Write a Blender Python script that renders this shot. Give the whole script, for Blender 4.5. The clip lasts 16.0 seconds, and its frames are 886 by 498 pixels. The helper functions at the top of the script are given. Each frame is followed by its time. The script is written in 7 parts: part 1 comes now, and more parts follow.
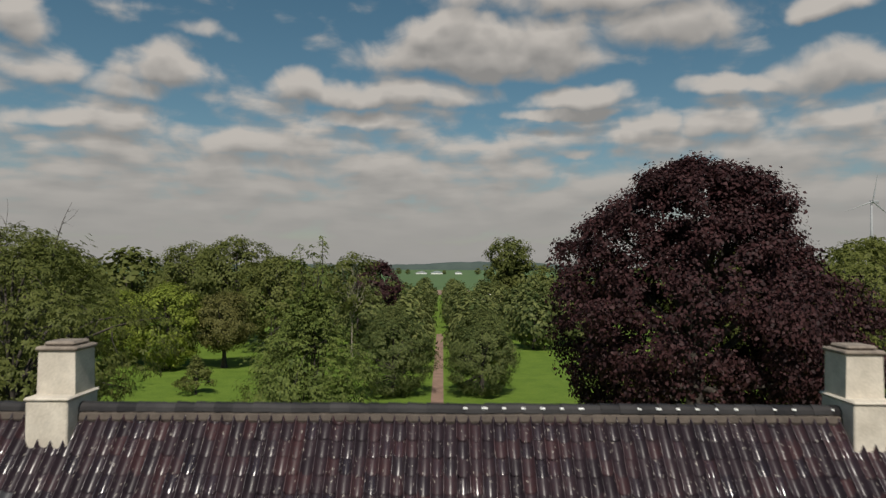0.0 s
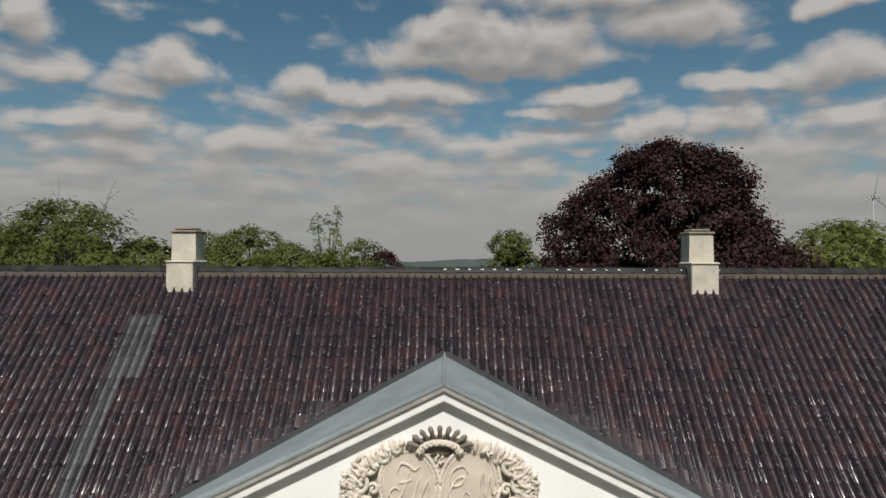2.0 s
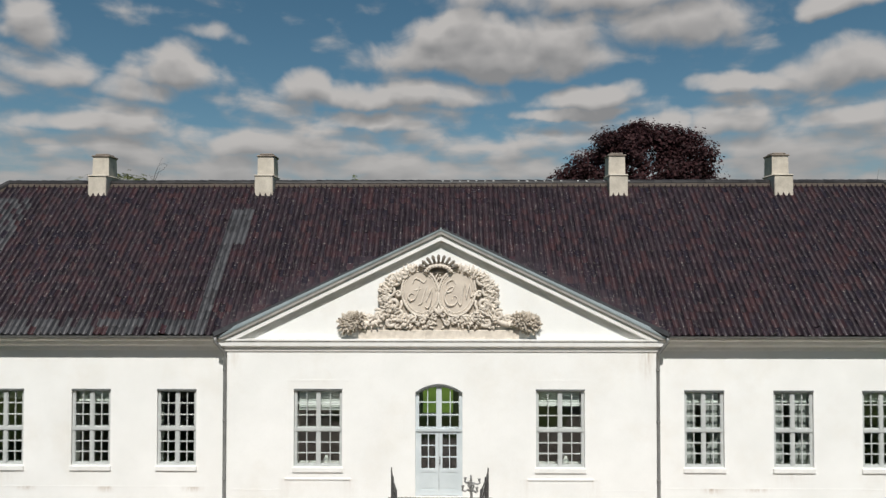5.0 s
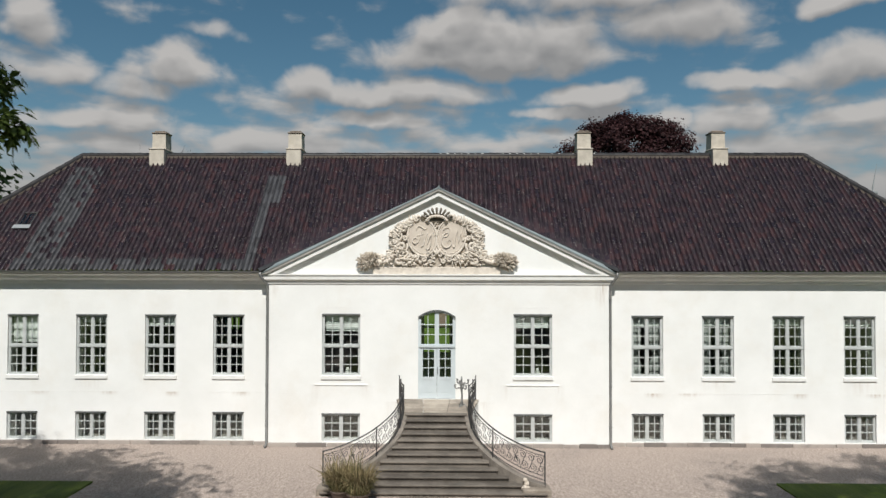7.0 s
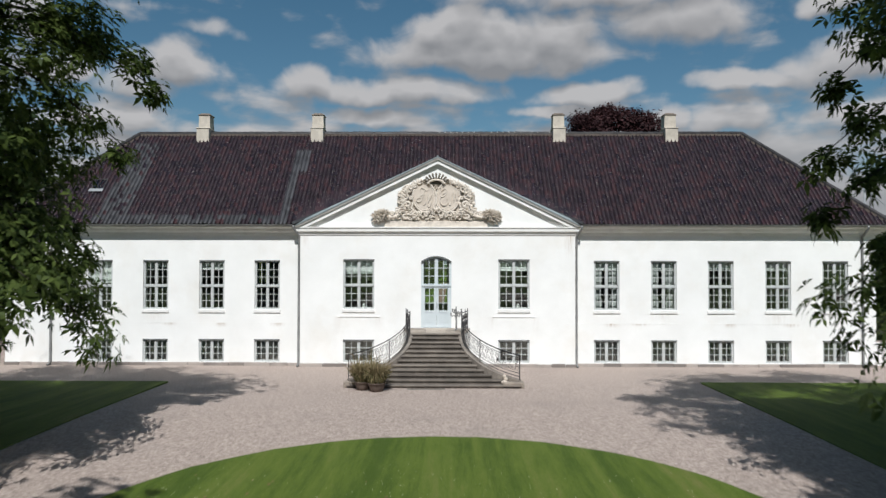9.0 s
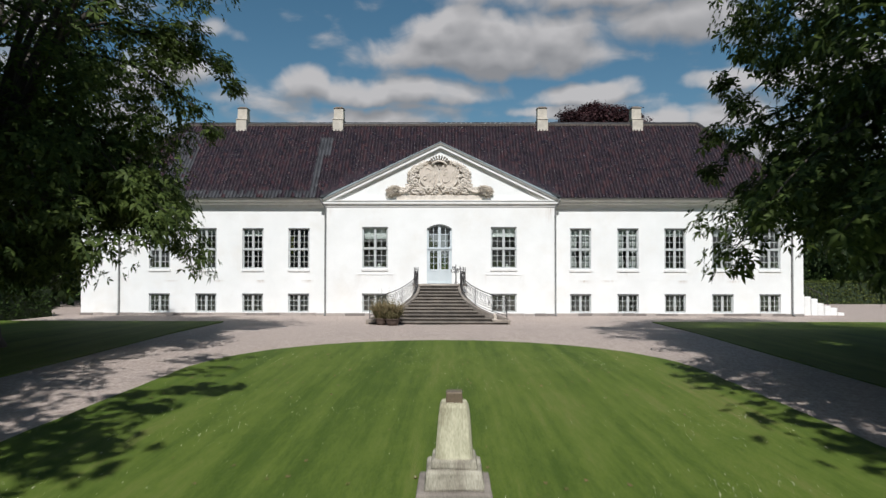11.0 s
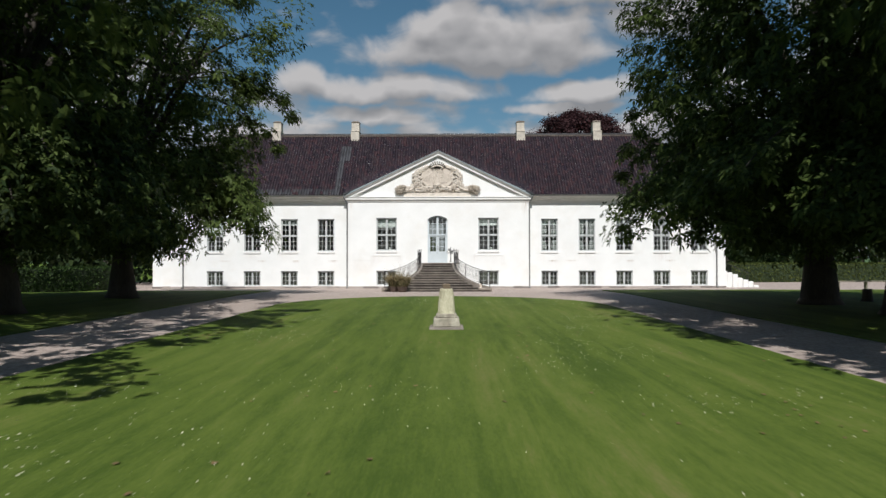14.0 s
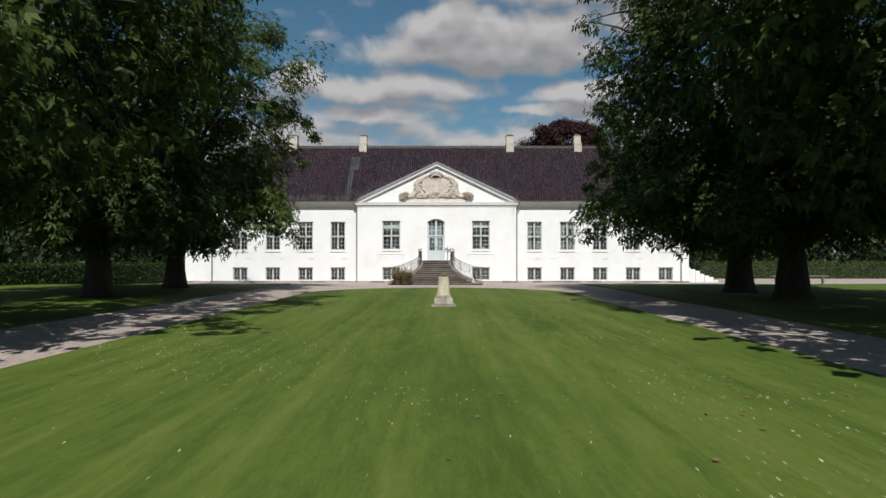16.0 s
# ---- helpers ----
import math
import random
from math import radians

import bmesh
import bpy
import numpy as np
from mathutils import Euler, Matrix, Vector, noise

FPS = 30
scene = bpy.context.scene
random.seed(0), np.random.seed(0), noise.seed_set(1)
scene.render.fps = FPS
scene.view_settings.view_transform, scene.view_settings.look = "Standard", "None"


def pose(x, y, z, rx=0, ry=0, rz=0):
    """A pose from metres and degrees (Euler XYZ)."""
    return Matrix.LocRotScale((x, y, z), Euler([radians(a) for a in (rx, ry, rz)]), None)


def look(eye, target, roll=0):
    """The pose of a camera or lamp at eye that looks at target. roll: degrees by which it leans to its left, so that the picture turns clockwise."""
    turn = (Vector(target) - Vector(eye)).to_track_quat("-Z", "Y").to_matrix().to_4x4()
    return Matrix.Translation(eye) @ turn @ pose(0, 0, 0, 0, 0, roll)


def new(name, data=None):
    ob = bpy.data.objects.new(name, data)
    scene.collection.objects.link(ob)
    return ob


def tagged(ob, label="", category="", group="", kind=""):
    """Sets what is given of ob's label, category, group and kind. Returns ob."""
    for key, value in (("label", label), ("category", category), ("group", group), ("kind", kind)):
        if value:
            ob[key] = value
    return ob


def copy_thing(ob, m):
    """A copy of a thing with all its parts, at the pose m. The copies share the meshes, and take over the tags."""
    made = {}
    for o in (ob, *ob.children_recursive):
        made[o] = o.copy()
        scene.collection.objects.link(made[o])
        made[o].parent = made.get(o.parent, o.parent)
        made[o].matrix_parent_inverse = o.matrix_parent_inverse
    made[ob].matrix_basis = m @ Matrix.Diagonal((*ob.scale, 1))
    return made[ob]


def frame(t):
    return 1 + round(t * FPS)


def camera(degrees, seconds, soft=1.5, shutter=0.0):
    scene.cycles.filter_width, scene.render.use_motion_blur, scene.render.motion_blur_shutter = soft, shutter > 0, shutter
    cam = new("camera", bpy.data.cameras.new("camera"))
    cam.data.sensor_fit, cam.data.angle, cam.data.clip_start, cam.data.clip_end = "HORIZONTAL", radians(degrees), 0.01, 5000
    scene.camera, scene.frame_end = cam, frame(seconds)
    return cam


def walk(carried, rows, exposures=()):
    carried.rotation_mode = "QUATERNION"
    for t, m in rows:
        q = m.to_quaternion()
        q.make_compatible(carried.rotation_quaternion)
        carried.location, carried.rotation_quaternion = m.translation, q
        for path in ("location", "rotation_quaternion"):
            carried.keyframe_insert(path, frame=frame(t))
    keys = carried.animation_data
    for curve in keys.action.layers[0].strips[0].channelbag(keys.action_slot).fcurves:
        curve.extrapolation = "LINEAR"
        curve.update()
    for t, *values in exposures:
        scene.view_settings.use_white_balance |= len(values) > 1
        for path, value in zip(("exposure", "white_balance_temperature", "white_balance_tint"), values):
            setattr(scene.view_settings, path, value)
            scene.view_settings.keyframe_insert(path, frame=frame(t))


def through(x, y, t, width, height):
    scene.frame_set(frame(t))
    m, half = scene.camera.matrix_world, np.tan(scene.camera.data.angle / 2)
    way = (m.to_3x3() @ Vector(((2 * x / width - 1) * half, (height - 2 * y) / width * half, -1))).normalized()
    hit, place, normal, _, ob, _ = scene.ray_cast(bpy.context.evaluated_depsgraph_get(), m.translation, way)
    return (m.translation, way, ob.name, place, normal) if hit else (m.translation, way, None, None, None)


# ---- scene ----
cam = camera(65.5, 16.0, soft=1.4, shutter=0.5)
PATH = [
    (0, (-0.367, -6.731, 13.646), (-0.366, -4.731, 13.691), 0.3),
    (0.5, (-0.195, -8.275, 13.124), (-0.2, -6.276, 13.168), 0.3),
    (1, (-0.052, -9.813, 12.595), (-0.061, -7.814, 12.639), 0.3),
    (1.5, (-0.002, -11.202, 12.111), (-0.012, -9.202, 12.155), 0.2),
    (2, (0.049, -12.692, 11.567), (0.037, -10.692, 11.607), 0.2),
    (2.5, (0.033, -14.042, 11.066), (0.025, -12.042, 11.101), 0.1),
    (3, (0.1, -15.476, 10.481), (0.086, -13.477, 10.52), 0.1),
    (3.5, (0.174, -16.735, 9.93), (0.156, -14.735, 9.976), 0.0),
    (4, (0.307, -18.101, 9.305), (0.279, -16.102, 9.358), -0.0),
    (4.5, (0.293, -19.318, 8.831), (0.268, -17.319, 8.881), 0.0),
    (7, (0.507, -25.799, 6.645), (0.48, -23.8, 6.686), 0.1),
    (7.5, (0.526, -27.203, 6.203), (0.501, -25.203, 6.242), 0.1),
    (8, (0.58, -28.71, 5.722), (0.555, -26.71, 5.758), 0.1),
    (8.5, (0.61, -30.178, 5.225), (0.585, -28.179, 5.261), 0.0),
    (9, (0.608, -31.765, 4.649), (0.585, -29.765, 4.686), 0.1),
    (11.5, (0.501, -39.922, 2.517), (0.484, -37.922, 2.555), -0.0),
    (12, (0.506, -41.588, 2.279), (0.491, -39.588, 2.316), -0.1),
    (12.5, (0.502, -43.189, 2.109), (0.489, -41.189, 2.144), -0.1),
    (13, (0.496, -44.9, 1.978), (0.485, -42.9, 2.011), -0.1),
    (13.5, (0.516, -46.48, 1.886), (0.506, -44.48, 1.919), -0.1),
    (14, (0.582, -48.218, 1.868), (0.571, -46.218, 1.898), -0.1),
    (14.5, (0.583, -49.986, 1.835), (0.574, -47.986, 1.865), -0.0),
    (15, (0.599, -51.588, 1.836), (0.591, -49.588, 1.864), -0.2),
    (15.5, (0.612, -53.056, 1.79), (0.604, -51.056, 1.819), -0.1),
    (16, (0.599, -54.847, 1.732), (0.595, -52.847, 1.761), -0.0),
]
# the film's own exposure and white balance drift on the way: seconds, stops, kelvin, tint
EXPOSED = [(0, -0.08, 6950, 10), (2, -0.12, 6750, 10), (3, -0.17, 6600, 10), (4.5, -0.10, 6550, 10), (7, -0.08, 6500, 9), (9, -0.05, 6200, 10), (12, 0.0, 6250, 11), (16, -0.02, 6350, 11)]
walk(cam, [(t, look(eye, target, roll)) for t, eye, target, roll in PATH], EXPOSED)

# ---------------------------------------------------------------- light
SUN_ELEV, SUN_AZ = radians(50.5), radians(2)      # azimuth: from straight in front of the facade towards -x
sun_dir = Vector((math.sin(SUN_AZ) * math.cos(SUN_ELEV), -math.cos(SUN_AZ) * math.cos(SUN_ELEV), math.sin(SUN_ELEV)))
sun_data = bpy.data.lights.new("sun", "SUN")
sun_data.energy, sun_data.angle, sun_data.color = 4.9, radians(0.55), (1.0, 0.975, 0.93)
sun = new("sun", sun_data)
sun.matrix_world = look(sun_dir * 50, (0, 0, 0))

world = bpy.data.worlds.new("sky")
scene.world = world
world.use_nodes = True
wt = world.node_tree
wt.nodes.clear()


def wire(tree, node, **values):
    n = tree.nodes.new(node)
    for key, value in values.items():
        if key == "op":
            n.operation = value
        elif key == "ins":
            for i, v in value.items():
                if isinstance(v, bpy.types.NodeSocket):
                    tree.links.new(v, n.inputs[i])
                else:
                    n.inputs[i].default_value = v
    return n


def calc(tree, op, a, b=0.0, c=0.0):
    return wire(tree, "ShaderNodeMath", op=op, ins={0: a, 1: b, 2: c}).outputs[0]


# cumulus field over the whole sky: azimuth and elevation in degrees, half sizes in degrees, weight
CUMULUS = [
    (3.8, 16.9, 10.5, 2.7, 1.3), (0.8, 18.7, 5.6, 2.0, 1.2), (8.2, 18.1, 5.1, 2.3, 1.1), (18.4, 18.4, 6.3, 2.7, 1.0), (12.8, 21.2, 14.8, 1.9, 0.8),
    (29.7, 18.4, 3.0, 1.2, 1.0), (29.7, 14.2, 5.3, 1.9, 1.1), (23.7, 13.5, 5.1, 0.9, 0.9), (-22.3, 14.9, 3.5, 2.0, 1.2), (-25.2, 13.1, 2.7, 1.1, 0.6),
    (-31.9, 17.0, 2.2, 2.0, 0.9), (-30.4, 13.9, 3.7, 1.3, 0.9), (11.4, 13.5, 3.8, 1.3, 1.3), (10.0, 12.3, 5.2, 0.7, 1.0), (-12.0, 14.2, 2.7, 1.6, 1.0),
    (-4.4, 13.7, 9.6, 1.4, 1.1),
]
CLOUD_ROWS = [
    (-6.3, 11.7, 5.3, 1.1, 0.9), (-27.5, 10.4, 6.1, 1.0, 1.0), (-30.5, 8.9, 2.2, 0.5, 0.8), (-24.6, 8.2, 2.6, 1.2, 1.0), (-13.6, 9.4, 7.3, 1.5, 1.0),
    (-14.0, 7.6, 10.0, 1.2, 0.8), (-2.1, 7.9, 4.5, 0.9, 0.8), (-5.8, 6.0, 2.8, 0.4, 0.7), (17.1, 11.0, 2.4, 1.1, 0.95), (22.1, 10.7, 3.8, 1.6, 1.1),
    (30.1, 10.8, 3.9, 1.1, 1.0), (25.3, 8.7, 8.1, 1.4, 0.9), (11.0, 9.2, 2.8, 0.6, 0.8), (4.5, 7.4, 1.6, 0.5, 0.8), (-19.6, 17.7, 1.7, 0.4, 0.2),
    (16.7, 6.3, 9.5, 0.7, 0.7), (-30.7, 5.8, 3.1, 0.6, 0.7),
]


def density_group():
    g = bpy.data.node_groups.new("cloud_density", "ShaderNodeTree")
    g.interface.new_socket("az", in_out="INPUT", socket_type="NodeSocketFloat")
    g.interface.new_socket("el", in_out="INPUT", socket_type="NodeSocketFloat")
    g.interface.new_socket("density", in_out="OUTPUT", socket_type="NodeSocketFloat")
    g.interface.new_socket("body", in_out="OUTPUT", socket_type="NodeSocketFloat")
    gi, go = g.nodes.new("NodeGroupInput"), g.nodes.new("NodeGroupOutput")
    az, el = gi.outputs[0], gi.outputs[1]
    # wobble of the outlines
    v = wire(g, "ShaderNodeCombineXYZ", ins={0: calc(g, "MULTIPLY", az, 0.21), 1: calc(g, "MULTIPLY", el, 0.31)}).outputs[0]
    big = wire(g, "ShaderNodeTexNoise", ins={"Vector": v, "Scale": 1.2, "Detail": 7.0, "Roughness": 0.55, "Distortion": 0.5}).outputs[0]
    # rounded heads
    v3 = wire(g, "ShaderNodeCombineXYZ", ins={0: calc(g, "MULTIPLY", az, 0.42), 1: calc(g, "MULTIPLY", el, 0.62), 2: 1.3}).outputs[0]
    v3 = wire(g, "ShaderNodeVectorMath", op="ADD", ins={0: v3, 1: wire(g, "ShaderNodeVectorMath", op="SCALE", ins={0: wire(g, "ShaderNodeTexNoise", ins={"Vector": v3, "Scale": 1.1, "Detail": 2.0}).outputs[1], 3: 0.7}).outputs[0]}).outputs[0]
    cell = wire(g, "ShaderNodeTexVoronoi", ins={"Vector": v3, "Scale": 1.0})
    cell.feature = "SMOOTH_F1"
    cell.inputs["Smoothness"].default_value = 0.8
    heads = calc(g, "SUBTRACT", 0.42, cell.outputs["Distance"])
    # flatter rows of cloud towards the horizon
    lift = calc(g, "POWER", calc(g, "MAXIMUM", calc(g, "ADD", el, 1.5), 0.6), 0.55)
    v2 = wire(g, "ShaderNodeCombineXYZ", ins={0: calc(g, "MULTIPLY", az, 0.085), 1: calc(g, "MULTIPLY", lift, 1.7), 2: 3.7}).outputs[0]
    rows = wire(g, "ShaderNodeTexNoise", ins={"Vector": v2, "Scale": 1.6, "Detail": 5.0, "Roughness": 0.48}).outputs[0]
    low = wire(g, "ShaderNodeMapRange", ins={0: el, 1: 17.0, 2: 5.0, 3: -0.20, 4: 0.22}).outputs[0]
    field = calc(g, "MULTIPLY", calc(g, "ADD", calc(g, "SUBTRACT", rows, 0.47), low), 3.2)
    total = field
    spot = wire(g, "ShaderNodeCombineXYZ", ins={0: az, 1: el}).outputs[0]
    # the outlines are pushed about by a coarse swirl
    swirl = wire(g, "ShaderNodeTexNoise", ins={"Vector": spot, "Scale": 0.16, "Detail": 4.0, "Roughness": 0.55}).outputs[1]
    push = wire(g, "ShaderNodeVectorMath", op="SUBTRACT", ins={0: swirl, 1: (0.5, 0.5, 0.5)}).outputs[0]
    push = wire(g, "ShaderNodeVectorMath", op="MULTIPLY", ins={0: push, 1: (6.0, 2.6, 0.0)}).outputs[0]
    spot = wire(g, "ShaderNodeVectorMath", op="ADD", ins={0: spot, 1: push}).outputs[0]
    for a, e, sa, se, w in CUMULUS + CLOUD_ROWS:
        d = wire(g, "ShaderNodeVectorMath", op="SUBTRACT", ins={0: spot, 1: (a, e, 0)}).outputs[0]
        d = wire(g, "ShaderNodeVectorMath", op="MULTIPLY", ins={0: d, 1: (1 / sa, 1 / se, 0)}).outputs[0]
        # flat base, domed top
        low_d = wire(g, "ShaderNodeVectorMath", op="MULTIPLY", ins={0: d, 1: (1, -1.35, 0)}).outputs[0]
        d = wire(g, "ShaderNodeVectorMath", op="MAXIMUM", ins={0: d, 1: low_d}).outputs[0]
        d2 = wire(g, "ShaderNodeVectorMath", op="DOT_PRODUCT", ins={0: d, 1: d}).outputs["Value"]
        blob = calc(g, "MULTIPLY_ADD", d2, -w, w)
        total = calc(g, "SMOOTH_MAX", total, blob, 0.25)
    soft_noise = wire(g, "ShaderNodeTexNoise", ins={"Vector": v, "Scale": 1.2, "Detail": 2.5, "Roughness": 0.5, "Distortion": 0.4}).outputs[0]
    body = calc(g, "ADD", total, calc(g, "ADD", calc(g, "MULTIPLY", calc(g, "SUBTRACT", soft_noise, 0.5), 1.2), calc(g, "MULTIPLY", heads, 0.6)))
    g.links.new(body, go.inputs[1])
    total = calc(g, "ADD", total, calc(g, "MULTIPLY", calc(g, "SUBTRACT", big, 0.5), 1.9))
    total = calc(g, "ADD", total, calc(g, "MULTIPLY", heads, 0.55))
    g.links.new(total, go.inputs[0])
    return g


coord = wt.nodes.new("ShaderNodeTexCoord")
sep = wire(wt, "ShaderNodeSeparateXYZ", ins={0: coord.outputs["Generated"]})
DEG = 180 / math.pi
azim = calc(wt, "MULTIPLY", calc(wt, "ARCTAN2", sep.outputs[0], sep.outputs[1]), DEG)
elev = calc(wt, "MULTIPLY", calc(wt, "ARCSINE", sep.outputs[2]), DEG)
group = density_group()


def density(el):
    n = wt.nodes.new("ShaderNodeGroup")
    n.node_tree = group
    wt.links.new(azim, n.inputs[0])
    wt.links.new(el, n.inputs[1])
    return n.outputs


(cloud, here), (_, above) = density(elev), density(calc(wt, "ADD", elev, 1.2))
cover = wire(wt, "ShaderNodeMapRange", ins={0: cloud, 1: -0.40, 2: 0.75, 3: 0.0, 4: 0.95})
cover.interpolation_type = "SMOOTHSTEP"
rim = wire(wt, "ShaderNodeMapRange", ins={0: calc(wt, "SUBTRACT", here, above), 1: -0.45, 2: 0.75, 3: 0.0, 4: 1.0})
thick = wire(wt, "ShaderNodeMapRange", ins={0: above, 1: 0.0, 2: 1.4, 3: 1.0, 4: 0.0})
lit = calc(wt, "ADD", calc(wt, "MULTIPLY", rim.outputs[0], 0.65), calc(wt, "MULTIPLY", thick.outputs[0], 0.35))
tone = wt.nodes.new("ShaderNodeValToRGB")
tone.color_ramp.elements[0].position, tone.color_ramp.elements[0].color = 0.08, (3.15, 3.12, 3.14, 1)
tone.color_ramp.elements[1].position, tone.color_ramp.elements[1].color = 0.95, (6.3, 6.05, 5.85, 1)
# far cloud rows near the horizon are even in tone
even = wire(wt, "ShaderNodeMapRange", ins={0: elev, 1: 2.0, 2: 11.0, 3: 0.12, 4: 1.0}).outputs[0]
lit = calc(wt, "ADD", 0.52, calc(wt, "MULTIPLY", calc(wt, "SUBTRACT", lit, 0.52), even))
wt.links.new(lit, tone.inputs[0])
air = wt.nodes.new("ShaderNodeTexSky")
air.sky_type, air.sun_disc = "NISHITA", False
air.sun_elevation, air.sun_rotation = SUN_ELEV, math.pi + SUN_AZ
air.altitude, air.air_density, air.dust_density, air.ozone_density = 50, 1.0, 0.6, 2.0
hue = wire(wt, "ShaderNodeHueSaturation", ins={0: 0.480, 1: 1.16, 2: 0.72, 4: air.outputs[0]})
mix = wt.nodes.new("ShaderNodeMix")
mix.data_type = "RGBA"
wt.links.new(cover.outputs[0], mix.inputs[0])
wt.links.new(hue.outputs[0], mix.inputs[6])
wt.links.new(tone.outputs[0], mix.inputs[7])
# thin haze near the horizon
haze = wire(wt, "ShaderNodeMapRange", ins={0: elev, 1: 0.0, 2: 10.0, 3: 0.6, 4: 0.0})
mix2 = wt.nodes.new("ShaderNodeMix")
mix2.data_type = "RGBA"
wt.links.new(haze.outputs[0], mix2.inputs[0])
wt.links.new(mix.outputs[2], mix2.inputs[6])
mix2.inputs[7].default_value = (3.35, 3.5, 3.65, 1)
back = wire(wt, "ShaderNodeBackground", ins={0: mix2.outputs[2], 1: 0.085})
out = wt.nodes.new("ShaderNodeOutputWorld")
wt.links.new(back.outputs[0], out.inputs[0])

# ---------------------------------------------------------------- materials
def material(name, dark, light, scale=4.0, fine=60.0, rough=0.8, bump=0.3, depth=0.01, metal=0.0, spec=0.5, island=0.0, obj=0.0,
             contrast=(0.35, 0.65), stain=None, stain_scale=0.6, stain_amount=0.4, stretch=(1, 1, 1), coords="Position"):
    """A surface with variation at two scales: patches (scale) and grain (fine), with an optional stain colour."""
    m = bpy.data.materials.new(name)
    m.use_nodes = True
    t = m.node_tree
    p = t.nodes["Principled BSDF"]
    geo = t.nodes.new("ShaderNodeNewGeometry")
    where = geo.outputs["Position"]
    if coords == "Object":
        where = t.nodes.new("ShaderNodeTexCoord").outputs["Object"]
    where = wire(t, "ShaderNodeVectorMath", op="MULTIPLY", ins={0: where, 1: stretch}).outputs[0]
    a = wire(t, "ShaderNodeTexNoise", ins={"Vector": where, "Scale": scale, "Detail": 5.0, "Roughness": 0.6}).outputs[0]
    b = wire(t, "ShaderNodeTexNoise", ins={"Vector": where, "Scale": fine, "Detail": 3.0, "Roughness": 0.6}).outputs[0]
    f = calc(t, "ADD", calc(t, "MULTIPLY", a, 0.6), calc(t, "MULTIPLY", b, 0.4))
    if island:
        f = calc(t, "ADD", f, calc(t, "MULTIPLY", calc(t, "SUBTRACT", geo.outputs["Random Per Island"], 0.5), island))
    if obj:
        info = t.nodes.new("ShaderNodeObjectInfo")
        f = calc(t, "ADD", f, calc(t, "MULTIPLY", calc(t, "SUBTRACT", info.outputs["Random"], 0.5), obj))
    ramp = t.nodes.new("ShaderNodeValToRGB")
    ramp.color_ramp.elements[0].position, ramp.color_ramp.elements[0].color = contrast[0], (*dark, 1)
    ramp.color_ramp.elements[1].position, ramp.color_ramp.elements[1].color = contrast[1], (*light, 1)
    t.links.new(f, ramp.inputs[0])
    colour = ramp.outputs[0]
    if stain:
        s = wire(t, "ShaderNodeTexNoise", ins={"Vector": where, "Scale": stain_scale, "Detail": 8.0, "Roughness": 0.65}).outputs[0]
        s = wire(t, "ShaderNodeMapRange", ins={0: s, 1: 0.52, 2: 0.75, 3: 0.0, 4: stain_amount}).outputs[0]
        x = t.nodes.new("ShaderNodeMix")
        x.data_type = "RGBA"
        t.links.new(s, x.inputs[0])
        t.links.new(colour, x.inputs[6])
        x.inputs[7].default_value = (*stain, 1)
        colour = x.outputs[2]
    t.links.new(colour, p.inputs["Base Color"])
    r = wire(t, "ShaderNodeMapRange", ins={0: a, 1: 0.3, 2: 0.7, 3: max(0.03, rough - 0.08), 4: min(1.0, rough + 0.08)}).outputs[0]
    t.links.new(r, p.inputs["Roughness"])
    p.inputs["Metallic"].default_value = metal
    p.inputs["Specular IOR Level"].default_value = spec
    if bump:
        n = wire(t, "ShaderNodeBump", ins={"Strength": bump, "Distance": depth, "Height": f})
        t.links.new(n.outputs[0], p.inputs["Normal"])
    return m


def leaf_material(name, dark, light, through=0.35, gloss=0.16):
    m = bpy.data.materials.new(name)
    m.use_nodes = True
    t = m.node_tree
    p = t.nodes["Principled BSDF"]
    geo = t.nodes.new("ShaderNodeNewGeometry")
    n = wire(t, "ShaderNodeTexNoise", ins={"Vector": geo.outputs["Position"], "Scale": 0.55, "Detail": 3.0}).outputs[0]
    info = t.nodes.new("ShaderNodeObjectInfo")
    f = calc(t, "ADD", calc(t, "MULTIPLY", geo.outputs["Random Per Island"], 0.55), calc(t, "MULTIPLY", n, 0.6))
    f = calc(t, "ADD", f, calc(t, "MULTIPLY", calc(t, "SUBTRACT", info.outputs["Random"], 0.5), 0.25))
    ramp = t.nodes.new("ShaderNodeValToRGB")
    ramp.color_ramp.elements[0].position, ramp.color_ramp.elements[0].color = 0.2, (*dark, 1)
    ramp.color_ramp.elements[1].position, ramp.color_ramp.elements[1].color = 0.95, (*light, 1)
    t.links.new(f, ramp.inputs[0])
    t.links.new(ramp.outputs[0], p.inputs["Base Color"])
    p.inputs["Roughness"].default_value = 0.6
    p.inputs["Specular IOR Level"].default_value = gloss
    tr = t.nodes.new("ShaderNodeBsdfTranslucent")
    t.links.new(ramp.outputs[0], tr.inputs[0])
    x = wire(t, "ShaderNodeMixShader", ins={0: through, 1: p.outputs[0], 2: tr.outputs[0]})
    t.links.new(x.outputs[0], t.nodes["Material Output"].inputs[0])
    return m


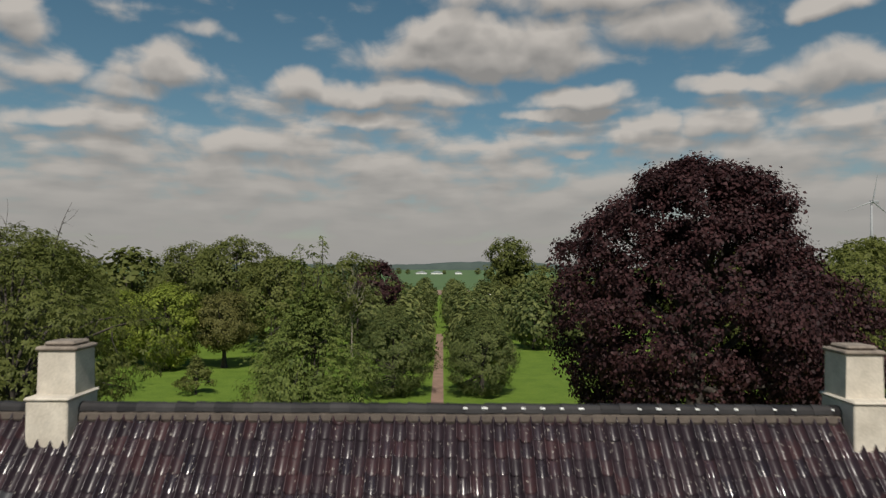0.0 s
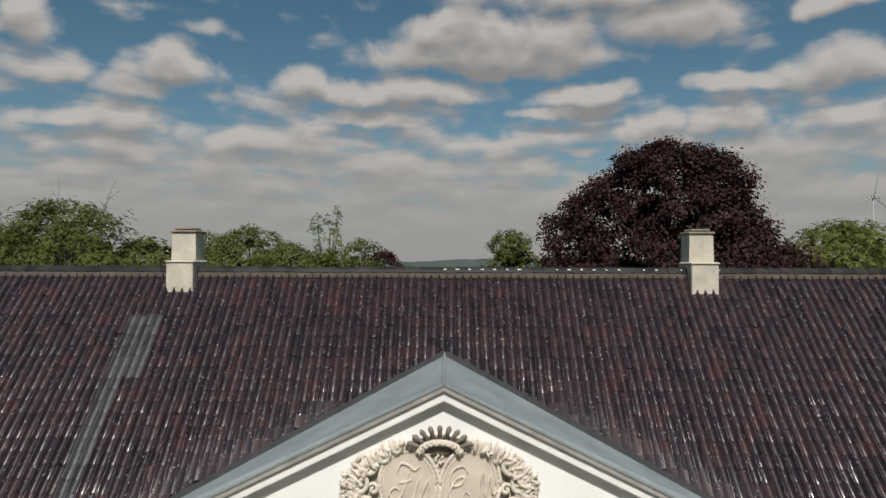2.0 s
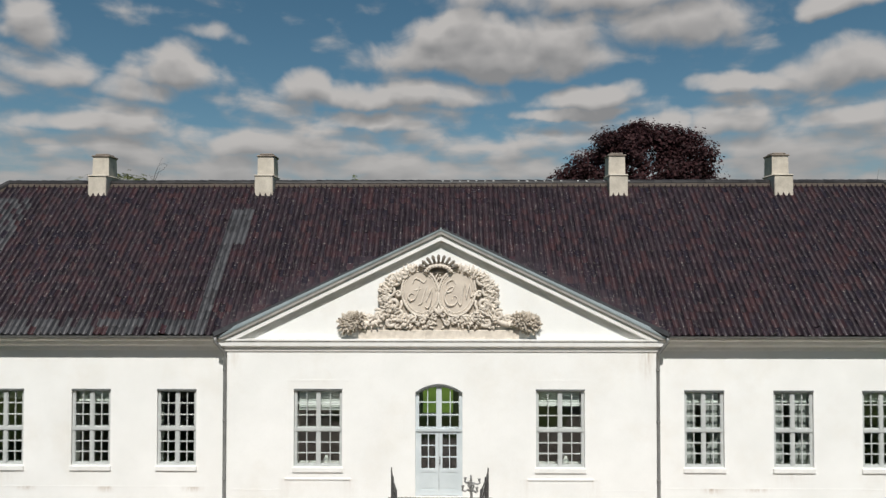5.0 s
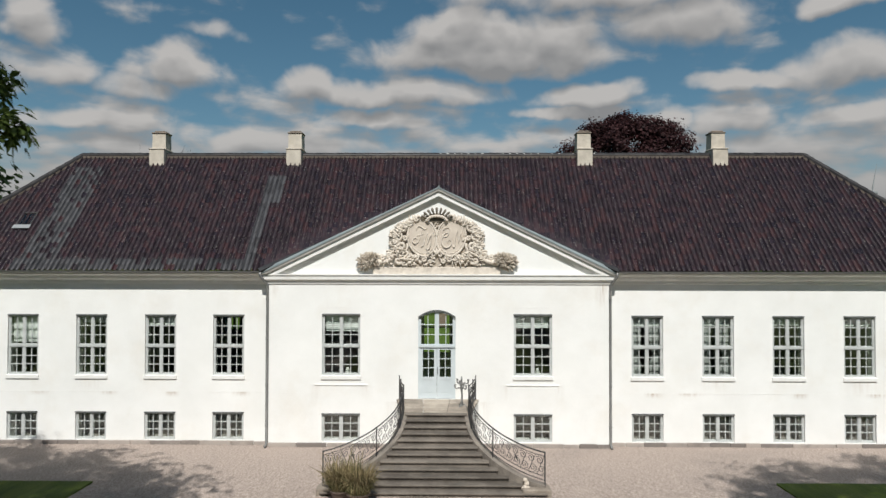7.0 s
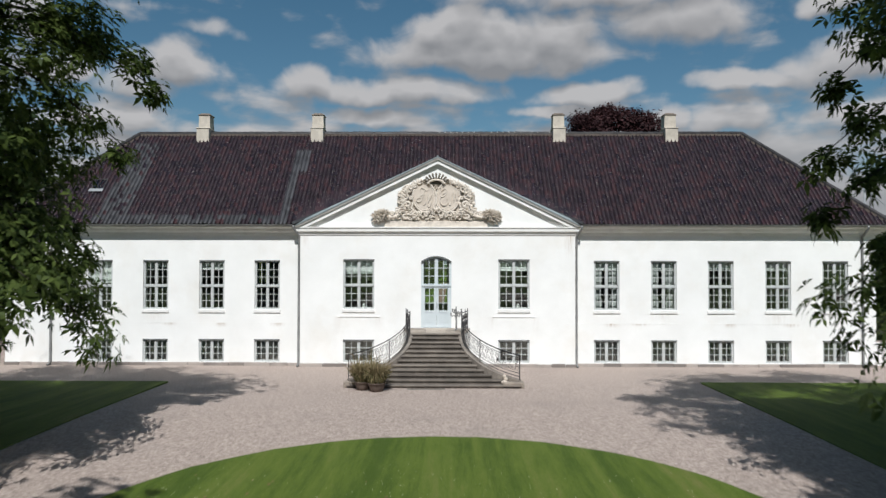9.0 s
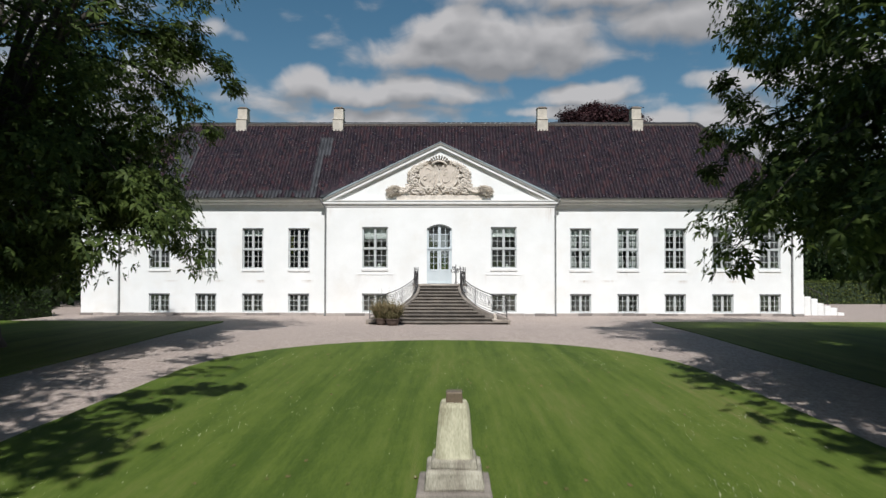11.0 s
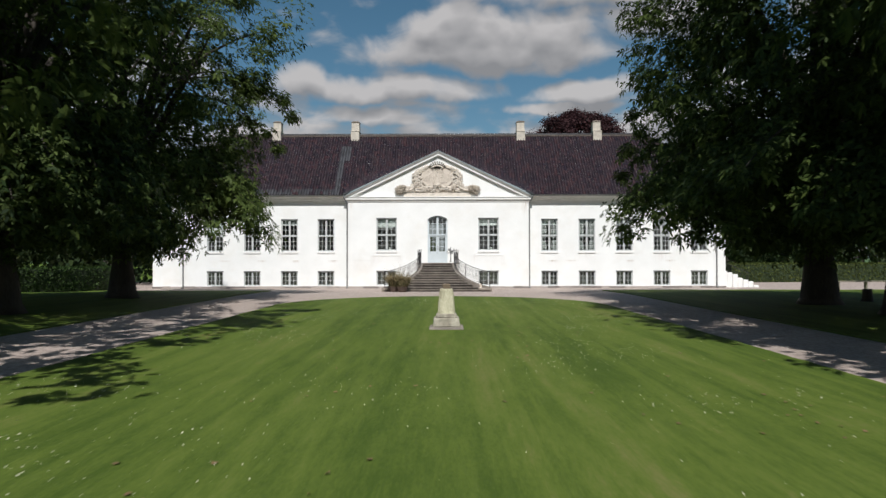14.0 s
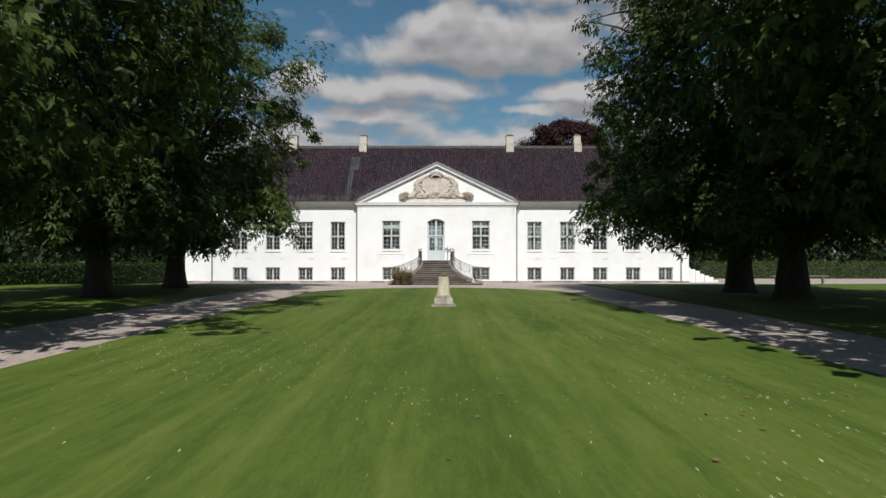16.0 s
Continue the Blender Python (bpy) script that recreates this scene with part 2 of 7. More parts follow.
def glass_material():
    m = bpy.data.materials.new("window_glass")
    m.use_nodes = True
    t = m.node_tree
    t.nodes.remove(t.nodes["Principled BSDF"])
    clear = wire(t, "ShaderNodeBsdfTransparent", ins={0: (0.86, 0.9, 0.88, 1)})
    gloss = wire(t, "ShaderNodeBsdfGlossy", ins={0: (1, 1, 1, 1), 1: 0.02})
    geo = t.nodes.new("ShaderNodeNewGeometry")
    n = wire(t, "ShaderNodeTexNoise", ins={"Vector": geo.outputs["Position"], "Scale": 3.0, "Detail": 1.0})
    b = wire(t, "ShaderNodeBump", ins={"Strength": 0.12, "Distance": 0.02, "Height": n.outputs[0]})
    t.links.new(b.outputs[0], gloss.inputs["Normal"])
    fr = wire(t, "ShaderNodeFresnel", ins={0: 1.5})
    x = wire(t, "ShaderNodeMixShader", ins={0: calc(t, "MULTIPLY", fr.outputs[0], 1.6), 1: clear.outputs[0], 2: gloss.outputs[0]})
    t.links.new(x.outputs[0], t.nodes["Material Output"].inputs[0])
    return m


PLASTER = material("white_plaster", (0.77, 0.77, 0.745), (0.86, 0.86, 0.84), scale=0.7, fine=45, rough=0.9, bump=0.25, depth=0.004,
                   stain=(0.60, 0.52, 0.40), stain_scale=0.5, stain_amount=0.22, spec=0.2)


def water_marks(m, marks):
    """Brownish run marks on a facade: each (x, half width, z from, z to, strength), broken up by streaky noise."""
    t = m.node_tree
    p = t.nodes["Principled BSDF"]
    src = p.inputs["Base Color"].links[0].from_socket
    pos = t.nodes.new("ShaderNodeNewGeometry").outputs["Position"]
    at = wire(t, "ShaderNodeSeparateXYZ", ins={0: pos})
    streak = wire(t, "ShaderNodeTexNoise", ins={"Vector": wire(t, "ShaderNodeVectorMath", op="MULTIPLY", ins={0: pos, 1: (9, 9, 1.2)}).outputs[0], "Scale": 1.0, "Detail": 5.0, "Roughness": 0.7}).outputs[0]
    streak = wire(t, "ShaderNodeMapRange", ins={0: streak, 1: 0.35, 2: 0.75, 3: 0.0, 4: 1.0}).outputs[0]
    total = 0.0
    for x, hw, z0, z1, k in marks:
        fx = calc(t, "MAXIMUM", calc(t, "SUBTRACT", 1.0, calc(t, "DIVIDE", calc(t, "ABSOLUTE", calc(t, "SUBTRACT", at.outputs[0], x)), hw)), 0.0)
        fz = wire(t, "ShaderNodeMapRange", ins={0: at.outputs[2], 1: z0, 2: z1, 3: 0.0, 4: 1.0}).outputs[0]
        top = wire(t, "ShaderNodeMapRange", ins={0: at.outputs[2], 1: z1, 2: z1 + 0.04, 3: 1.0, 4: 0.0}).outputs[0]
        total = calc(t, "ADD", total, calc(t, "MULTIPLY", calc(t, "MULTIPLY", fx, calc(t, "MULTIPLY", fz, top)), k))
    x = t.nodes.new("ShaderNodeMix")
    x.data_type = "RGBA"
    t.links.new(calc(t, "MINIMUM", calc(t, "MULTIPLY", total, streak), 0.8), x.inputs[0])
    t.links.new(src, x.inputs[6])
    x.inputs[7].default_value = (0.36, 0.25, 0.16, 1)
    t.links.new(x.outputs[2], p.inputs["Base Color"])


water_marks(PLASTER, [(6.05, 0.3, 4.7, 5.86, 0.9), (-6.1, 0.3, 5.1, 5.86, 0.4), (-4.55, 0.25, 1.3, 2.12, 0.35), (-2.7, 0.3, 1.3, 2.12, 0.3), (4.45, 0.25, 1.3, 2.12, 0.35), (2.5, 0.3, 1.4, 2.12, 0.25),
                      (-1.6, 0.5, -0.1, 1.5, 0.35), (1.6, 0.5, -0.1, 1.5, 0.3), (-13.06, 0.8, 1.7, 2.24, 0.3), (10.39, 0.8, 1.7, 2.24, 0.3), (15.6, 0.8, 1.6, 2.24, 0.4), (18.2, 0.8, 1.6, 2.24, 0.3),
                      (8.0, 0.4, 1.62, 1.79, 1.1), (9.3, 0.5, 1.68, 1.79, 0.9), (13.4, 0.35, 1.60, 1.79, 1.2), (16.2, 0.45, 1.64, 1.79, 1.1), (-10.0, 0.35, 1.60, 1.79, 1.2),
                      (-7.4, 0.4, 1.62, 1.79, 1.1), (-12.4, 0.4, 1.66, 1.79, 0.9), (-15.0, 0.5, 1.66, 1.79, 0.8)])
TRIM = material("white_trim", (0.72, 0.715, 0.69), (0.84, 0.835, 0.81), scale=2, fine=60, rough=0.75, bump=0.2, depth=0.003,
                stain=(0.45, 0.40, 0.33), stain_scale=1.2, stain_amount=0.3)
CHIMNEY = material("chimney_plaster", (0.40, 0.355, 0.295), (0.62, 0.565, 0.48), scale=3, fine=30, rough=0.9, bump=0.5, depth=0.01,
                   stain=(0.30, 0.28, 0.25), stain_scale=2.0, stain_amount=0.5)
CAPSTONE = material("capstone", (0.13, 0.105, 0.085), (0.27, 0.225, 0.185), scale=5, fine=60, rough=0.9, bump=0.5)
FRAME = material("grey_green_paint", (0.43, 0.45, 0.44), (0.54, 0.56, 0.55), scale=3, fine=80, rough=0.5, bump=0.1, depth=0.002)
FRAME_DARK = material("dark_lintel", (0.09, 0.10, 0.10), (0.15, 0.16, 0.16), scale=3, fine=80, rough=0.6, bump=0.1, depth=0.002)
DOORPAINT = material("pale_blue_door_paint", (0.50, 0.555, 0.575), (0.60, 0.65, 0.67), scale=2, fine=90, rough=0.45, bump=0.1, depth=0.002)
ZINC = material("weathered_zinc", (0.185, 0.222, 0.230), (0.285, 0.328, 0.335), scale=1.2, fine=25, rough=0.68, bump=0.15, depth=0.004, metal=0.12, spec=0.3,
                stain=(0.27, 0.27, 0.26), stain_scale=1.5, stain_amount=0.4)
VERGE = material("weathered_verge_board", (0.24, 0.23, 0.21), (0.40, 0.385, 0.355), scale=2.5, fine=40, rough=0.8, bump=0.3, depth=0.004, stain=(0.14, 0.125, 0.105), stain_scale=2, stain_amount=0.6)
LEAD = material("dark_lead", (0.018, 0.019, 0.021), (0.045, 0.047, 0.05), scale=3, fine=30, rough=0.7, bump=0.2, spec=0.2)
PIPE = material("grey_pipe", (0.16, 0.16, 0.155), (0.26, 0.26, 0.25), scale=4, fine=50, rough=0.5, bump=0.1, metal=0.4)


def pantile_material():
    """Glazed pantiles, each with its own burnt colour and gloss: black, purple, brown-red and blue-grey."""
    m = bpy.data.materials.new("glazed_pantile")
    m.use_nodes = True
    t = m.node_tree
    p = t.nodes["Principled BSDF"]
    geo = t.nodes.new("ShaderNodeNewGeometry")
    info = t.nodes.new("ShaderNodeObjectInfo")
    dice = calc(t, "FRACT", calc(t, "ADD", geo.outputs["Random Per Island"], calc(t, "MULTIPLY", info.outputs["Random"], 7.3)))
    dice2 = calc(t, "FRACT", calc(t, "MULTIPLY", dice, 41.7))
    a = wire(t, "ShaderNodeTexNoise", ins={"Vector": geo.outputs["Position"], "Scale": 1.1, "Detail": 4.0}).outputs[0]
    b = wire(t, "ShaderNodeTexNoise", ins={"Vector": geo.outputs["Position"], "Scale": 26.0, "Detail": 4.0, "Roughness": 0.65}).outputs[0]
    f = calc(t, "ADD", calc(t, "MULTIPLY", dice, 0.34), calc(t, "ADD", calc(t, "MULTIPLY", a, 0.34), calc(t, "MULTIPLY", b, 0.42)))
    f = calc(t, "SUBTRACT", f, 0.10)
    ramp = t.nodes.new("ShaderNodeValToRGB")
    e = ramp.color_ramp.elements
    e[0].position, e[0].color = 0.05, (0.0085, 0.0068, 0.0088, 1)
    e[1].position, e[1].color = 0.98, (0.085, 0.076, 0.074, 1)
    for pos, col in ((0.35, (0.0205, 0.0145, 0.0188, 1)), (0.50, (0.0300, 0.0200, 0.0250, 1)), (0.66, (0.0465, 0.0212, 0.0232, 1)), (0.74, (0.0375, 0.0350, 0.0400, 1))):
        e.new(pos).color = col
    t.links.new(f, ramp.inputs[0])
    # pale specks: lichen, and small sun glints painted into the tile colour
    c = wire(t, "ShaderNodeTexNoise", ins={"Vector": geo.outputs["Position"], "Scale": 24.0, "Detail": 0.5, "Roughness": 0.5}).outputs[0]
    speck = wire(t, "ShaderNodeMapRange", ins={0: c, 1: 0.71, 2: 0.77, 3: 0.0, 4: 0.8}).outputs[0]
    pale = t.nodes.new("ShaderNodeMix")
    pale.data_type = "RGBA"
    t.links.new(speck, pale.inputs[0])
    t.links.new(ramp.outputs[0], pale.inputs[6])
    pale.inputs[7].default_value = (0.30, 0.275, 0.245, 1)
    t.links.new(pale.outputs[2], p.inputs["Base Color"])
    shine = calc(t, "POWER", dice2, 3.0)
    r = calc(t, "SUBTRACT", calc(t, "ADD", 0.36, calc(t, "MULTIPLY", b, 0.16)), calc(t, "MULTIPLY", shine, 0.30))
    t.links.new(r, p.inputs["Roughness"])
    t.links.new(calc(t, "ADD", 0.16, calc(t, "MULTIPLY", shine, 0.6)), p.inputs["Specular IOR Level"])
    n = wire(t, "ShaderNodeBump", ins={"Strength": 0.3, "Distance": 0.005, "Height": b})
    t.links.new(n.outputs[0], p.inputs["Normal"])
    return m


TILE = pantile_material()
TILE_PALE = material("grey_pantile", (0.026, 0.026, 0.029), (0.066, 0.066, 0.072), scale=1.3, fine=28, rough=0.45, bump=0.35, depth=0.006,
                     spec=0.35, island=0.6, contrast=(0.2, 0.95), stain=(0.07, 0.06, 0.06), stain_scale=1.7, stain_amount=0.5)
RIDGE = material("ridge_tile_grey", (0.012, 0.011, 0.012), (0.04, 0.037, 0.037), scale=2, fine=24, rough=0.45, bump=0.3, spec=0.25, obj=0.5, contrast=(0.2, 0.9))
MORTAR = material("ridge_mortar", (0.055, 0.042, 0.034), (0.12, 0.097, 0.08), scale=3, fine=40, rough=0.9, bump=0.5)
STONE = material("stair_stone", (0.085, 0.072, 0.06), (0.22, 0.19, 0.16), scale=1.8, fine=40, rough=0.85, bump=0.5, obj=0.25,
                 stain=(0.07, 0.07, 0.06), stain_scale=1.4, stain_amount=0.6)
STONE_LIGHT = material("landing_stone", (0.22, 0.185, 0.15), (0.46, 0.40, 0.33), scale=2.5, fine=40, rough=0.85, bump=0.4, obj=0.3,
                       stain=(0.15, 0.14, 0.12), stain_scale=1.6, stain_amount=0.6)
CHEEK = material("cheek_stone", (0.13, 0.112, 0.095), (0.30, 0.262, 0.222), scale=2.5, fine=40, rough=0.88, bump=0.5,
                 stain=(0.09, 0.085, 0.075), stain_scale=1.6, stain_amount=0.6)
GRANITE = material("plinth_granite", (0.19, 0.165, 0.148), (0.38, 0.335, 0.30), scale=2.0, fine=70, rough=0.85, bump=0.4, obj=0.9,
                   stain=(0.12, 0.12, 0.12), stain_scale=1.1, stain_amount=0.5)
SANDSTONE = material("carved_sandstone", (0.53, 0.47, 0.40), (0.78, 0.71, 0.62), scale=6, fine=60, rough=0.9, bump=0.4, depth=0.006,
                     stain=(0.20, 0.17, 0.13), stain_scale=4, stain_amount=0.5)
SHIELD = material("smooth_sandstone", (0.50, 0.435, 0.365), (0.64, 0.565, 0.48), scale=3, fine=60, rough=0.9, bump=0.25, depth=0.004)
SANDSTONE_DARK = material("weathered_sandstone", (0.28, 0.24, 0.19), (0.56, 0.49, 0.41), scale=6, fine=60, rough=0.9, bump=0.4, depth=0.006,
                          stain=(0.11, 0.095, 0.075), stain_scale=4, stain_amount=0.6)
FLOWERSTONE = material("greyed_sandstone", (0.38, 0.33, 0.27), (0.66, 0.59, 0.50), scale=6, fine=60, rough=0.9, bump=0.4, depth=0.006,
                       stain=(0.15, 0.13, 0.10), stain_scale=4, stain_amount=0.6)
CROWNSTONE = material("blackened_sandstone", (0.10, 0.088, 0.072), (0.30, 0.26, 0.21), scale=7, fine=60, rough=0.9, bump=0.4, depth=0.006)
PEDESTAL = material("lichen_stone", (0.15, 0.135, 0.10), (0.50, 0.465, 0.375), scale=3.2, fine=60, rough=0.95, bump=0.6,
                    stain=(0.13, 0.105, 0.08), stain_scale=2.6, stain_amount=0.75, stretch=(1, 1, 0.4))
LICHEN = material("yellow_lichen_stone", (0.24, 0.22, 0.14), (0.58, 0.55, 0.40), scale=4, fine=50, rough=0.95, bump=0.6,
                  stain=(0.20, 0.16, 0.10), stain_scale=3.2, stain_amount=0.6, stretch=(1, 1, 0.35))
BRONZE = material("brown_bronze", (0.10, 0.075, 0.05), (0.20, 0.15, 0.10), scale=6, fine=60, rough=0.5, metal=0.3)
IRON = material("wrought_iron", (0.028, 0.028, 0.03), (0.075, 0.07, 0.068), scale=8, fine=90, rough=0.55, bump=0.2, metal=0.3)
FORGED = material("galvanised_forged_iron", (0.16, 0.16, 0.155), (0.36, 0.36, 0.35), scale=9, fine=90, rough=0.5, bump=0.3, metal=0.4)
POT = material("weathered_clay_pot", (0.085, 0.062, 0.050), (0.18, 0.135, 0.11), scale=4, fine=50, rough=0.9, bump=0.3, stain=(0.06, 0.06, 0.05), stain_scale=4)
GREENGRASS = material("green_grass_blade", (0.050, 0.052, 0.016), (0.165, 0.148, 0.058), scale=2, fine=30, rough=0.8, bump=0, island=0.8, contrast=(0.1, 0.9))
DRYGRASS = material("dry_grass_blade", (0.10, 0.075, 0.035), (0.34, 0.27, 0.14), scale=2, fine=30, rough=0.8, bump=0, island=0.8, contrast=(0.1, 0.9))
BARK = material("bark", (0.022, 0.018, 0.014), (0.075, 0.063, 0.052), scale=2.2, fine=22, rough=0.95, bump=0.9, depth=0.04, stretch=(1, 1, 0.25))
DEADWOOD = material("pale_bark", (0.14, 0.12, 0.09), (0.30, 0.27, 0.21), scale=2.2, fine=22, rough=0.95, bump=0.6, depth=0.02)
INTERIOR = material("interior_plaster", (0.30, 0.29, 0.26), (0.38, 0.37, 0.33), scale=1, fine=30, rough=0.9, bump=0)
CELLAR_PANEL = material("grey_panel", (0.30, 0.28, 0.26), (0.42, 0.40, 0.37), scale=2, fine=30, rough=0.9, bump=0.1)
FLOORBOARD = material("interior_boards", (0.12, 0.075, 0.04), (0.22, 0.14, 0.08), scale=2, fine=30, rough=0.5, bump=0.1)
BLIND = material("white_blind", (0.66, 0.68, 0.66), (0.78, 0.80, 0.78), scale=3, fine=60, rough=0.9, bump=0.1)
CURTAIN = material("grey_curtain", (0.34, 0.35, 0.34), (0.48, 0.49, 0.48), scale=4, fine=60, rough=0.95, bump=0.2)
STEEL = material("grey_painted_steel", (0.22, 0.23, 0.24), (0.30, 0.31, 0.32), scale=0.5, fine=10, rough=0.6, bump=0)
WHITE = material("white_paint", (0.72, 0.72, 0.70), (0.82, 0.82, 0.80), scale=0.5, fine=10, rough=0.6, bump=0.0)
PATHDIRT = material("path_dirt", (0.15, 0.09, 0.065), (0.27, 0.175, 0.13), scale=0.6, fine=12, rough=0.95, bump=0.4)
GLASS = glass_material()

LEAF = leaf_material("chestnut_leaf", (0.023, 0.044, 0.013), (0.122, 0.165, 0.041), through=0.42)
LEAF_MID = leaf_material("park_leaf", (0.074, 0.090, 0.024), (0.152, 0.164, 0.046))
LEAF_BROWN = leaf_material("brownish_leaf", (0.082, 0.084, 0.026), (0.180, 0.168, 0.055))
LEAF_WILLOW = leaf_material("feathery_leaf", (0.075, 0.108, 0.026), (0.190, 0.222, 0.060))
LEAF_LIGHT = leaf_material("light_leaf", (0.095, 0.145, 0.022), (0.25, 0.29, 0.05))
LEAF_LIME = leaf_material("lime_leaf", (0.056, 0.082, 0.026), (0.205, 0.220, 0.075))
LEAF_DARK = leaf_material("dark_leaf", (0.016, 0.032, 0.014), (0.050, 0.075, 0.026))
LEAF_COPPER = leaf_material("copper_beech_leaf", (0.014, 0.007, 0.008), (0.072, 0.030, 0.031), through=0.25)
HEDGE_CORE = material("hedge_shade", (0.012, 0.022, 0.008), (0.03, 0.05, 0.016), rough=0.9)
HEDGE = leaf_material("hedge_leaf", (0.022, 0.045, 0.012), (0.07, 0.115, 0.03))
HEDGE_LIGHT = leaf_material("light_hedge_leaf", (0.055, 0.080, 0.020), (0.165, 0.190, 0.055))


def ground_material(name, dark, light, dry, stripe=0.0, fine=35.0):
    """Mown grass: mowing stripes, patches of dry and lush grass, blades."""
    m = bpy.data.materials.new(name)
    m.use_nodes = True
    t = m.node_tree
    p = t.nodes["Principled BSDF"]
    pos = t.nodes.new("ShaderNodeNewGeometry").outputs["Position"]
    a = wire(t, "ShaderNodeTexNoise", ins={"Vector": wire(t, "ShaderNodeVectorMath", op="MULTIPLY", ins={0: pos, 1: (1, 0.3 if stripe else 1, 1)}).outputs[0], "Scale": 0.35, "Detail": 6.0, "Roughness": 0.62}).outputs[0]
    b = wire(t, "ShaderNodeTexNoise", ins={"Vector": wire(t, "ShaderNodeVectorMath", op="MULTIPLY", ins={0: pos, 1: (1, 0.35, 1)}).outputs[0],
                                           "Scale": fine, "Detail": 4.0, "Roughness": 0.7}).outputs[0]
    c = wire(t, "ShaderNodeTexNoise", ins={"Vector": wire(t, "ShaderNodeVectorMath", op="MULTIPLY", ins={0: pos, 1: (1, 0.15 if stripe else 1, 1)}).outputs[0], "Scale": 4.5, "Detail": 4.0, "Roughness": 0.65}).outputs[0]
    f = calc(t, "ADD", calc(t, "MULTIPLY", a, 0.5), calc(t, "ADD", calc(t, "MULTIPLY", b, 0.44), calc(t, "MULTIPLY", c, 0.42)))
    f = calc(t, "SUBTRACT", f, 0.20)
    if stripe:
        sep_ = wire(t, "ShaderNodeSeparateXYZ", ins={0: pos})
        w1 = wire(t, "ShaderNodeTexNoise", ins={"Vector": wire(t, "ShaderNodeVectorMath", op="MULTIPLY", ins={0: pos, 1: (1.1, 0.035, 0)}).outputs[0],
                                                "Scale": 1.0, "Detail": 5.0, "Roughness": 0.72, "Distortion": 0.3}).outputs[0]
        f = calc(t, "ADD", f, calc(t, "MULTIPLY", calc(t, "SUBTRACT", w1, 0.5), stripe))
    ramp = t.nodes.new("ShaderNodeValToRGB")
    e = ramp.color_ramp.elements
    e[0].position, e[0].color = 0.32, (*dark, 1)
    e[1].position, e[1].color = 0.55, (*light, 1)
    last = e.new(0.78)
    last.color = (*dry, 1)
    t.links.new(f, ramp.inputs[0])
    t.links.new(ramp.outputs[0], p.inputs["Base Color"])
    p.inputs["Roughness"].default_value = 0.85
    p.inputs["Specular IOR Level"].default_value = 0.15
    n = wire(t, "ShaderNodeBump", ins={"Strength": 0.6, "Distance": 0.03, "Height": b})
    t.links.new(n.outputs[0], p.inputs["Normal"])
    return m


LAWN = ground_material("mown_lawn", (0.050, 0.084, 0.011), (0.094, 0.133, 0.021), (0.160, 0.154, 0.052), stripe=0.85)
MEADOW = ground_material("park_grass", (0.058, 0.104, 0.013), (0.108, 0.168, 0.024), (0.15, 0.175, 0.04), fine=9.0)
GRAVEL = material("pale_gravel", (0.225, 0.178, 0.150), (0.53, 0.440, 0.384), scale=13, fine=48, rough=0.95, bump=1.0, depth=0.035,
                  stain=(0.20, 0.172, 0.155), stain_scale=0.3, stain_amount=0.4, contrast=(0.40, 0.62))
FIELD = material("crop_field", (0.042, 0.088, 0.026), (0.072, 0.130, 0.040), scale=0.02, fine=0.4, rough=0.95, bump=0)
WOODLAND = material("far_woodland", (0.030, 0.048, 0.044), (0.060, 0.082, 0.072), scale=0.02, fine=0.6, rough=1.0, bump=0)


# ---------------------------------------------------------------- mesh helpers
def part(name, bm, mat, parent=None, label="", smooth=False):
    me = bpy.data.meshes.new(name)
    bmesh.ops.recalc_face_normals(bm, faces=bm.faces)
    bm.to_mesh(me)
    bm.free()
    me.materials.append(mat)
    if smooth:
        me.polygons.foreach_set("use_smooth", [True] * len(me.polygons))
    ob = new(name, me)
    if parent:
        ob.parent = parent
    if label:
        tagged(ob, label)
    return ob


def raw(name, verts, faces, mat, parent=None, smooth=False):
    """One mesh from arrays: verts (n, 3), faces (m, 3 or 4)."""
    me = bpy.data.meshes.new(name)
    verts, faces = np.asarray(verts, np.float32), np.asarray(faces, np.int32)
    k = faces.shape[1]
    me.vertices.add(len(verts))
    me.vertices.foreach_set("co", verts.ravel())
    me.loops.add(faces.size)
    me.loops.foreach_set("vertex_index", faces.ravel())
    me.polygons.add(len(faces))
    me.polygons.foreach_set("loop_start", np.arange(0, faces.size, k, dtype=np.int32))
    me.polygons.foreach_set("loop_total", np.full(len(faces), k, np.int32))
    if smooth:
        me.polygons.foreach_set("use_smooth", np.ones(len(faces), bool))
    me.update(calc_edges=True)
    me.materials.append(mat)
    ob = new(name, me)
    if parent:
        ob.parent = parent
    return ob


def share(name, source, parent, m=None):
    """Another object on the same mesh."""
    ob = new(name, source.data)
    ob.parent = parent
    if m is not None:
        ob.matrix_basis = m
    return ob


def box(bm, x0, x1, y0, y1, z0, z1, bevel=0.0):
    vs = [bm.verts.new((x, y, z)) for x in (x0, x1) for y in (y0, y1) for z in (z0, z1)]
    fs = [bm.faces.new([vs[i] for i in q]) for q in ((0, 1, 3, 2), (4, 6, 7, 5), (0, 4, 5, 1), (2, 3, 7, 6), (0, 2, 6, 4), (1, 5, 7, 3))]
    if bevel:
        edges = list({e for f in fs for e in f.edges})
        bmesh.ops.bevel(bm, geom=edges, offset=bevel, segments=1, affect="EDGES", profile=0.5)
    return vs


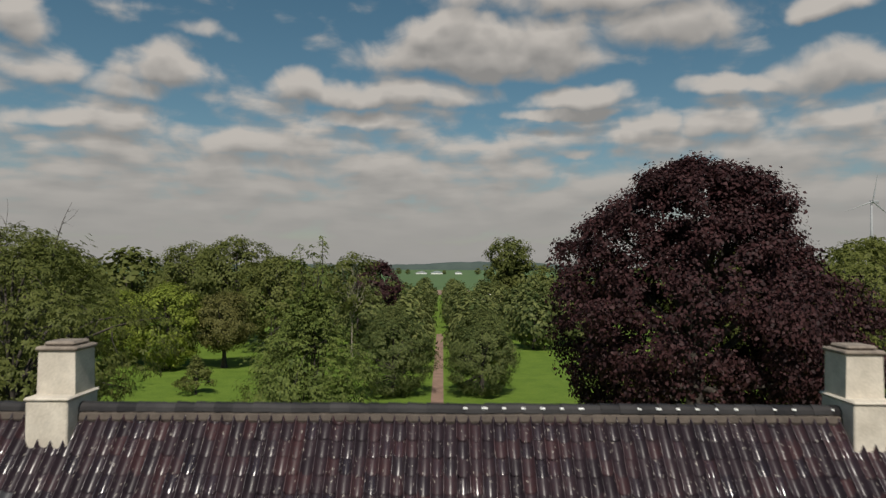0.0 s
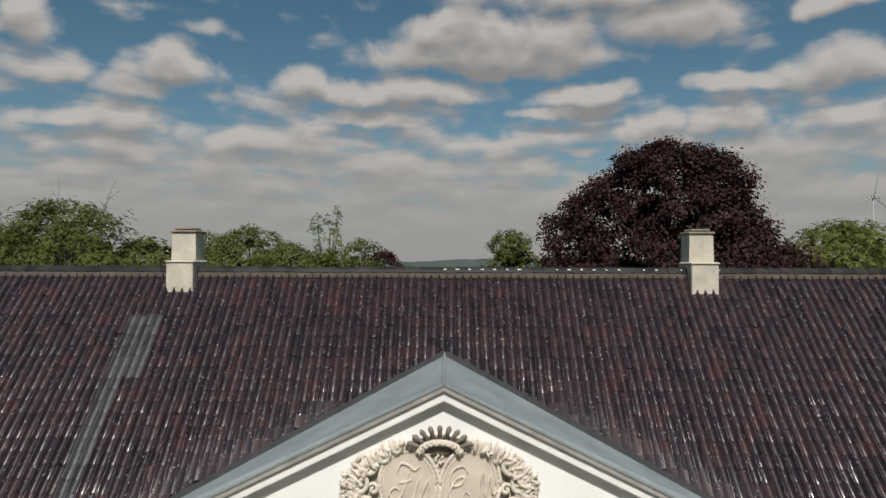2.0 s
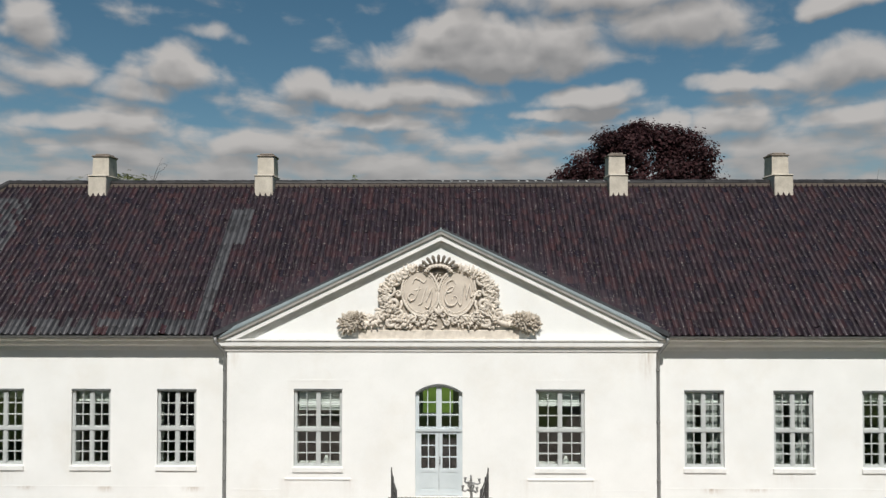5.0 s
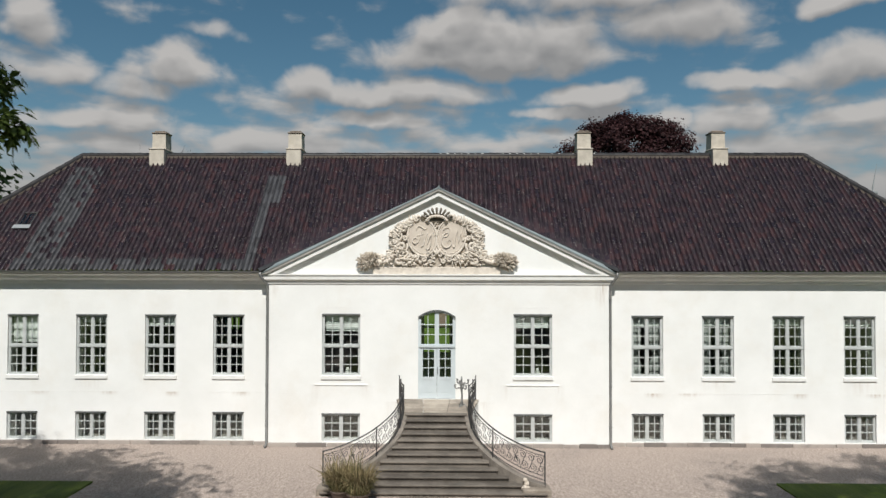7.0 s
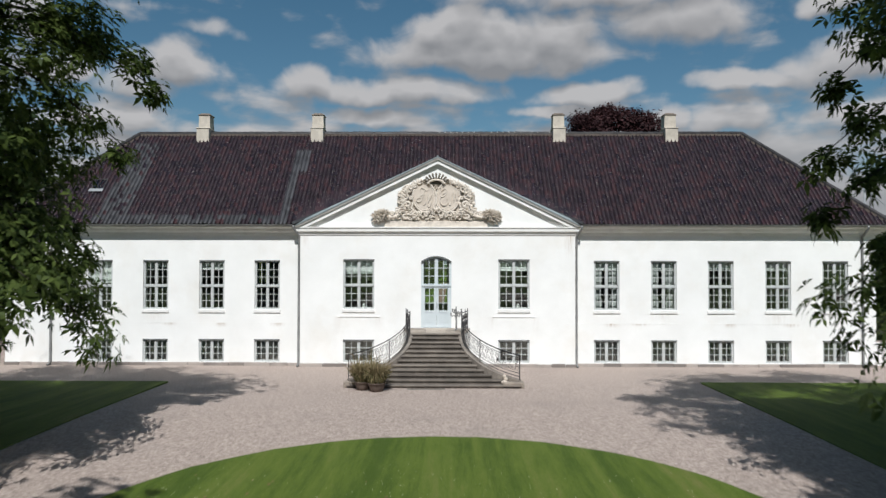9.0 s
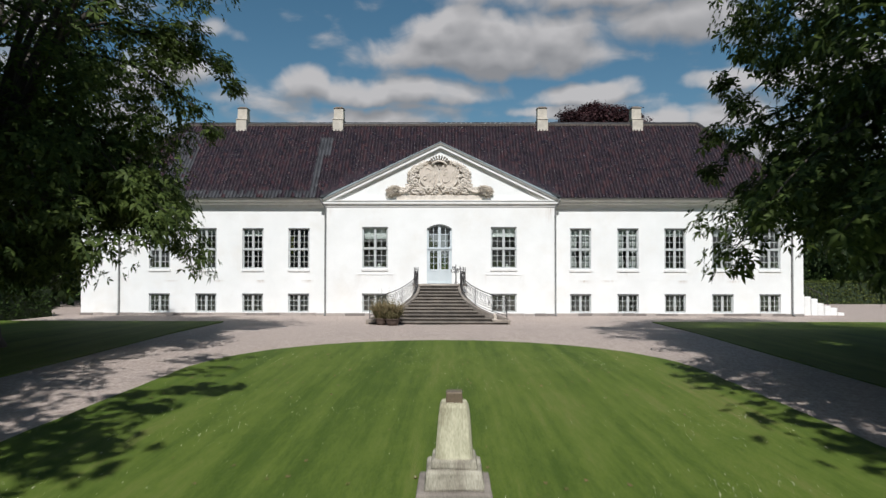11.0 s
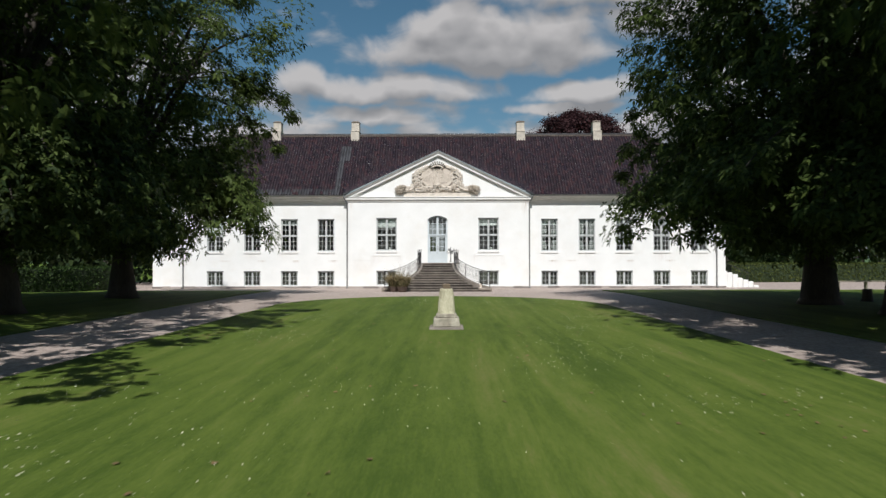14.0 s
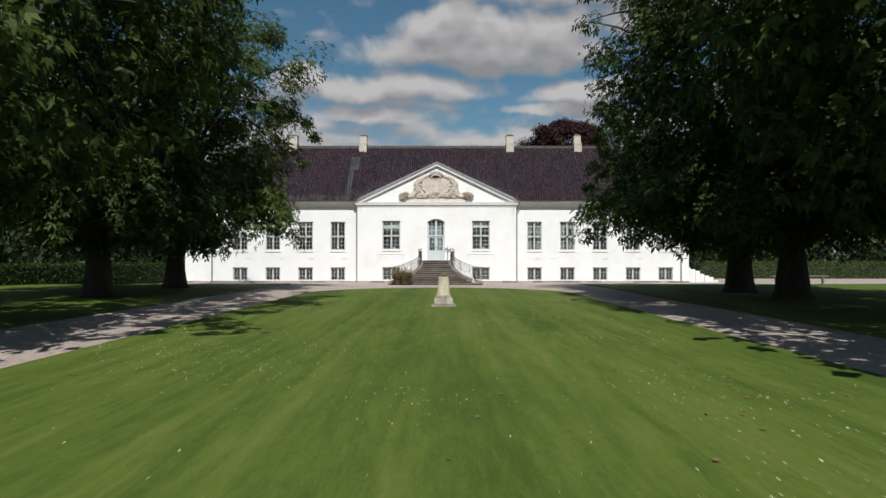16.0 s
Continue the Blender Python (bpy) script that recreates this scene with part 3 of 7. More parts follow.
def tube(bm, points, radii, sides=8, cap=True):
    """A round bar along points; radii one number or one per point."""
    pts = [Vector(p) for p in points]
    if not hasattr(radii, "__len__"):
        radii = [radii] * len(pts)
    rings, ref = [], None
    for i, p in enumerate(pts):
        d = (pts[min(i + 1, len(pts) - 1)] - pts[max(i - 1, 0)])
        d = d.normalized() if d.length > 1e-9 else Vector((0, 0, 1))
        if ref is None:
            ref = d.orthogonal().normalized()
        ref = (ref - d * ref.dot(d))
        ref = ref.normalized() if ref.length > 1e-6 else d.orthogonal().normalized()
        side = d.cross(ref)
        rings.append([bm.verts.new(p + (ref * math.cos(a) + side * math.sin(a)) * radii[i]) for a in (2 * math.pi * k / sides for k in range(sides))])
    for r0, r1 in zip(rings, rings[1:]):
        for k in range(sides):
            bm.faces.new((r0[k], r0[(k + 1) % sides], r1[(k + 1) % sides], r1[k]))
    if cap:
        bm.faces.new(rings[0][::-1])
        bm.faces.new(rings[-1])


def prism(bm, outline, y0, y1):
    """An outline in x and z, pushed from y0 to y1."""
    a = [bm.verts.new((x, y0, z)) for x, z in outline]
    b = [bm.verts.new((x, y1, z)) for x, z in outline]
    bm.faces.new(a)
    bm.faces.new(b[::-1])
    n = len(a)
    for i in range(n):
        bm.faces.new((a[i], b[i], b[(i + 1) % n], a[(i + 1) % n]))


def empty(name, label="", category="", group="", kind=""):
    return tagged(new(name), label, category, group, kind)


def smooth01(v, a, b):
    f = min(1.0, max(0.0, (v - a) / (b - a)))
    return f * f * (3 - 2 * f)

# ---------------------------------------------------------------- ground
DRIVE_Z = -0.04


def gravel_height(x, y):
    return DRIVE_Z - 0.11 * smooth01(y, -12.0, -2.5)


def sheet(name, xs, ys, height, mat, label, category, keep=None, skirt=None):
    """A sheet over a grid of lines xs, ys; keep(x, y) says which cells are there; skirt: how far its edges go down."""
    bm = bmesh.new()
    grid = {}

    def vert(i, j):
        if (i, j) not in grid:
            grid[i, j] = bm.verts.new((xs[i], ys[j], height(xs[i], ys[j])))
        return grid[i, j]
    for i in range(len(xs) - 1):
        for j in range(len(ys) - 1):
            if keep is None or keep((xs[i] + xs[i + 1]) / 2, (ys[j] + ys[j + 1]) / 2):
                bm.faces.new((vert(i, j), vert(i + 1, j), vert(i + 1, j + 1), vert(i, j + 1)))
    if skirt:
        edges = [e for e in bm.edges if e.is_boundary]
        made = bmesh.ops.extrude_edge_only(bm, edges=edges)
        for v in (g for g in made["geom"] if isinstance(g, bmesh.types.BMVert)):
            v.co.z -= skirt
    ob = part(name, bm, mat, smooth=False)
    return tagged(ob, label, category, kind="structure")


def spaced(a, b, step):
    n = max(1, round((b - a) / step))
    return [a + (b - a) * i / n for i in range(n + 1)]


far = [-3000, -1500, -700, -350, -200, -120, -80, -50, -25, 0, 25, 50, 80, 120, 200, 350, 700, 1500, 3000]
sheet("ground", far, [-1500, -700, -300, -150, -80, -40, -10, 15, 40, 80, 130, 200, 300, 500, 900, 1600, 3000], lambda x, y: -0.34, MEADOW,
      "green park grass reaching out to the fields", "ground")

# farmland behind the avenue, with a low wooded rise on the horizon
sheet("field", spaced(-900, 900, 90), spaced(360, 1500, 60), lambda x, y: -0.2 + 2.0 * smooth01(y, 700, 1500), FIELD,
      "wide green crop field beyond the park", "field")
bm = bmesh.new()
rng = np.random.default_rng(5)
top = []
for k in range(181):
    x = -1800 + 20 * k
    h = 10 + 7 * smooth01(x, -350, 60) * (1 - smooth01(x, 140, 420)) + 5 * noise.noise(Vector((x * 0.004, 0, 0))) + 2.4 * rng.random()
    top.append((x, h))
rows = []
for dy, f in ((0, 0.0), (6, 0.75), (30, 1.0), (120, 0.9), (300, 0.0)):
    rows.append([bm.verts.new((x, 1490 + dy + 25 * noise.noise(Vector((x * 0.003, 3, 0))), h * f - 0.4)) for x, h in top])
for r0, r1 in zip(rows, rows[1:]):
    for k in range(180):
        bm.faces.new((r0[k], r0[k + 1], r1[k + 1], r1[k]))
tagged(part("backdrop", bm, WOODLAND, smooth=True), "dark wooded ridge on the horizon", "woodland", kind="structure")

# gravel forecourt and drive
sheet("gravel_forecourt", spaced(-45, 60, 3.5), spaced(-78, -12, 6) + spaced(-11, 0.2, 0.8) + [14.0], lambda x, y: gravel_height(x, y), GRAVEL,
      "pale pinkish gravel forecourt and drive round the lawn", "gravel")


# lawns: turf edges stand a little over the gravel
def central_lawn():
    bm = bmesh.new()
    ring = [(-6.45, -78.0), (-6.45, -45.0), (-6.55, -32.0)]
    n = 40
    for k in range(n + 1):
        a = math.pi * (1 - k / n)
        ring.append((0.3 + 6.88 * math.cos(a), -20.2 + 6.9 * math.sin(a)))
    ring += [(7.2, -32.0), (7.15, -45.0), (7.1, -78.0)]
    dense = []
    for (x0, y0), (x1, y1) in zip(ring, ring[1:] + ring[:1]):
        k = max(1, int(math.hypot(x1 - x0, y1 - y0) / 0.35))
        for i in range(k):
            dense.append((x0 + (x1 - x0) * i / k, y0 + (y1 - y0) * i / k))
    outer, inner, low = [], [], []
    for i, (x, y) in enumerate(dense):
        w = 0.05 * noise.noise(Vector((x * 1.7, y * 1.7, 0)))
        d = Vector((x - 0.3, max(y + 20.2, 0.0) if y > -20.2 else 0.0, 0))
        d = d.normalized() if d.length else Vector((0, 0, 0))
        x, y = x + d.x * w, y + d.y * w
        low.append(bm.verts.new((x, y, -0.2)))
        outer.append(bm.verts.new((x, y, -0.012)))
        inner.append(bm.verts.new((x - d.x * 0.09, y - d.y * 0.09, 0.012)))
    m = len(dense)
    for i in range(m):
        j = (i + 1) % m
        bm.faces.new((low[i], low[j], outer[j], outer[i]))
        bm.faces.new((outer[i], outer[j], inner[j], inner[i]))
    bm.faces.new(inner)
    return tagged(part("lawn", bm, LAWN), "mown green lawn with mowing stripes and a rounded end", "lawn", kind="structure")


central_lawn()


def side_height(x, y):
    return 0.2 * smooth01(abs(x), 10.6, 14.0) * (1 - smooth01(y, -15, -6)) - 0.08 * smooth01(y, -12, -4.5) + 0.03 * noise.noise(Vector((x * 0.3, y * 0.3, 0)))


sheet("lawn", [-10.55, -10.7] + spaced(-11, -16, 1) + [-20, -24, -30, -36, -44], [-78, -60] + spaced(-50, -8, 2) + [-6, -5, -4.75, -4.6], side_height, LAWN,
      "mown lawn under the old chestnut trees", "lawn", skirt=0.3)
sheet("lawn", [10.45, 10.6] + spaced(11, 16, 1) + [20, 24, 30, 36, 44], [-78, -60] + spaced(-50, -8, 2) + [-6, -5, -4.55, -4.4], side_height, LAWN,
      "mown lawn under the old chestnut trees", "lawn", skirt=0.3)
sheet("garden_path", [-1.5, -0.85, -0.2], spaced(50, 132, 17), lambda x, y: -0.325, PATHDIRT, "narrow reddish earth path between the lime trees", "path")
sheet("field_edge", [-14, -6, 4, 14], [308, 335, 366], lambda x, y: -0.15, PATHDIRT, "strip of bare pale soil at the end of the avenue", "field")

# ---------------------------------------------------------------- the manor house
EAVE_Y, EAVE_Z, SLOPE = -0.5, 6.36, 1.05
RIDGE_Y, RIDGE_X, HALF = 4.18, 15.7, 20.05
RIDGE_Z = EAVE_Z + (RIDGE_Y - EAVE_Y) * SLOPE
BACK_Y = 2 * RIDGE_Y - 0.05
RIS, RIS_Y = 6.3, -0.25                            # half width and front of the middle bay

house = empty("manor_house", "long white plastered manor house with dark hipped pantile roof and pediment", "house")


def wall_mesh(bm, x0, x1, z0, z1, y0, y1, holes):
    """A wall from y0 (front) to y1 with rectangular openings (x0, x1, z0, z1) right through it."""
    xs = sorted({x0, x1, *(h[0] for h in holes), *(h[1] for h in holes)})
    zs = sorted({z0, z1, *(h[2] for h in holes), *(h[3] for h in holes)})

    def solid(i, j):
        if not (0 <= i < len(xs) - 1 and 0 <= j < len(zs) - 1):
            return False
        cx, cz = (xs[i] + xs[i + 1]) / 2, (zs[j] + zs[j + 1]) / 2
        return not any(h[0] < cx < h[1] and h[2] < cz < h[3] for h in holes)
    cache = {}

    def v(i, j, y):
        if (i, j, y) not in cache:
            cache[i, j, y] = bm.verts.new((xs[i], y, zs[j]))
        return cache[i, j, y]
    for i in range(len(xs) - 1):
        for j in range(len(zs) - 1):
            if not solid(i, j):
                continue
            for y in (y0, y1):
                bm.faces.new((v(i, j, y), v(i + 1, j, y), v(i + 1, j + 1, y), v(i, j + 1, y)))
            if not solid(i - 1, j):
                bm.faces.new((v(i, j, y0), v(i, j, y1), v(i, j + 1, y1), v(i, j + 1, y0)))
            if not solid(i + 1, j):
                bm.faces.new((v(i + 1, j, y0), v(i + 1, j, y1), v(i + 1, j + 1, y1), v(i + 1, j + 1, y0)))
            if not solid(i, j - 1):
                bm.faces.new((v(i, j, y0), v(i, j, y1), v(i + 1, j, y1), v(i + 1, j, y0)))
            if not solid(i, j + 1):
                bm.faces.new((v(i, j + 1, y0), v(i, j + 1, y1), v(i + 1, j + 1, y1), v(i + 1, j + 1, y0)))


LEFT = [-15.66, -13.06, -10.45, -7.88]
RIGHT = [7.77, 10.39, 12.99, 15.61, 18.21]
UP_Z, BASE_Z, W = (2.43, 4.69), (0.02, 1.05), 1.17
MID_UP, MID_BASE, MID_W = (2.48, 4.75), (0.05, 1.07), 1.42
DOOR_X, DOOR_Z = (-0.75, 0.63), (1.62, 4.90)
MIDS = [-3.61, 3.49]


def openings(centres, up, base, w):
    out = []
    for c in centres:
        out.append((c - w / 2, c + w / 2, *up))
        out.append((c - w / 2, c + w / 2, *base))
    return out


WALL_TOP = 6.2
bm = bmesh.new()
wall_mesh(bm, -HALF, -RIS + 0.002, -0.3, WALL_TOP, 0.0, 0.5, openings(LEFT, UP_Z, BASE_Z, W))
part("wall", bm, PLASTER, house)
bm = bmesh.new()
wall_mesh(bm, RIS - 0.002, HALF, -0.3, WALL_TOP, 0.0, 0.5, openings(RIGHT, UP_Z, BASE_Z, W))
part("wall", bm, PLASTER, house)
bm = bmesh.new()
wall_mesh(bm, -RIS, RIS, -0.3, 6.02, RIS_Y, 0.45, openings(MIDS, MID_UP, MID_BASE, MID_W) + [(*DOOR_X, *DOOR_Z)])
part("wall", bm, PLASTER, house)
# the door's arched head
ARCH = 0.24
n = 10
xs_ = [DOOR_X[0] + (DOOR_X[1] - DOOR_X[0]) * k / n for k in range(n + 1)]


def arch_z(x, drop=0.0):
    f = (2 * (x - DOOR_X[0]) / (DOOR_X[1] - DOOR_X[0]) - 1)
    return DOOR_Z[1] - drop - ARCH * f * f


bm = bmesh.new()
prism(bm, [(x, arch_z(x)) for x in xs_] + [(DOOR_X[1], DOOR_Z[1] + 0.003), (DOOR_X[0], DOOR_Z[1] + 0.003)], RIS_Y + 0.001, 0.44)
part("door_arch", bm, PLASTER, house)
for x0, x1 in ((-HALF, -HALF + 0.5), (HALF - 0.5, HALF)):
    bm = bmesh.new()
    box(bm, x0, x1, 0.5, BACK_Y - 0.5, -0.3, WALL_TOP)
    part("wall", bm, PLASTER, house)
# the hall runs through to the garden side, where daylight shows
GARDEN = [(-0.95, 0.45, 2.20, 4.80), (-10.6, -9.9, 3.3, 4.69)]
bm = bmesh.new()
wall_mesh(bm, -HALF, HALF, -0.3, WALL_TOP, BACK_Y - 0.5, BACK_Y, GARDEN)
part("wall", bm, PLASTER, house)
for x0, x1, z0, z1 in GARDEN:
    bm = bmesh.new()
    xm = (x0 + x1) / 2
    for q in ((x0, x0 + 0.08, z0, z1), (x1 - 0.08, x1, z0, z1), (xm - 0.05, xm + 0.05, z0, z1), (x0, x1, z0, z0 + 0.08), (x0, x1, z1 - 0.08, z1), (x0, x1, (z0 + z1) / 2 - 0.04, (z0 + z1) / 2 + 0.04)):
        box(bm, q[0], q[1], BACK_Y - 0.2, BACK_Y - 0.12, q[2], q[3])
    part("window_frame", bm, FRAME, house)
# rooms behind the windows
for x in (-17.0, -11.7, -6.4, -2.2, 2.1, 6.4, 11.7, 16.9):
    bm = bmesh.new()
    box(bm, x - 0.1, x + 0.1, 0.52, 5.9, -0.3, 5.6)
    part("inner_wall", bm, INTERIOR, house)
bm = bmesh.new()
wall_mesh(bm, -HALF + 0.5, HALF - 0.5, -0.3, 5.6, 5.9, 6.1, [(-1.2, 0.7, 1.62, 4.9), (-11.2, -8.6, 1.62, 4.9)])
part("inner_wall", bm, INTERIOR, house)
# pale panels added behind the cellar windows, to give the panes their reflected grey
for c in LEFT + RIGHT + MIDS:
    bm = bmesh.new()
    box(bm, c - 0.85, c + 0.85, 0.80, 0.84, -0.1, 1.3)
    part("inner_shutter", bm, CELLAR_PANEL, house)
bm = bmesh.new()
box(bm, -HALF + 0.5, HALF - 0.5, 0.52, 8.1, 5.6, 5.8)
part("inner_ceiling", bm, INTERIOR, house)
bm = bmesh.new()
box(bm, -HALF + 0.5, HALF - 0.5, 0.52, 8.1, 1.4, 1.62)
part("inner_floor", bm, FLOORBOARD, house)


# ---- windows
def make_window(w, z0, z1, transom, front, sill, deep=0.06):
    """A casement window standing at x = 0 with its front face at y = front: window > frame, pane, lintel, sill."""
    top = empty("window")
    top.parent = house
    y0, y1 = front + deep, front + deep + 0.09
    bm = bmesh.new()
    hw = w / 2
    f, c = 0.055, 0.04
    for x0, x1 in ((-hw, -hw + f), (hw - f, hw), (-c, c)):
        box(bm, x0, x1, y0, y1, z0, z1)
    levels = [z0, transom, z1] if transom else [z0, z1]
    box(bm, -hw, hw, y0 - 0.004, y1 - 0.004, z0, z0 + f)
    box(bm, -hw, hw, y0 - 0.004, y1 - 0.004, z1 - f, z1)
    if transom:
        box(bm, -hw, hw, y0 - 0.02, y1 - 0.01, transom - 0.06, transom + 0.03)
    holes = []
    for a, b in zip(levels, levels[1:]):
        za = a + (f if a == z0 else 0.03)
        zb = b - (f if b == z1 else 0.06)
        for x0, x1 in ((-hw + f, -c), (c, hw - f)):
            s = 0.027                                        # casement rail
            for q in ((x0, x0 + s, za, zb), (x1 - s, x1, za, zb), (x0, x1, za, za + s), (x0, x1, zb - s, zb)):
                box(bm, q[0], q[1], y0 + 0.012, y1 - 0.012, q[2], q[3])
            ax, bx, az, bz = x0 + s, x1 - s, za + s, zb - s
            mid = (ax + bx) / 2
            box(bm, mid - 0.013, mid + 0.013, y0 + 0.018, y1 - 0.03, az, bz)
            for k in (1, 2):
                zz = az + (bz - az) * k / 3
                box(bm, ax, bx, y0 + 0.016, y1 - 0.03, zz - 0.013, zz + 0.013)
            for k in range(3):
                for xa, xb in ((ax, mid), (mid, bx)):
                    holes.append((xa, xb, az + (bz - az) * k / 3, az + (bz - az) * (k + 1) / 3))
    part("window_frame", bm, FRAME, top)
    bm = bmesh.new()
    box(bm, -hw - 0.01, hw + 0.01, front - 0.012, front + deep + 0.02, z1 - 0.035, z1 + 0.012)
    part("lintel_board", bm, FRAME_DARK, top, "dark weathered drip board")
    if sill:
        bm = bmesh.new()
        box(bm, -hw - 0.04, hw + 0.04, front - 0.05, front + 0.10, z0 - 0.15, z0 - 0.004, bevel=0.012)
        part("window_sill", bm, TRIM, top)
    first = {}
    for xa, xb, za, zb in holes:
        key = (round(xb - xa, 3), round(zb - za, 3))
        m = pose((xa + xb) / 2, (y0 + y1) / 2 - 0.005, (za + zb) / 2)
        if key not in first:
            bm = bmesh.new()
            a, b = key[0] / 2 + 0.006, key[1] / 2 + 0.006
            box(bm, -a, a, -0.002, 0.002, -b, b)
            first[key] = part("pane", bm, GLASS, top)
            first[key].matrix_basis = m
            first[key].visible_shadow = False
        else:
            share("pane", first[key], top, m).visible_shadow = False
    return top


def row_of(proto, centres):
    proto.matrix_basis = pose(centres[0], 0, 0)
    for c in centres[1:]:
        made = copy_thing(proto, pose(c, 0, 0))
        made.parent = house


row_of(make_window(W - 0.01, *UP_Z, 3.53, 0.0, True), LEFT + RIGHT)
row_of(make_window(W - 0.01, *BASE_Z, None, 0.0, False), LEFT + RIGHT)
row_of(make_window(MID_W - 0.01, *MID_UP, 3.58, RIS_Y, True), MIDS)
row_of(make_window(MID_W - 0.01, *MID_BASE, None, RIS_Y, False), MIDS)

# blinds half let down and curtains
for c, w, y, z1, drop in ((-3.61, 1.2, RIS_Y, 4.68, 0.55), (3.49, 1.2, RIS_Y, 4.68, 0.42), (LEFT[0], 1.0, 0, 4.62, 0.95), (LEFT[2], 1.0, 0, 4.62, 0.3),
                          (LEFT[1], 1.0, 0, 4.62, 0.22), (RIGHT[0], 1.0, 0, 4.62, 0.3), (RIGHT[1], 1.0, 0, 4.62, 0.28), (RIGHT[2], 1.0, 0, 4.62, 0.26), (RIGHT[3], 1.0, 0, 4.62, 0.28)):
    bm = bmesh.new()
    folds = max(4, int(drop / 0.035))
    prev = None
    for k in range(folds + 1):
        row = [bm.verts.new((c + s * w / 2, y + 0.235 + 0.014 * (k % 2), z1 - drop * k / folds)) for s in (-1, 1)]
        if prev:
            bm.faces.new((prev[0], prev[1], row[1], row[0]))
        prev = row
    box(bm, c - w / 2, c + w / 2, y + 0.225, y + 0.26, z1 - drop - 0.03, z1 - drop)
    part("blind", bm, BLIND, house, "white pleated blind half let down")
for c in (RIGHT[0], RIGHT[1]):
    for s in (-1, 1):
        bm = bmesh.new()
        rows = []
        for k in range(15):
            x = c + s * (0.16 + 0.36 * k / 14)
            yy = 0.30 + 0.03 * math.sin(k * 2.1)
            rows.append([bm.verts.new((x + s * 0.12 * (abs(z - 3.2) < 0.3) * (14 - k) / 14, yy, z)) for z in (2.5, 2.9, 3.2, 3.6, 4.1, 4.66)])
        for r0, r1 in zip(rows, rows[1:]):
            for j in range(5):
                bm.faces.new((r0[j], r1[j], r1[j + 1], r0[j + 1]))
        part("curtain", bm, CURTAIN, house, "pale curtain drawn to the side", smooth=True)

# ---- surround of the middle windows: thin raised plaster bands
for c in MIDS:
    bm = bmesh.new()
    for s in (-1, 1):
        box(bm, c + s * 0.93 - 0.03, c + s * 0.93 + 0.03, RIS_Y - 0.003, RIS_Y + 0.05, 2.17, 4.98)
    box(bm, c - 0.96, c + 0.96, RIS_Y - 0.004, RIS_Y + 0.05, 4.98, 5.04)
    box(bm, c - 0.97, c + 0.97, RIS_Y - 0.03, RIS_Y + 0.05, 2.11, 2.16, bevel=0.01)
    part("window_surround", bm, PLASTER, house)
# string course
for x0, x1, y in ((-HALF, -RIS, 0.0), (RIS, HALF, 0.0), (-RIS, -4.6, RIS_Y), (4.5, RIS, RIS_Y)):
    bm = bmesh.new()
    box(bm, x0, x1, y - 0.005, y + 0.05, 1.80, 1.83)
    part("string_course", bm, PLASTER, house)

# ---- front door: door > frame, leaf > panes, handle, transom light
door = empty("door", "pale blue-grey panelled double door with glazed arched fanlight")
door.parent = house
dx0, dx1 = DOOR_X
dc = (dx0 + dx1) / 2
dy0, dy1 = RIS_Y + 0.07, RIS_Y + 0.16
bm = bmesh.new()
for x0, x1 in ((dx0 + 0.002, dx0 + 0.07), (dx1 - 0.07, dx1 - 0.002)):
    box(bm, x0, x1, dy0, dy1, DOOR_Z[0], DOOR_Z[1] - ARCH + 0.02)
box(bm, dx0, dx1, dy0 - 0.03, dy1, 3.52, 3.60)
box(bm, dc - 0.045, dc + 0.045, dy0 + 0.01, dy1 - 0.004, 3.6, 4.84)
for k in range(n):
    prism(bm, [(xs_[k], arch_z(xs_[k], 0.09)), (xs_[k + 1], arch_z(xs_[k + 1], 0.09)), (xs_[k + 1], arch_z(xs_[k + 1], 0.002)), (xs_[k], arch_z(xs_[k], 0.002))], dy0 + 0.003, dy1)
part("door_frame", bm, DOORPAINT, door)
bm = bmesh.new()
prism(bm, [(x, arch_z(x, 0.035)) for x in xs_] + [(x, arch_z(x, -0.012)) for x in xs_[::-1]], RIS_Y - 0.012, dy0)
part("lintel_board", bm, FRAME_DARK, door, "dark arched drip board")
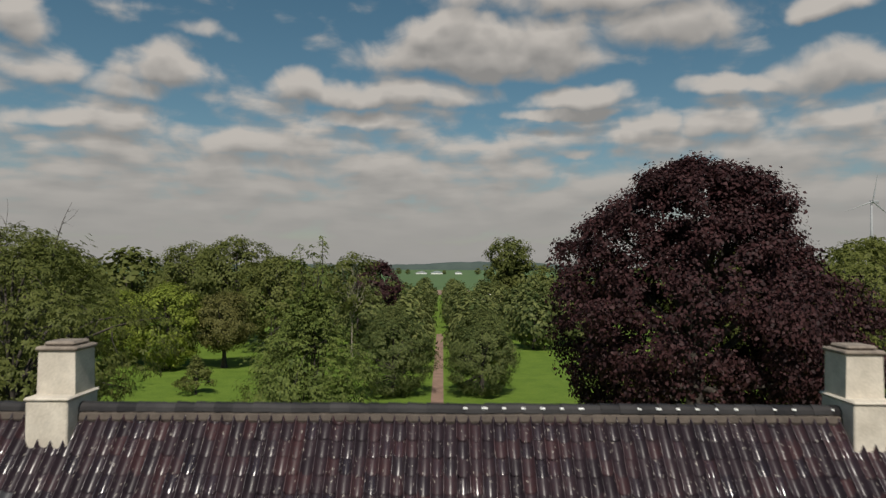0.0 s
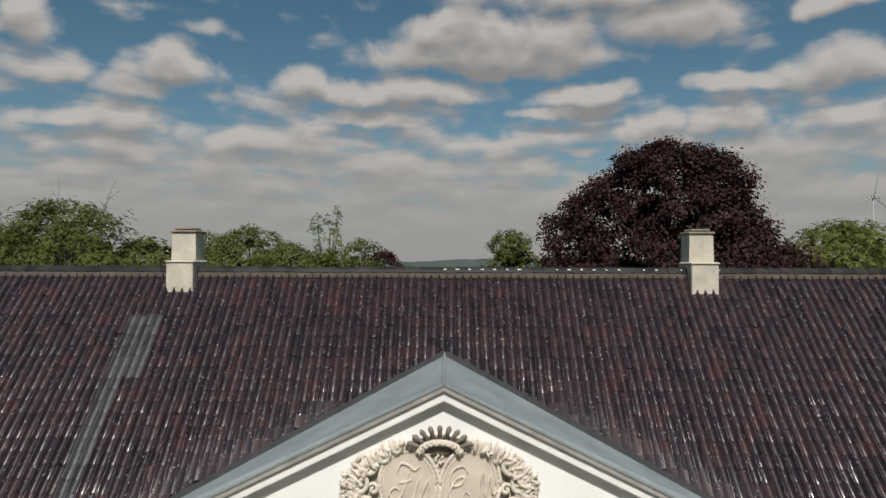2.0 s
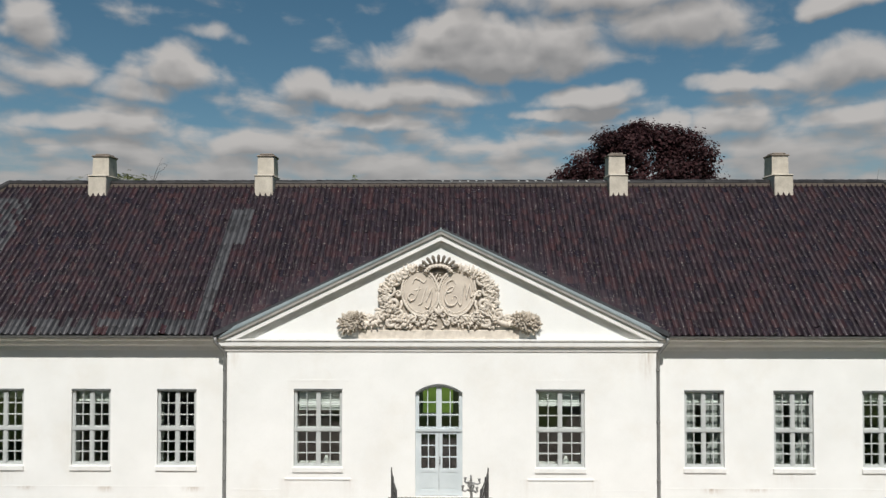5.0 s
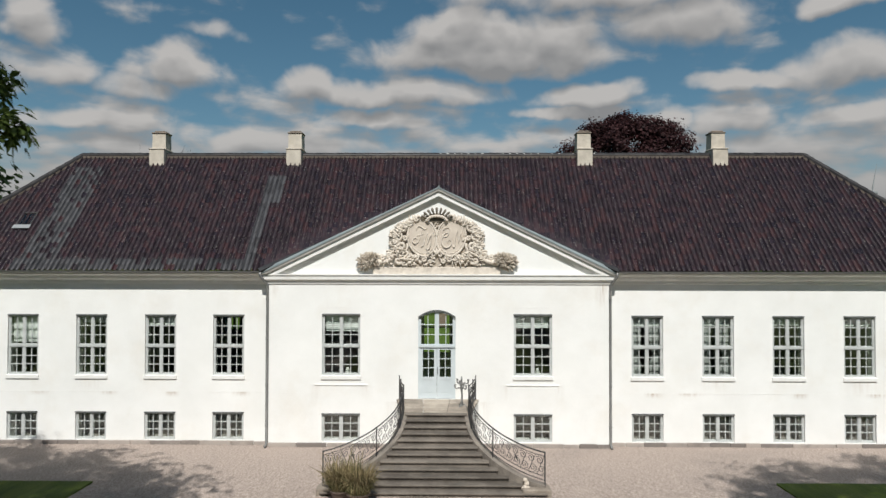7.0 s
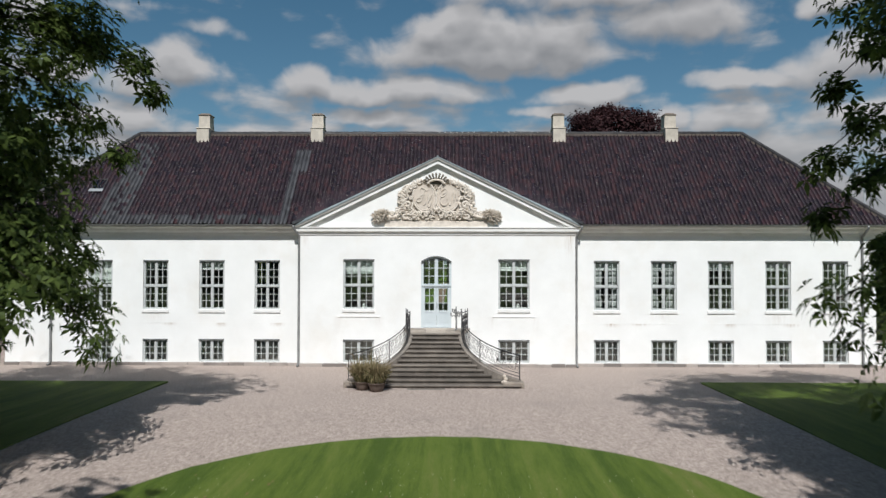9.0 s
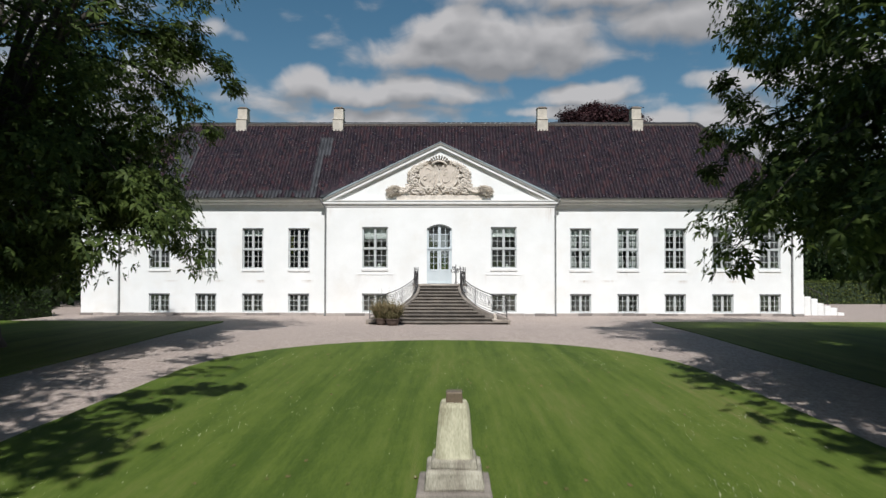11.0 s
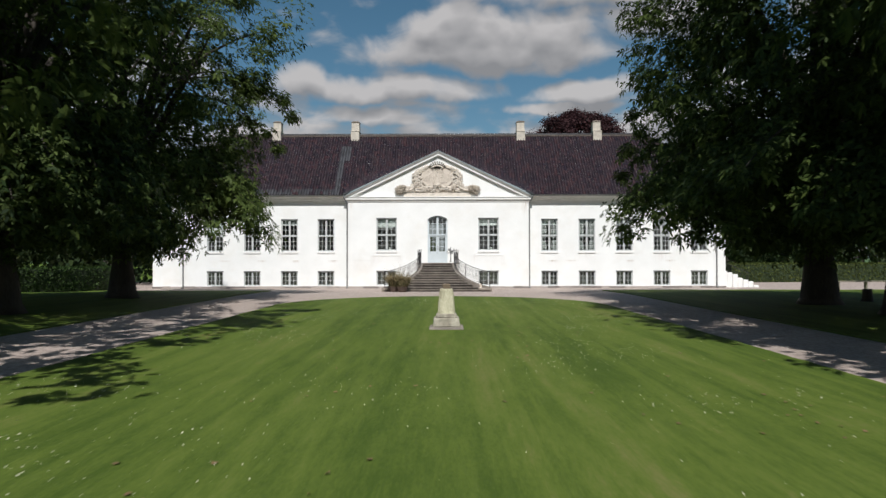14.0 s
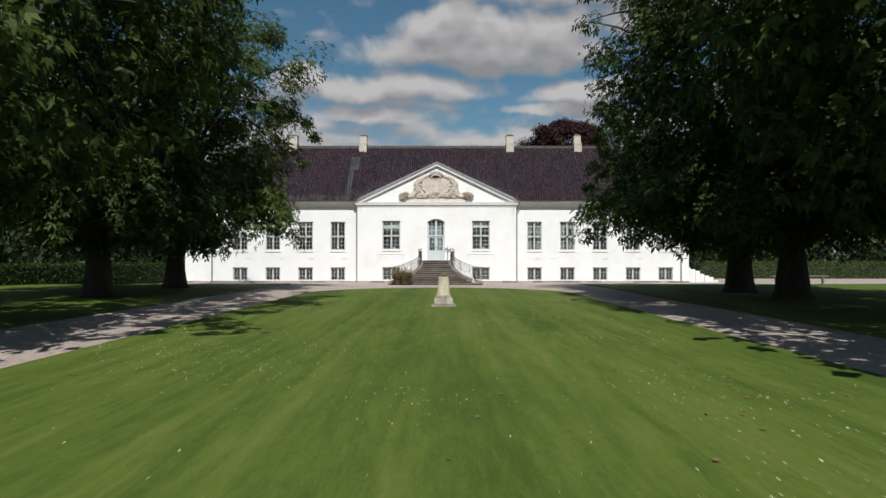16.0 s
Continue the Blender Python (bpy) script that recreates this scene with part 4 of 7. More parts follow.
for s in (-1, 1):
    xa, xb = (dx0 + 0.07, dc - 0.004) if s < 0 else (dc + 0.004, dx1 - 0.07)
    bm = bmesh.new()
    for q in ((xa, xa + 0.10, 1.64, 3.52), (xb - 0.10, xb, 1.64, 3.52), (xa + 0.10, xb - 0.10, 1.64, 1.80), (xa + 0.10, xb - 0.10, 2.32, 2.42), (xa + 0.10, xb - 0.10, 3.43, 3.52)):
        box(bm, q[0], q[1], dy0 + 0.02, dy1 - 0.01, q[2], q[3])
    box(bm, xa + 0.10, xb - 0.10, dy0 + 0.04, dy1 - 0.03, 1.80, 2.32)
    box(bm, xa + 0.15, xb - 0.15, dy0 + 0.028, dy1 - 0.03, 1.86, 2.26)
    mid = (xa + xb) / 2
    box(bm, mid - 0.013, mid + 0.013, dy0 + 0.03, dy1 - 0.02, 2.42, 3.43)
    for k in (1, 2):
        zz = 2.42 + 1.01 * k / 3
        box(bm, xa + 0.10, xb - 0.10, dy0 + 0.028, dy1 - 0.02, zz - 0.013, zz + 0.013)
    leaf = part("door_leaf", bm, DOORPAINT, door)
    bm = bmesh.new()
    box(bm, xa + 0.09, xb - 0.09, dy0 + 0.046, dy0 + 0.05, 2.41, 3.44)
    part("pane", bm, GLASS, door).visible_shadow = False
    # fanlight casement
    fx0, fx1 = (dx0 + 0.07, dc - 0.045) if s < 0 else (dc + 0.045, dx1 - 0.07)
    bm = bmesh.new()
    for q in ((fx0, fx0 + 0.035), (fx1 - 0.035, fx1), ((fx0 + fx1) / 2 - 0.013, (fx0 + fx1) / 2 + 0.013)):
        box(bm, q[0], q[1], dy0 + 0.025, dy1 - 0.02, 3.6, arch_z((q[0] + q[1]) / 2, 0.08))
    for zz in (3.62, 3.99, 4.36):
        box(bm, fx0, fx1, dy0 + 0.024, dy1 - 0.02, zz - 0.015, zz + 0.015)
    part("fanlight_frame", bm, DOORPAINT, door)
    bm = bmesh.new()
    prism(bm, [(fx0, 3.6), (fx1, 3.6), (fx1, arch_z(fx1, 0.06)), (mid, arch_z(mid, 0.06)), (fx0, arch_z(fx0, 0.06))], dy0 + 0.046, dy0 + 0.05)
    part("pane", bm, GLASS, door).visible_shadow = False
bm = bmesh.new()
tube(bm, [(dc + 0.03, dy0 + 0.02, 2.55), (dc + 0.03, dy0 - 0.03, 2.56), (dc + 0.03, dy0 - 0.035, 2.66), (dc + 0.03, dy0 - 0.03, 2.76), (dc + 0.03, dy0 + 0.02, 2.77)], 0.012)
part("door_handle", bm, IRON, door, "dark iron pull handle")

# ---- cornice under the eaves, gutters, downpipes
for x0, x1 in ((-HALF - 0.35, -RIS - 0.02), (RIS + 0.02, HALF + 0.35)):
    bm = bmesh.new()
    prof = [(0.0, 5.86), (-0.06, 5.88), (-0.08, 5.98), (-0.20, 6.06), (-0.24, 6.16), (-0.40, 6.22), (-0.42, 6.34), (0.3, 6.34)]
    a = [bm.verts.new((x0, y, z)) for y, z in prof]
    b = [bm.verts.new((x1, y, z)) for y, z in prof]
    bm.faces.new(a)
    bm.faces.new(b[::-1])
    for i in range(len(prof)):
        j = (i + 1) % len(prof)
        bm.faces.new((a[i], a[j], b[j], b[i]))
    part("eaves_cornice", bm, TRIM, house)
for x0, x1 in ((-HALF - 0.5, -RIS - 0.3), (RIS + 0.3, HALF + 0.5)):
    bm = bmesh.new()
    ringa, ringb = [], []
    for k in range(9):
        a = math.pi * k / 8
        ringa.append((EAVE_Y + 0.01 - 0.075 * math.cos(a), EAVE_Z - 0.02 - 0.075 * math.sin(a)))
        ringb.append((EAVE_Y + 0.01 - 0.066 * math.cos(a), EAVE_Z - 0.02 - 0.066 * math.sin(a)))
    prof = ringa + ringb[::-1]
    a = [bm.verts.new((x0, y, z)) for y, z in prof]
    b = [bm.verts.new((x1, y, z)) for y, z in prof]
    for i in range(len(prof)):
        j = (i + 1) % len(prof)
        bm.faces.new((a[i], a[j], b[j], b[i]))
    part("gutter", bm, PIPE, house)


def downpipe(x, y, z_top, lean):
    bm = bmesh.new()
    tube(bm, [(x + lean, EAVE_Y - 0.05, z_top), (x + lean, EAVE_Y - 0.05, z_top - 0.12), (x, y - 0.07, z_top - 0.5), (x, y - 0.07, z_top - 0.7), (x, y - 0.07, 0.02),
              (x, y - 0.13, -0.07), (x, y - 0.30, -0.10)], 0.05, sides=10)
    for z in (0.6, 2.1, 3.8, 5.3):
        tube(bm, [(x, y - 0.07, z), (x, y - 0.07, z + 0.05)], 0.062, sides=10)
    part("downpipe", bm, PIPE, house, smooth=True)


downpipe(-6.36, 0.0 - 0.2, 6.3, -0.2)
downpipe(6.34, 0.0 - 0.2, 6.3, 0.2)
downpipe(-17.9, 0.0, 6.3, 0.0)
downpipe(19.42, 0.0, 6.3, 0.0)

# ---- pediment
APEX_Z, FOOT_Z, HALF_P = 9.42, 6.28, 6.5
SL = (APEX_Z - FOOT_Z) / HALF_P
bm = bmesh.new()
prism(bm, [(-RIS, 6.02), (RIS, 6.02), (RIS, 6.2), (0, 6.2 + (RIS) * SL), (-RIS, 6.2)], RIS_Y, 0.1)
part("tympanum", bm, PLASTER, house)
bm = bmesh.new()
prof = [(RIS_Y - 0.001, 5.84), (RIS_Y - 0.04, 5.87), (RIS_Y - 0.06, 5.98), (RIS_Y - 0.15, 6.03), (RIS_Y - 0.16, 6.17), (RIS_Y - 0.20, 6.19), (RIS_Y - 0.20, 6.235), (RIS_Y + 0.05, 6.24)]
a = [bm.verts.new((-6.5, y, z)) for y, z in prof]
b = [bm.verts.new((6.46, y, z)) for y, z in prof]
bm.faces.new(a)
bm.faces.new(b[::-1])
for i in range(len(prof)):
    j = (i + 1) % len(prof)
    bm.faces.new((a[i], a[j], b[j], b[i]))
part("pediment_cornice", bm, TRIM, house)


def rake(name, drop0, drop1, y0, y1, mat, over=0.0):
    """Sloping band along both sides of the pediment, between two depths below its top line."""
    for s in (-1, 1):
        bm = bmesh.new()
        low = 6.238                                  # the bands die on top of the level cornice
        x0 = min(HALF_P + over, (APEX_Z - drop0 - low) / SL)
        x1 = (APEX_Z - drop1 - low) / SL
        ring = [(0, APEX_Z - drop0), (s * x0, APEX_Z - SL * x0 - drop0)] + ([(s * x0, low)] if x0 > x1 + 0.01 else []) + [(s * x1, low), (0, APEX_Z - drop1)]
        prism(bm, ring, y0, y1)
        part(name, bm, mat, house)


rake("raking_cornice", 0.12, 0.30, RIS_Y - 0.19, RIS_Y + 0.02, TRIM)
rake("raking_molding", 0.30, 0.38, RIS_Y - 0.10, RIS_Y + 0.02, TRIM)
rake("raking_molding", 0.38, 0.46, RIS_Y - 0.045, RIS_Y + 0.02, TRIM)
rake("zinc_edge", -0.02, 0.12, RIS_Y - 0.25, RIS_Y + 0.02, VERGE, over=0.06)


def main_roof_y(z):
    return EAVE_Y + (z - EAVE_Z) / SLOPE


# zinc covering of the pediment, running back into the main roof with a slight rise
RISE = 0.10
for s in (-1, 1):
    bm = bmesh.new()
    e = HALF_P + 0.08
    za, zb = APEX_Z + 0.03, APEX_Z + 0.03 - SL * e
    yf = RIS_Y - 0.27
    q = [(0, yf, za), (s * e, yf, zb), (s * e, main_roof_y(zb + RISE) + 0.12, zb + RISE), (0, main_roof_y(za + RISE) + 0.12, za + RISE)]
    up = [bm.verts.new(p) for p in q]
    dn = [bm.verts.new((x, y, z - 0.05)) for x, y, z in q]
    bm.faces.new(up)
    bm.faces.new(dn[::-1])
    for i in range(4):
        j = (i + 1) % 4
        bm.faces.new((up[i], up[j], dn[j], dn[i]))
    sheet_ob = part("zinc_roof", bm, ZINC, house)
bm = bmesh.new()
tube(bm, [(0, RIS_Y - 0.275, APEX_Z + 0.04), (0, main_roof_y(APEX_Z + RISE) + 0.1, APEX_Z + 0.04 + RISE)], 0.035, sides=8)
part("zinc_ridge", bm, ZINC, house)
# valley gutters beside it
for s in (-1, 1):
    bm = bmesh.new()
    e = HALF_P + 0.1
    top_z = APEX_Z + RISE
    a, b = Vector((0, main_roof_y(top_z), top_z)), Vector((s * e, main_roof_y(top_z - SL * e), top_z - SL * e))
    nrm = Vector((0, -SLOPE, 1)).normalized()
    wide = nrm.cross(b - a).normalized() * (0.085 * s)
    quad = []
    for lift in (0.02, 0.085):
        quad += [bm.verts.new(p + nrm * lift) for p in (a - wide, b - wide, b + wide, a + wide)]
    for q in ((0, 1, 2, 3), (7, 6, 5, 4), (0, 4, 5, 1), (1, 5, 6, 2), (2, 6, 7, 3), (3, 7, 4, 0)):
        bm.faces.new([quad[i] for i in q])
    part("valley_flashing", bm, LEAD, house)

# ---- chimneys
def chimney(x, name="chimney"):
    top = empty(name)
    top.parent = house
    bm = bmesh.new()
    box(bm, x - 0.325, x + 0.325, 3.74, 4.66, 10.1, 11.54, bevel=0.02)
    for v in bm.verts:
        v.co += Vector(noise.noise_vector(v.co * 3.0)) * 0.012
    part("base", bm, CHIMNEY, top)
    bm = bmesh.new()
    for v in box(bm, x - 0.30, x + 0.30, 4.00, 4.60, 11.59, 12.27, bevel=0.0):
        v.co.x = x + (v.co.x - x) * (0.95 if v.co.z > 12 else 1.0)
    part("shaft", bm, CHIMNEY, top)
    bm = bmesh.new()
    box(bm, x - 0.345, x + 0.345, 3.71, 4.69, 11.54, 11.60, bevel=0.025)
    part("band", bm, CHIMNEY, top)
    bm = bmesh.new()
    box(bm, x - 0.325, x + 0.325, 3.96, 4.64, 12.27, 12.34, bevel=0.025)
    box(bm, x - 0.24, x + 0.24, 4.05, 4.55, 12.34, 12.41, bevel=0.03)
    part("cap", bm, CAPSTONE, top, "dark weathered capstone")


for x in (-12.3, -6.35, 6.2, 11.98):
    chimney(x)

# ---- roof: deck, pantiles, ridge and hips
roof = empty("roof", "dark purplish-black glazed pantile roof with pale patches")
roof.parent = house
HIP = HALF + 0.45
bm = bmesh.new()
lo = 0.06
IN = 0.55                                          # the deck starts behind the wall's face
ZI = EAVE_Z - lo + IN * SLOPE
c = [bm.verts.new(p) for p in ((-HIP + IN, EAVE_Y + IN, ZI), (HIP - IN, EAVE_Y + IN, ZI), (HIP - IN, 2 * RIDGE_Y - EAVE_Y - IN, ZI), (-HIP + IN, 2 * RIDGE_Y - EAVE_Y - IN, ZI),
                               (-RIDGE_X, RIDGE_Y, RIDGE_Z - lo), (RIDGE_X, RIDGE_Y, RIDGE_Z - lo))]
for q in ((0, 1, 5, 4), (1, 2, 5), (2, 3, 4, 5), (3, 0, 4), (0, 3, 2, 1)):
    bm.faces.new([c[i] for i in q])
part("roof_deck", bm, LEAD, roof)

TW = 0.192                                         # tile pitch across
TL = 0.288                                        # tile exposure along the slope


def tile_template(wide, long, plain=False):
    """An S-shaped pantile in (across, up the slope, out): a shallow pan, a steep roll and the thick lower edge."""
    us = np.array([0.0, 0.05, 0.11, 0.20, 0.36, 0.62, 0.84, 0.96, 1.05])
    wave = np.array([0.078, 0.088, 0.074, 0.026, 0.003, 0.000, 0.012, 0.062, 0.086])
    if plain:                                                # fewer faces, for the slopes that face away
        us, wave = us[[0, 2, 4, 6, 8]], wave[[0, 2, 4, 6, 8]]
    n = len(us)
    pts, faces = [], []
    rows = ((0.012, 0.0), (0.0, 1.12)) if plain else ((-0.003, 0.0), (0.004, 0.010), (0.008, 0.06), (0.0, 1.12))
    for lift, s in rows:
        for u, h in zip(us, wave):
            pts.append((u * wide, s * long, h + lift))
    for r in range(len(rows) - 1):
        for i in range(n - 1):
            k = r * n + i
            faces.append((k, k + 1, k + n + 1, k + n))
    return np.array(pts), np.array(faces)


TILE_V, TILE_F = tile_template(TW, TL)
PLAIN_V, PLAIN_F = tile_template(TW, TL, True)
rng = np.random.default_rng(11)


def slope_frame(side):
    """Origin, across and up vectors of a slope, its width at the eaves and how much each end draws in per metre of slope."""
    k = math.hypot(1, SLOPE)
    if side == "front":
        return Vector((-HIP, EAVE_Y - 0.02, EAVE_Z)), Vector((1, 0, 0)), Vector((0, 1 / k, SLOPE / k)), 2 * HIP, (HIP - RIDGE_X), (RIDGE_Y - EAVE_Y) * k
    if side == "back":
        return Vector((HIP, 2 * RIDGE_Y - EAVE_Y, EAVE_Z)), Vector((-1, 0, 0)), Vector((0, -1 / k, SLOPE / k)), 2 * HIP, (HIP - RIDGE_X), (RIDGE_Y - EAVE_Y) * k
    s = 1 if side == "right" else -1
    run, rise, depth = HIP - RIDGE_X, RIDGE_Z - EAVE_Z, 2 * (RIDGE_Y - EAVE_Y)
    kk = math.hypot(run, rise)
    y0 = EAVE_Y if s > 0 else 2 * RIDGE_Y - EAVE_Y
    return Vector((s * HIP, y0, EAVE_Z)), Vector((0, s, 0)), Vector((-s * run / kk, 0, rise / kk)), depth, depth / 2, kk


def tiles_of(side):
    """All tiles of one slope: arrays of vertices, shape (count, verts, 3), with each tile's middle."""
    org, ax, up, wide, draw, long = slope_frame(side)
    out = ax.cross(up).normalized()
    nu, ns = int(wide / TW) + 1, int(math.ceil(long / TL))
    V, M = [], []
    basis = np.array([list(ax), list(up), list(out)])
    for j in range(ns):
        s0 = j * TL
        lo_u, hi_u = draw * s0 / long, wide - draw * s0 / long
        for i in range(nu):
            u0 = i * TW
            if u0 + TW < lo_u or u0 > hi_u:
                continue
            t = (PLAIN_V if side == "back" else TILE_V).copy()
            tilt = rng.normal(0, 0.0045, 3)
            t[:, 2] += tilt[0] + tilt[1] * (t[:, 0] / TW - 0.5) * 1.2 + tilt[2] * (t[:, 1] / TL - 0.5)
            t[:, 0] += u0 + rng.normal(0, 0.004)
            t[:, 1] += s0 + rng.normal(0, 0.014)
            t[:, 1] = np.minimum(t[:, 1], long - 0.05)
            edge = draw * t[:, 1] / long
            t[:, 0] = np.clip(t[:, 0], edge, wide - edge)
            p = t @ basis + np.array(org)
            V.append(p)
            M.append((*(np.array(org) + basis[0] * (u0 + TW / 2) + basis[1] * (s0 + TL / 2)), j))
    return np.array(V), np.array(M)


def joined(name, V, mat, parent):
    k = V.shape[1]
    faces = ((TILE_F if k == len(TILE_V) else PLAIN_F)[None] + (np.arange(len(V)) * k)[:, None, None]).reshape(-1, 4)
    ob = raw(name, V.reshape(-1, 3), faces, mat, parent, smooth=True)
    return tagged(ob, kind="stuff")


TV, TM = tiles_of("front")
x_, y_, z_, j_ = TM.T
# where tiles run in under the zinc they are cut down to lie flat
seam_y = EAVE_Y + (APEX_Z + 0.03 + RISE - SL * np.abs(TV[..., 0]) - EAVE_Z) / SLOPE
cut = (TV[..., 1] < seam_y + 0.015) & (np.abs(TV[..., 0]) < HALF_P + 0.05)
_n = np.array([0.0, -SLOPE, 1.0]) / math.hypot(1, SLOPE)
rise = (TV - np.array([0.0, EAVE_Y - 0.02, EAVE_Z])) @ _n
keep_up = np.clip((TV[..., 1] - seam_y - 0.015) / 0.85, 0.0, 1.0)          # tiles sink gently towards the seam
keep_up[np.abs(TV[..., 0]) >= HALF_P + 0.05] = 1.0
TV -= ((rise - 0.006) * (1 - keep_up))[..., None] * _n
under = (np.abs(x_) < (APEX_Z - z_) / SL - 0.55)                           # hidden beneath the zinc
under |= (np.abs(x_) < np.minimum(HALF_P, (APEX_Z + RISE - z_) / SL - 0.12)) & (y_ < 0.12)
under |= cut.mean(axis=1) > 0.8
dice = rng.random(len(x_))
pale = ((x_ > -15.7) & (x_ < -14.4) & (dice < 0.8)) | ((x_ > -7.25) & (x_ < -6.8)) | ((x_ > -7.3) & (x_ < -6.4) & (z_ > 9.1))
pale &= (z_ < 10.4) | ((x_ < -10) & (z_ < 10.65))
pale |= (j_ < 2) & (x_ > -15.9) & (x_ < -6.9) & (rng.random(len(x_)) < 0.8)
single = (np.abs(x_ + 0.4) < 2.7) & (j_ >= j_.max() - 12) & (j_ < j_.max()) & ~under
joined("pantile_field", TV[~under & ~pale & ~single], TILE, roof)
joined("pantile_field", TV[pale & ~under], TILE_PALE, roof)
near_tiles = TV[single]                                                     # laid one by one at the end
for side in ("back", "left", "right"):
    v, m = tiles_of(side)
    joined("pantile_field", v, TILE, roof)


def ridge_run(a, b, count, bedding):
    """Half-round ridge tiles from a to b on a mortar bed."""
    a, b = Vector(a), Vector(b)
    d = (b - a).normalized()
    side = d.cross(Vector((0, 0, 1))).normalized()
    upv = side.cross(d)
    step = (b - a).length / count
    for k in range(count):
        bm = bmesh.new()
        r0, r1 = 0.135, 0.122
        rows = []
        for t, r in ((0.0, r0), (1.06, r1)):
            p = a + d * step * (k + t) + upv * (0.03 + rng.normal(0, 0.004))
            rows.append([[bm.verts.new(p + side * math.cos(g) * q + upv * math.sin(g) * q) for g in (math.pi * i / 6 for i in range(7))] for q in (r, r - 0.016)])
        for i in range(6):
            bm.faces.new((rows[0][0][i], rows[0][0][i + 1], rows[1][0][i + 1], rows[1][0][i]))
            bm.faces.new((rows[0][1][i], rows[1][1][i], rows[1][1][i + 1], rows[0][1][i + 1]))
            bm.faces.new((rows[0][0][i], rows[0][1][i], rows[0][1][i + 1], rows[0][0][i + 1]))
            bm.faces.new((rows[1][0][i], rows[1][0][i + 1], rows[1][1][i + 1], rows[1][1][i]))
        part("ridge_tile", bm, RIDGE, roof, smooth=False)
        p = a + d * step * k
        if abs(d.x) > 0.99 and abs(p.x - 3.3) < 3.5 and rng.random() < 0.75:      # small white dabs at the joints
            bm = bmesh.new()
            w = 0.018 + 0.035 * rng.random()
            box(bm, p.x - w, p.x + w, p.y - 0.13, p.y - 0.085, p.z + 0.085, p.z + 0.115, bevel=0.01)
            part("mortar_dab", bm, WHITE, roof)
    bm = bmesh.new()
    tube(bm, [a + d * step * count * t / 20 + upv * (-0.072 + 0.008 * math.sin(t * 3)) for t in range(21)], 0.145, sides=10)
    part("mortar_bed", bm, MORTAR, roof)


ridge_run((-RIDGE_X, RIDGE_Y, RIDGE_Z + 0.03), (RIDGE_X, RIDGE_Y, RIDGE_Z + 0.03), 104, True)
for s in (-1, 1):
    for y0 in (EAVE_Y, 2 * RIDGE_Y - EAVE_Y):
        ridge_run((s * HIP, y0, EAVE_Z + 0.03), (s * RIDGE_X, RIDGE_Y, RIDGE_Z + 0.03), 20, True)

# skylight low in the roof
bm = bmesh.new()
sk = Matrix.Translation((-16.4, 1.35, EAVE_Z + (1.35 - EAVE_Y) * SLOPE + 0.06)) @ Matrix.Rotation(math.atan(SLOPE), 4, "X")
for q in ((-0.30, -0.26, -0.38, 0.38), (0.26, 0.30, -0.38, 0.38), (-0.26, 0.26, -0.38, -0.33), (-0.26, 0.26, 0.33, 0.38)):
    for v in box(bm, q[0], q[1], q[2], q[3], -0.1, 0.05):
        v.co = sk @ v.co
sky_top = part("skylight", bm, IRON, roof, "small grey-framed roof window")
bm = bmesh.new()
for v in box(bm, -0.27, 0.27, -0.34, 0.34, 0.01, 0.02):
    v.co = sk @ v.co
part("pane", bm, GLASS, roof)
bm = bmesh.new()
for v in box(bm, -0.34, 0.34, -0.58, -0.385, 0.055, 0.075):
    v.co = sk @ v.co
part("lead_apron", bm, STEEL, roof)

# ---- granite foot stones of the facade
def foot_stones(x0, x1, y):
    x = x0
    while x < x1 - 0.05:
        w = min(0.55 + 0.7 * rng.random(), x1 - x)
        if x1 - x - w < 0.3:
            w = x1 - x
        bm = bmesh.new()
        d = 0.02 + 0.03 * rng.random()
        box(bm, x + 0.006, x + w - 0.006, y - 0.02 - d, y + 0.1, -0.32, 0.0 + 0.03 * (rng.random() - 0.7), bevel=0.015)
        part("stone", bm, GRANITE, house)
        x += w


foot_stones(-HALF - 0.03, -RIS, 0.0)
foot_stones(-RIS - 0.02, RIS + 0.02, RIS_Y)
foot_stones(RIS, HALF + 0.03, 0.0)

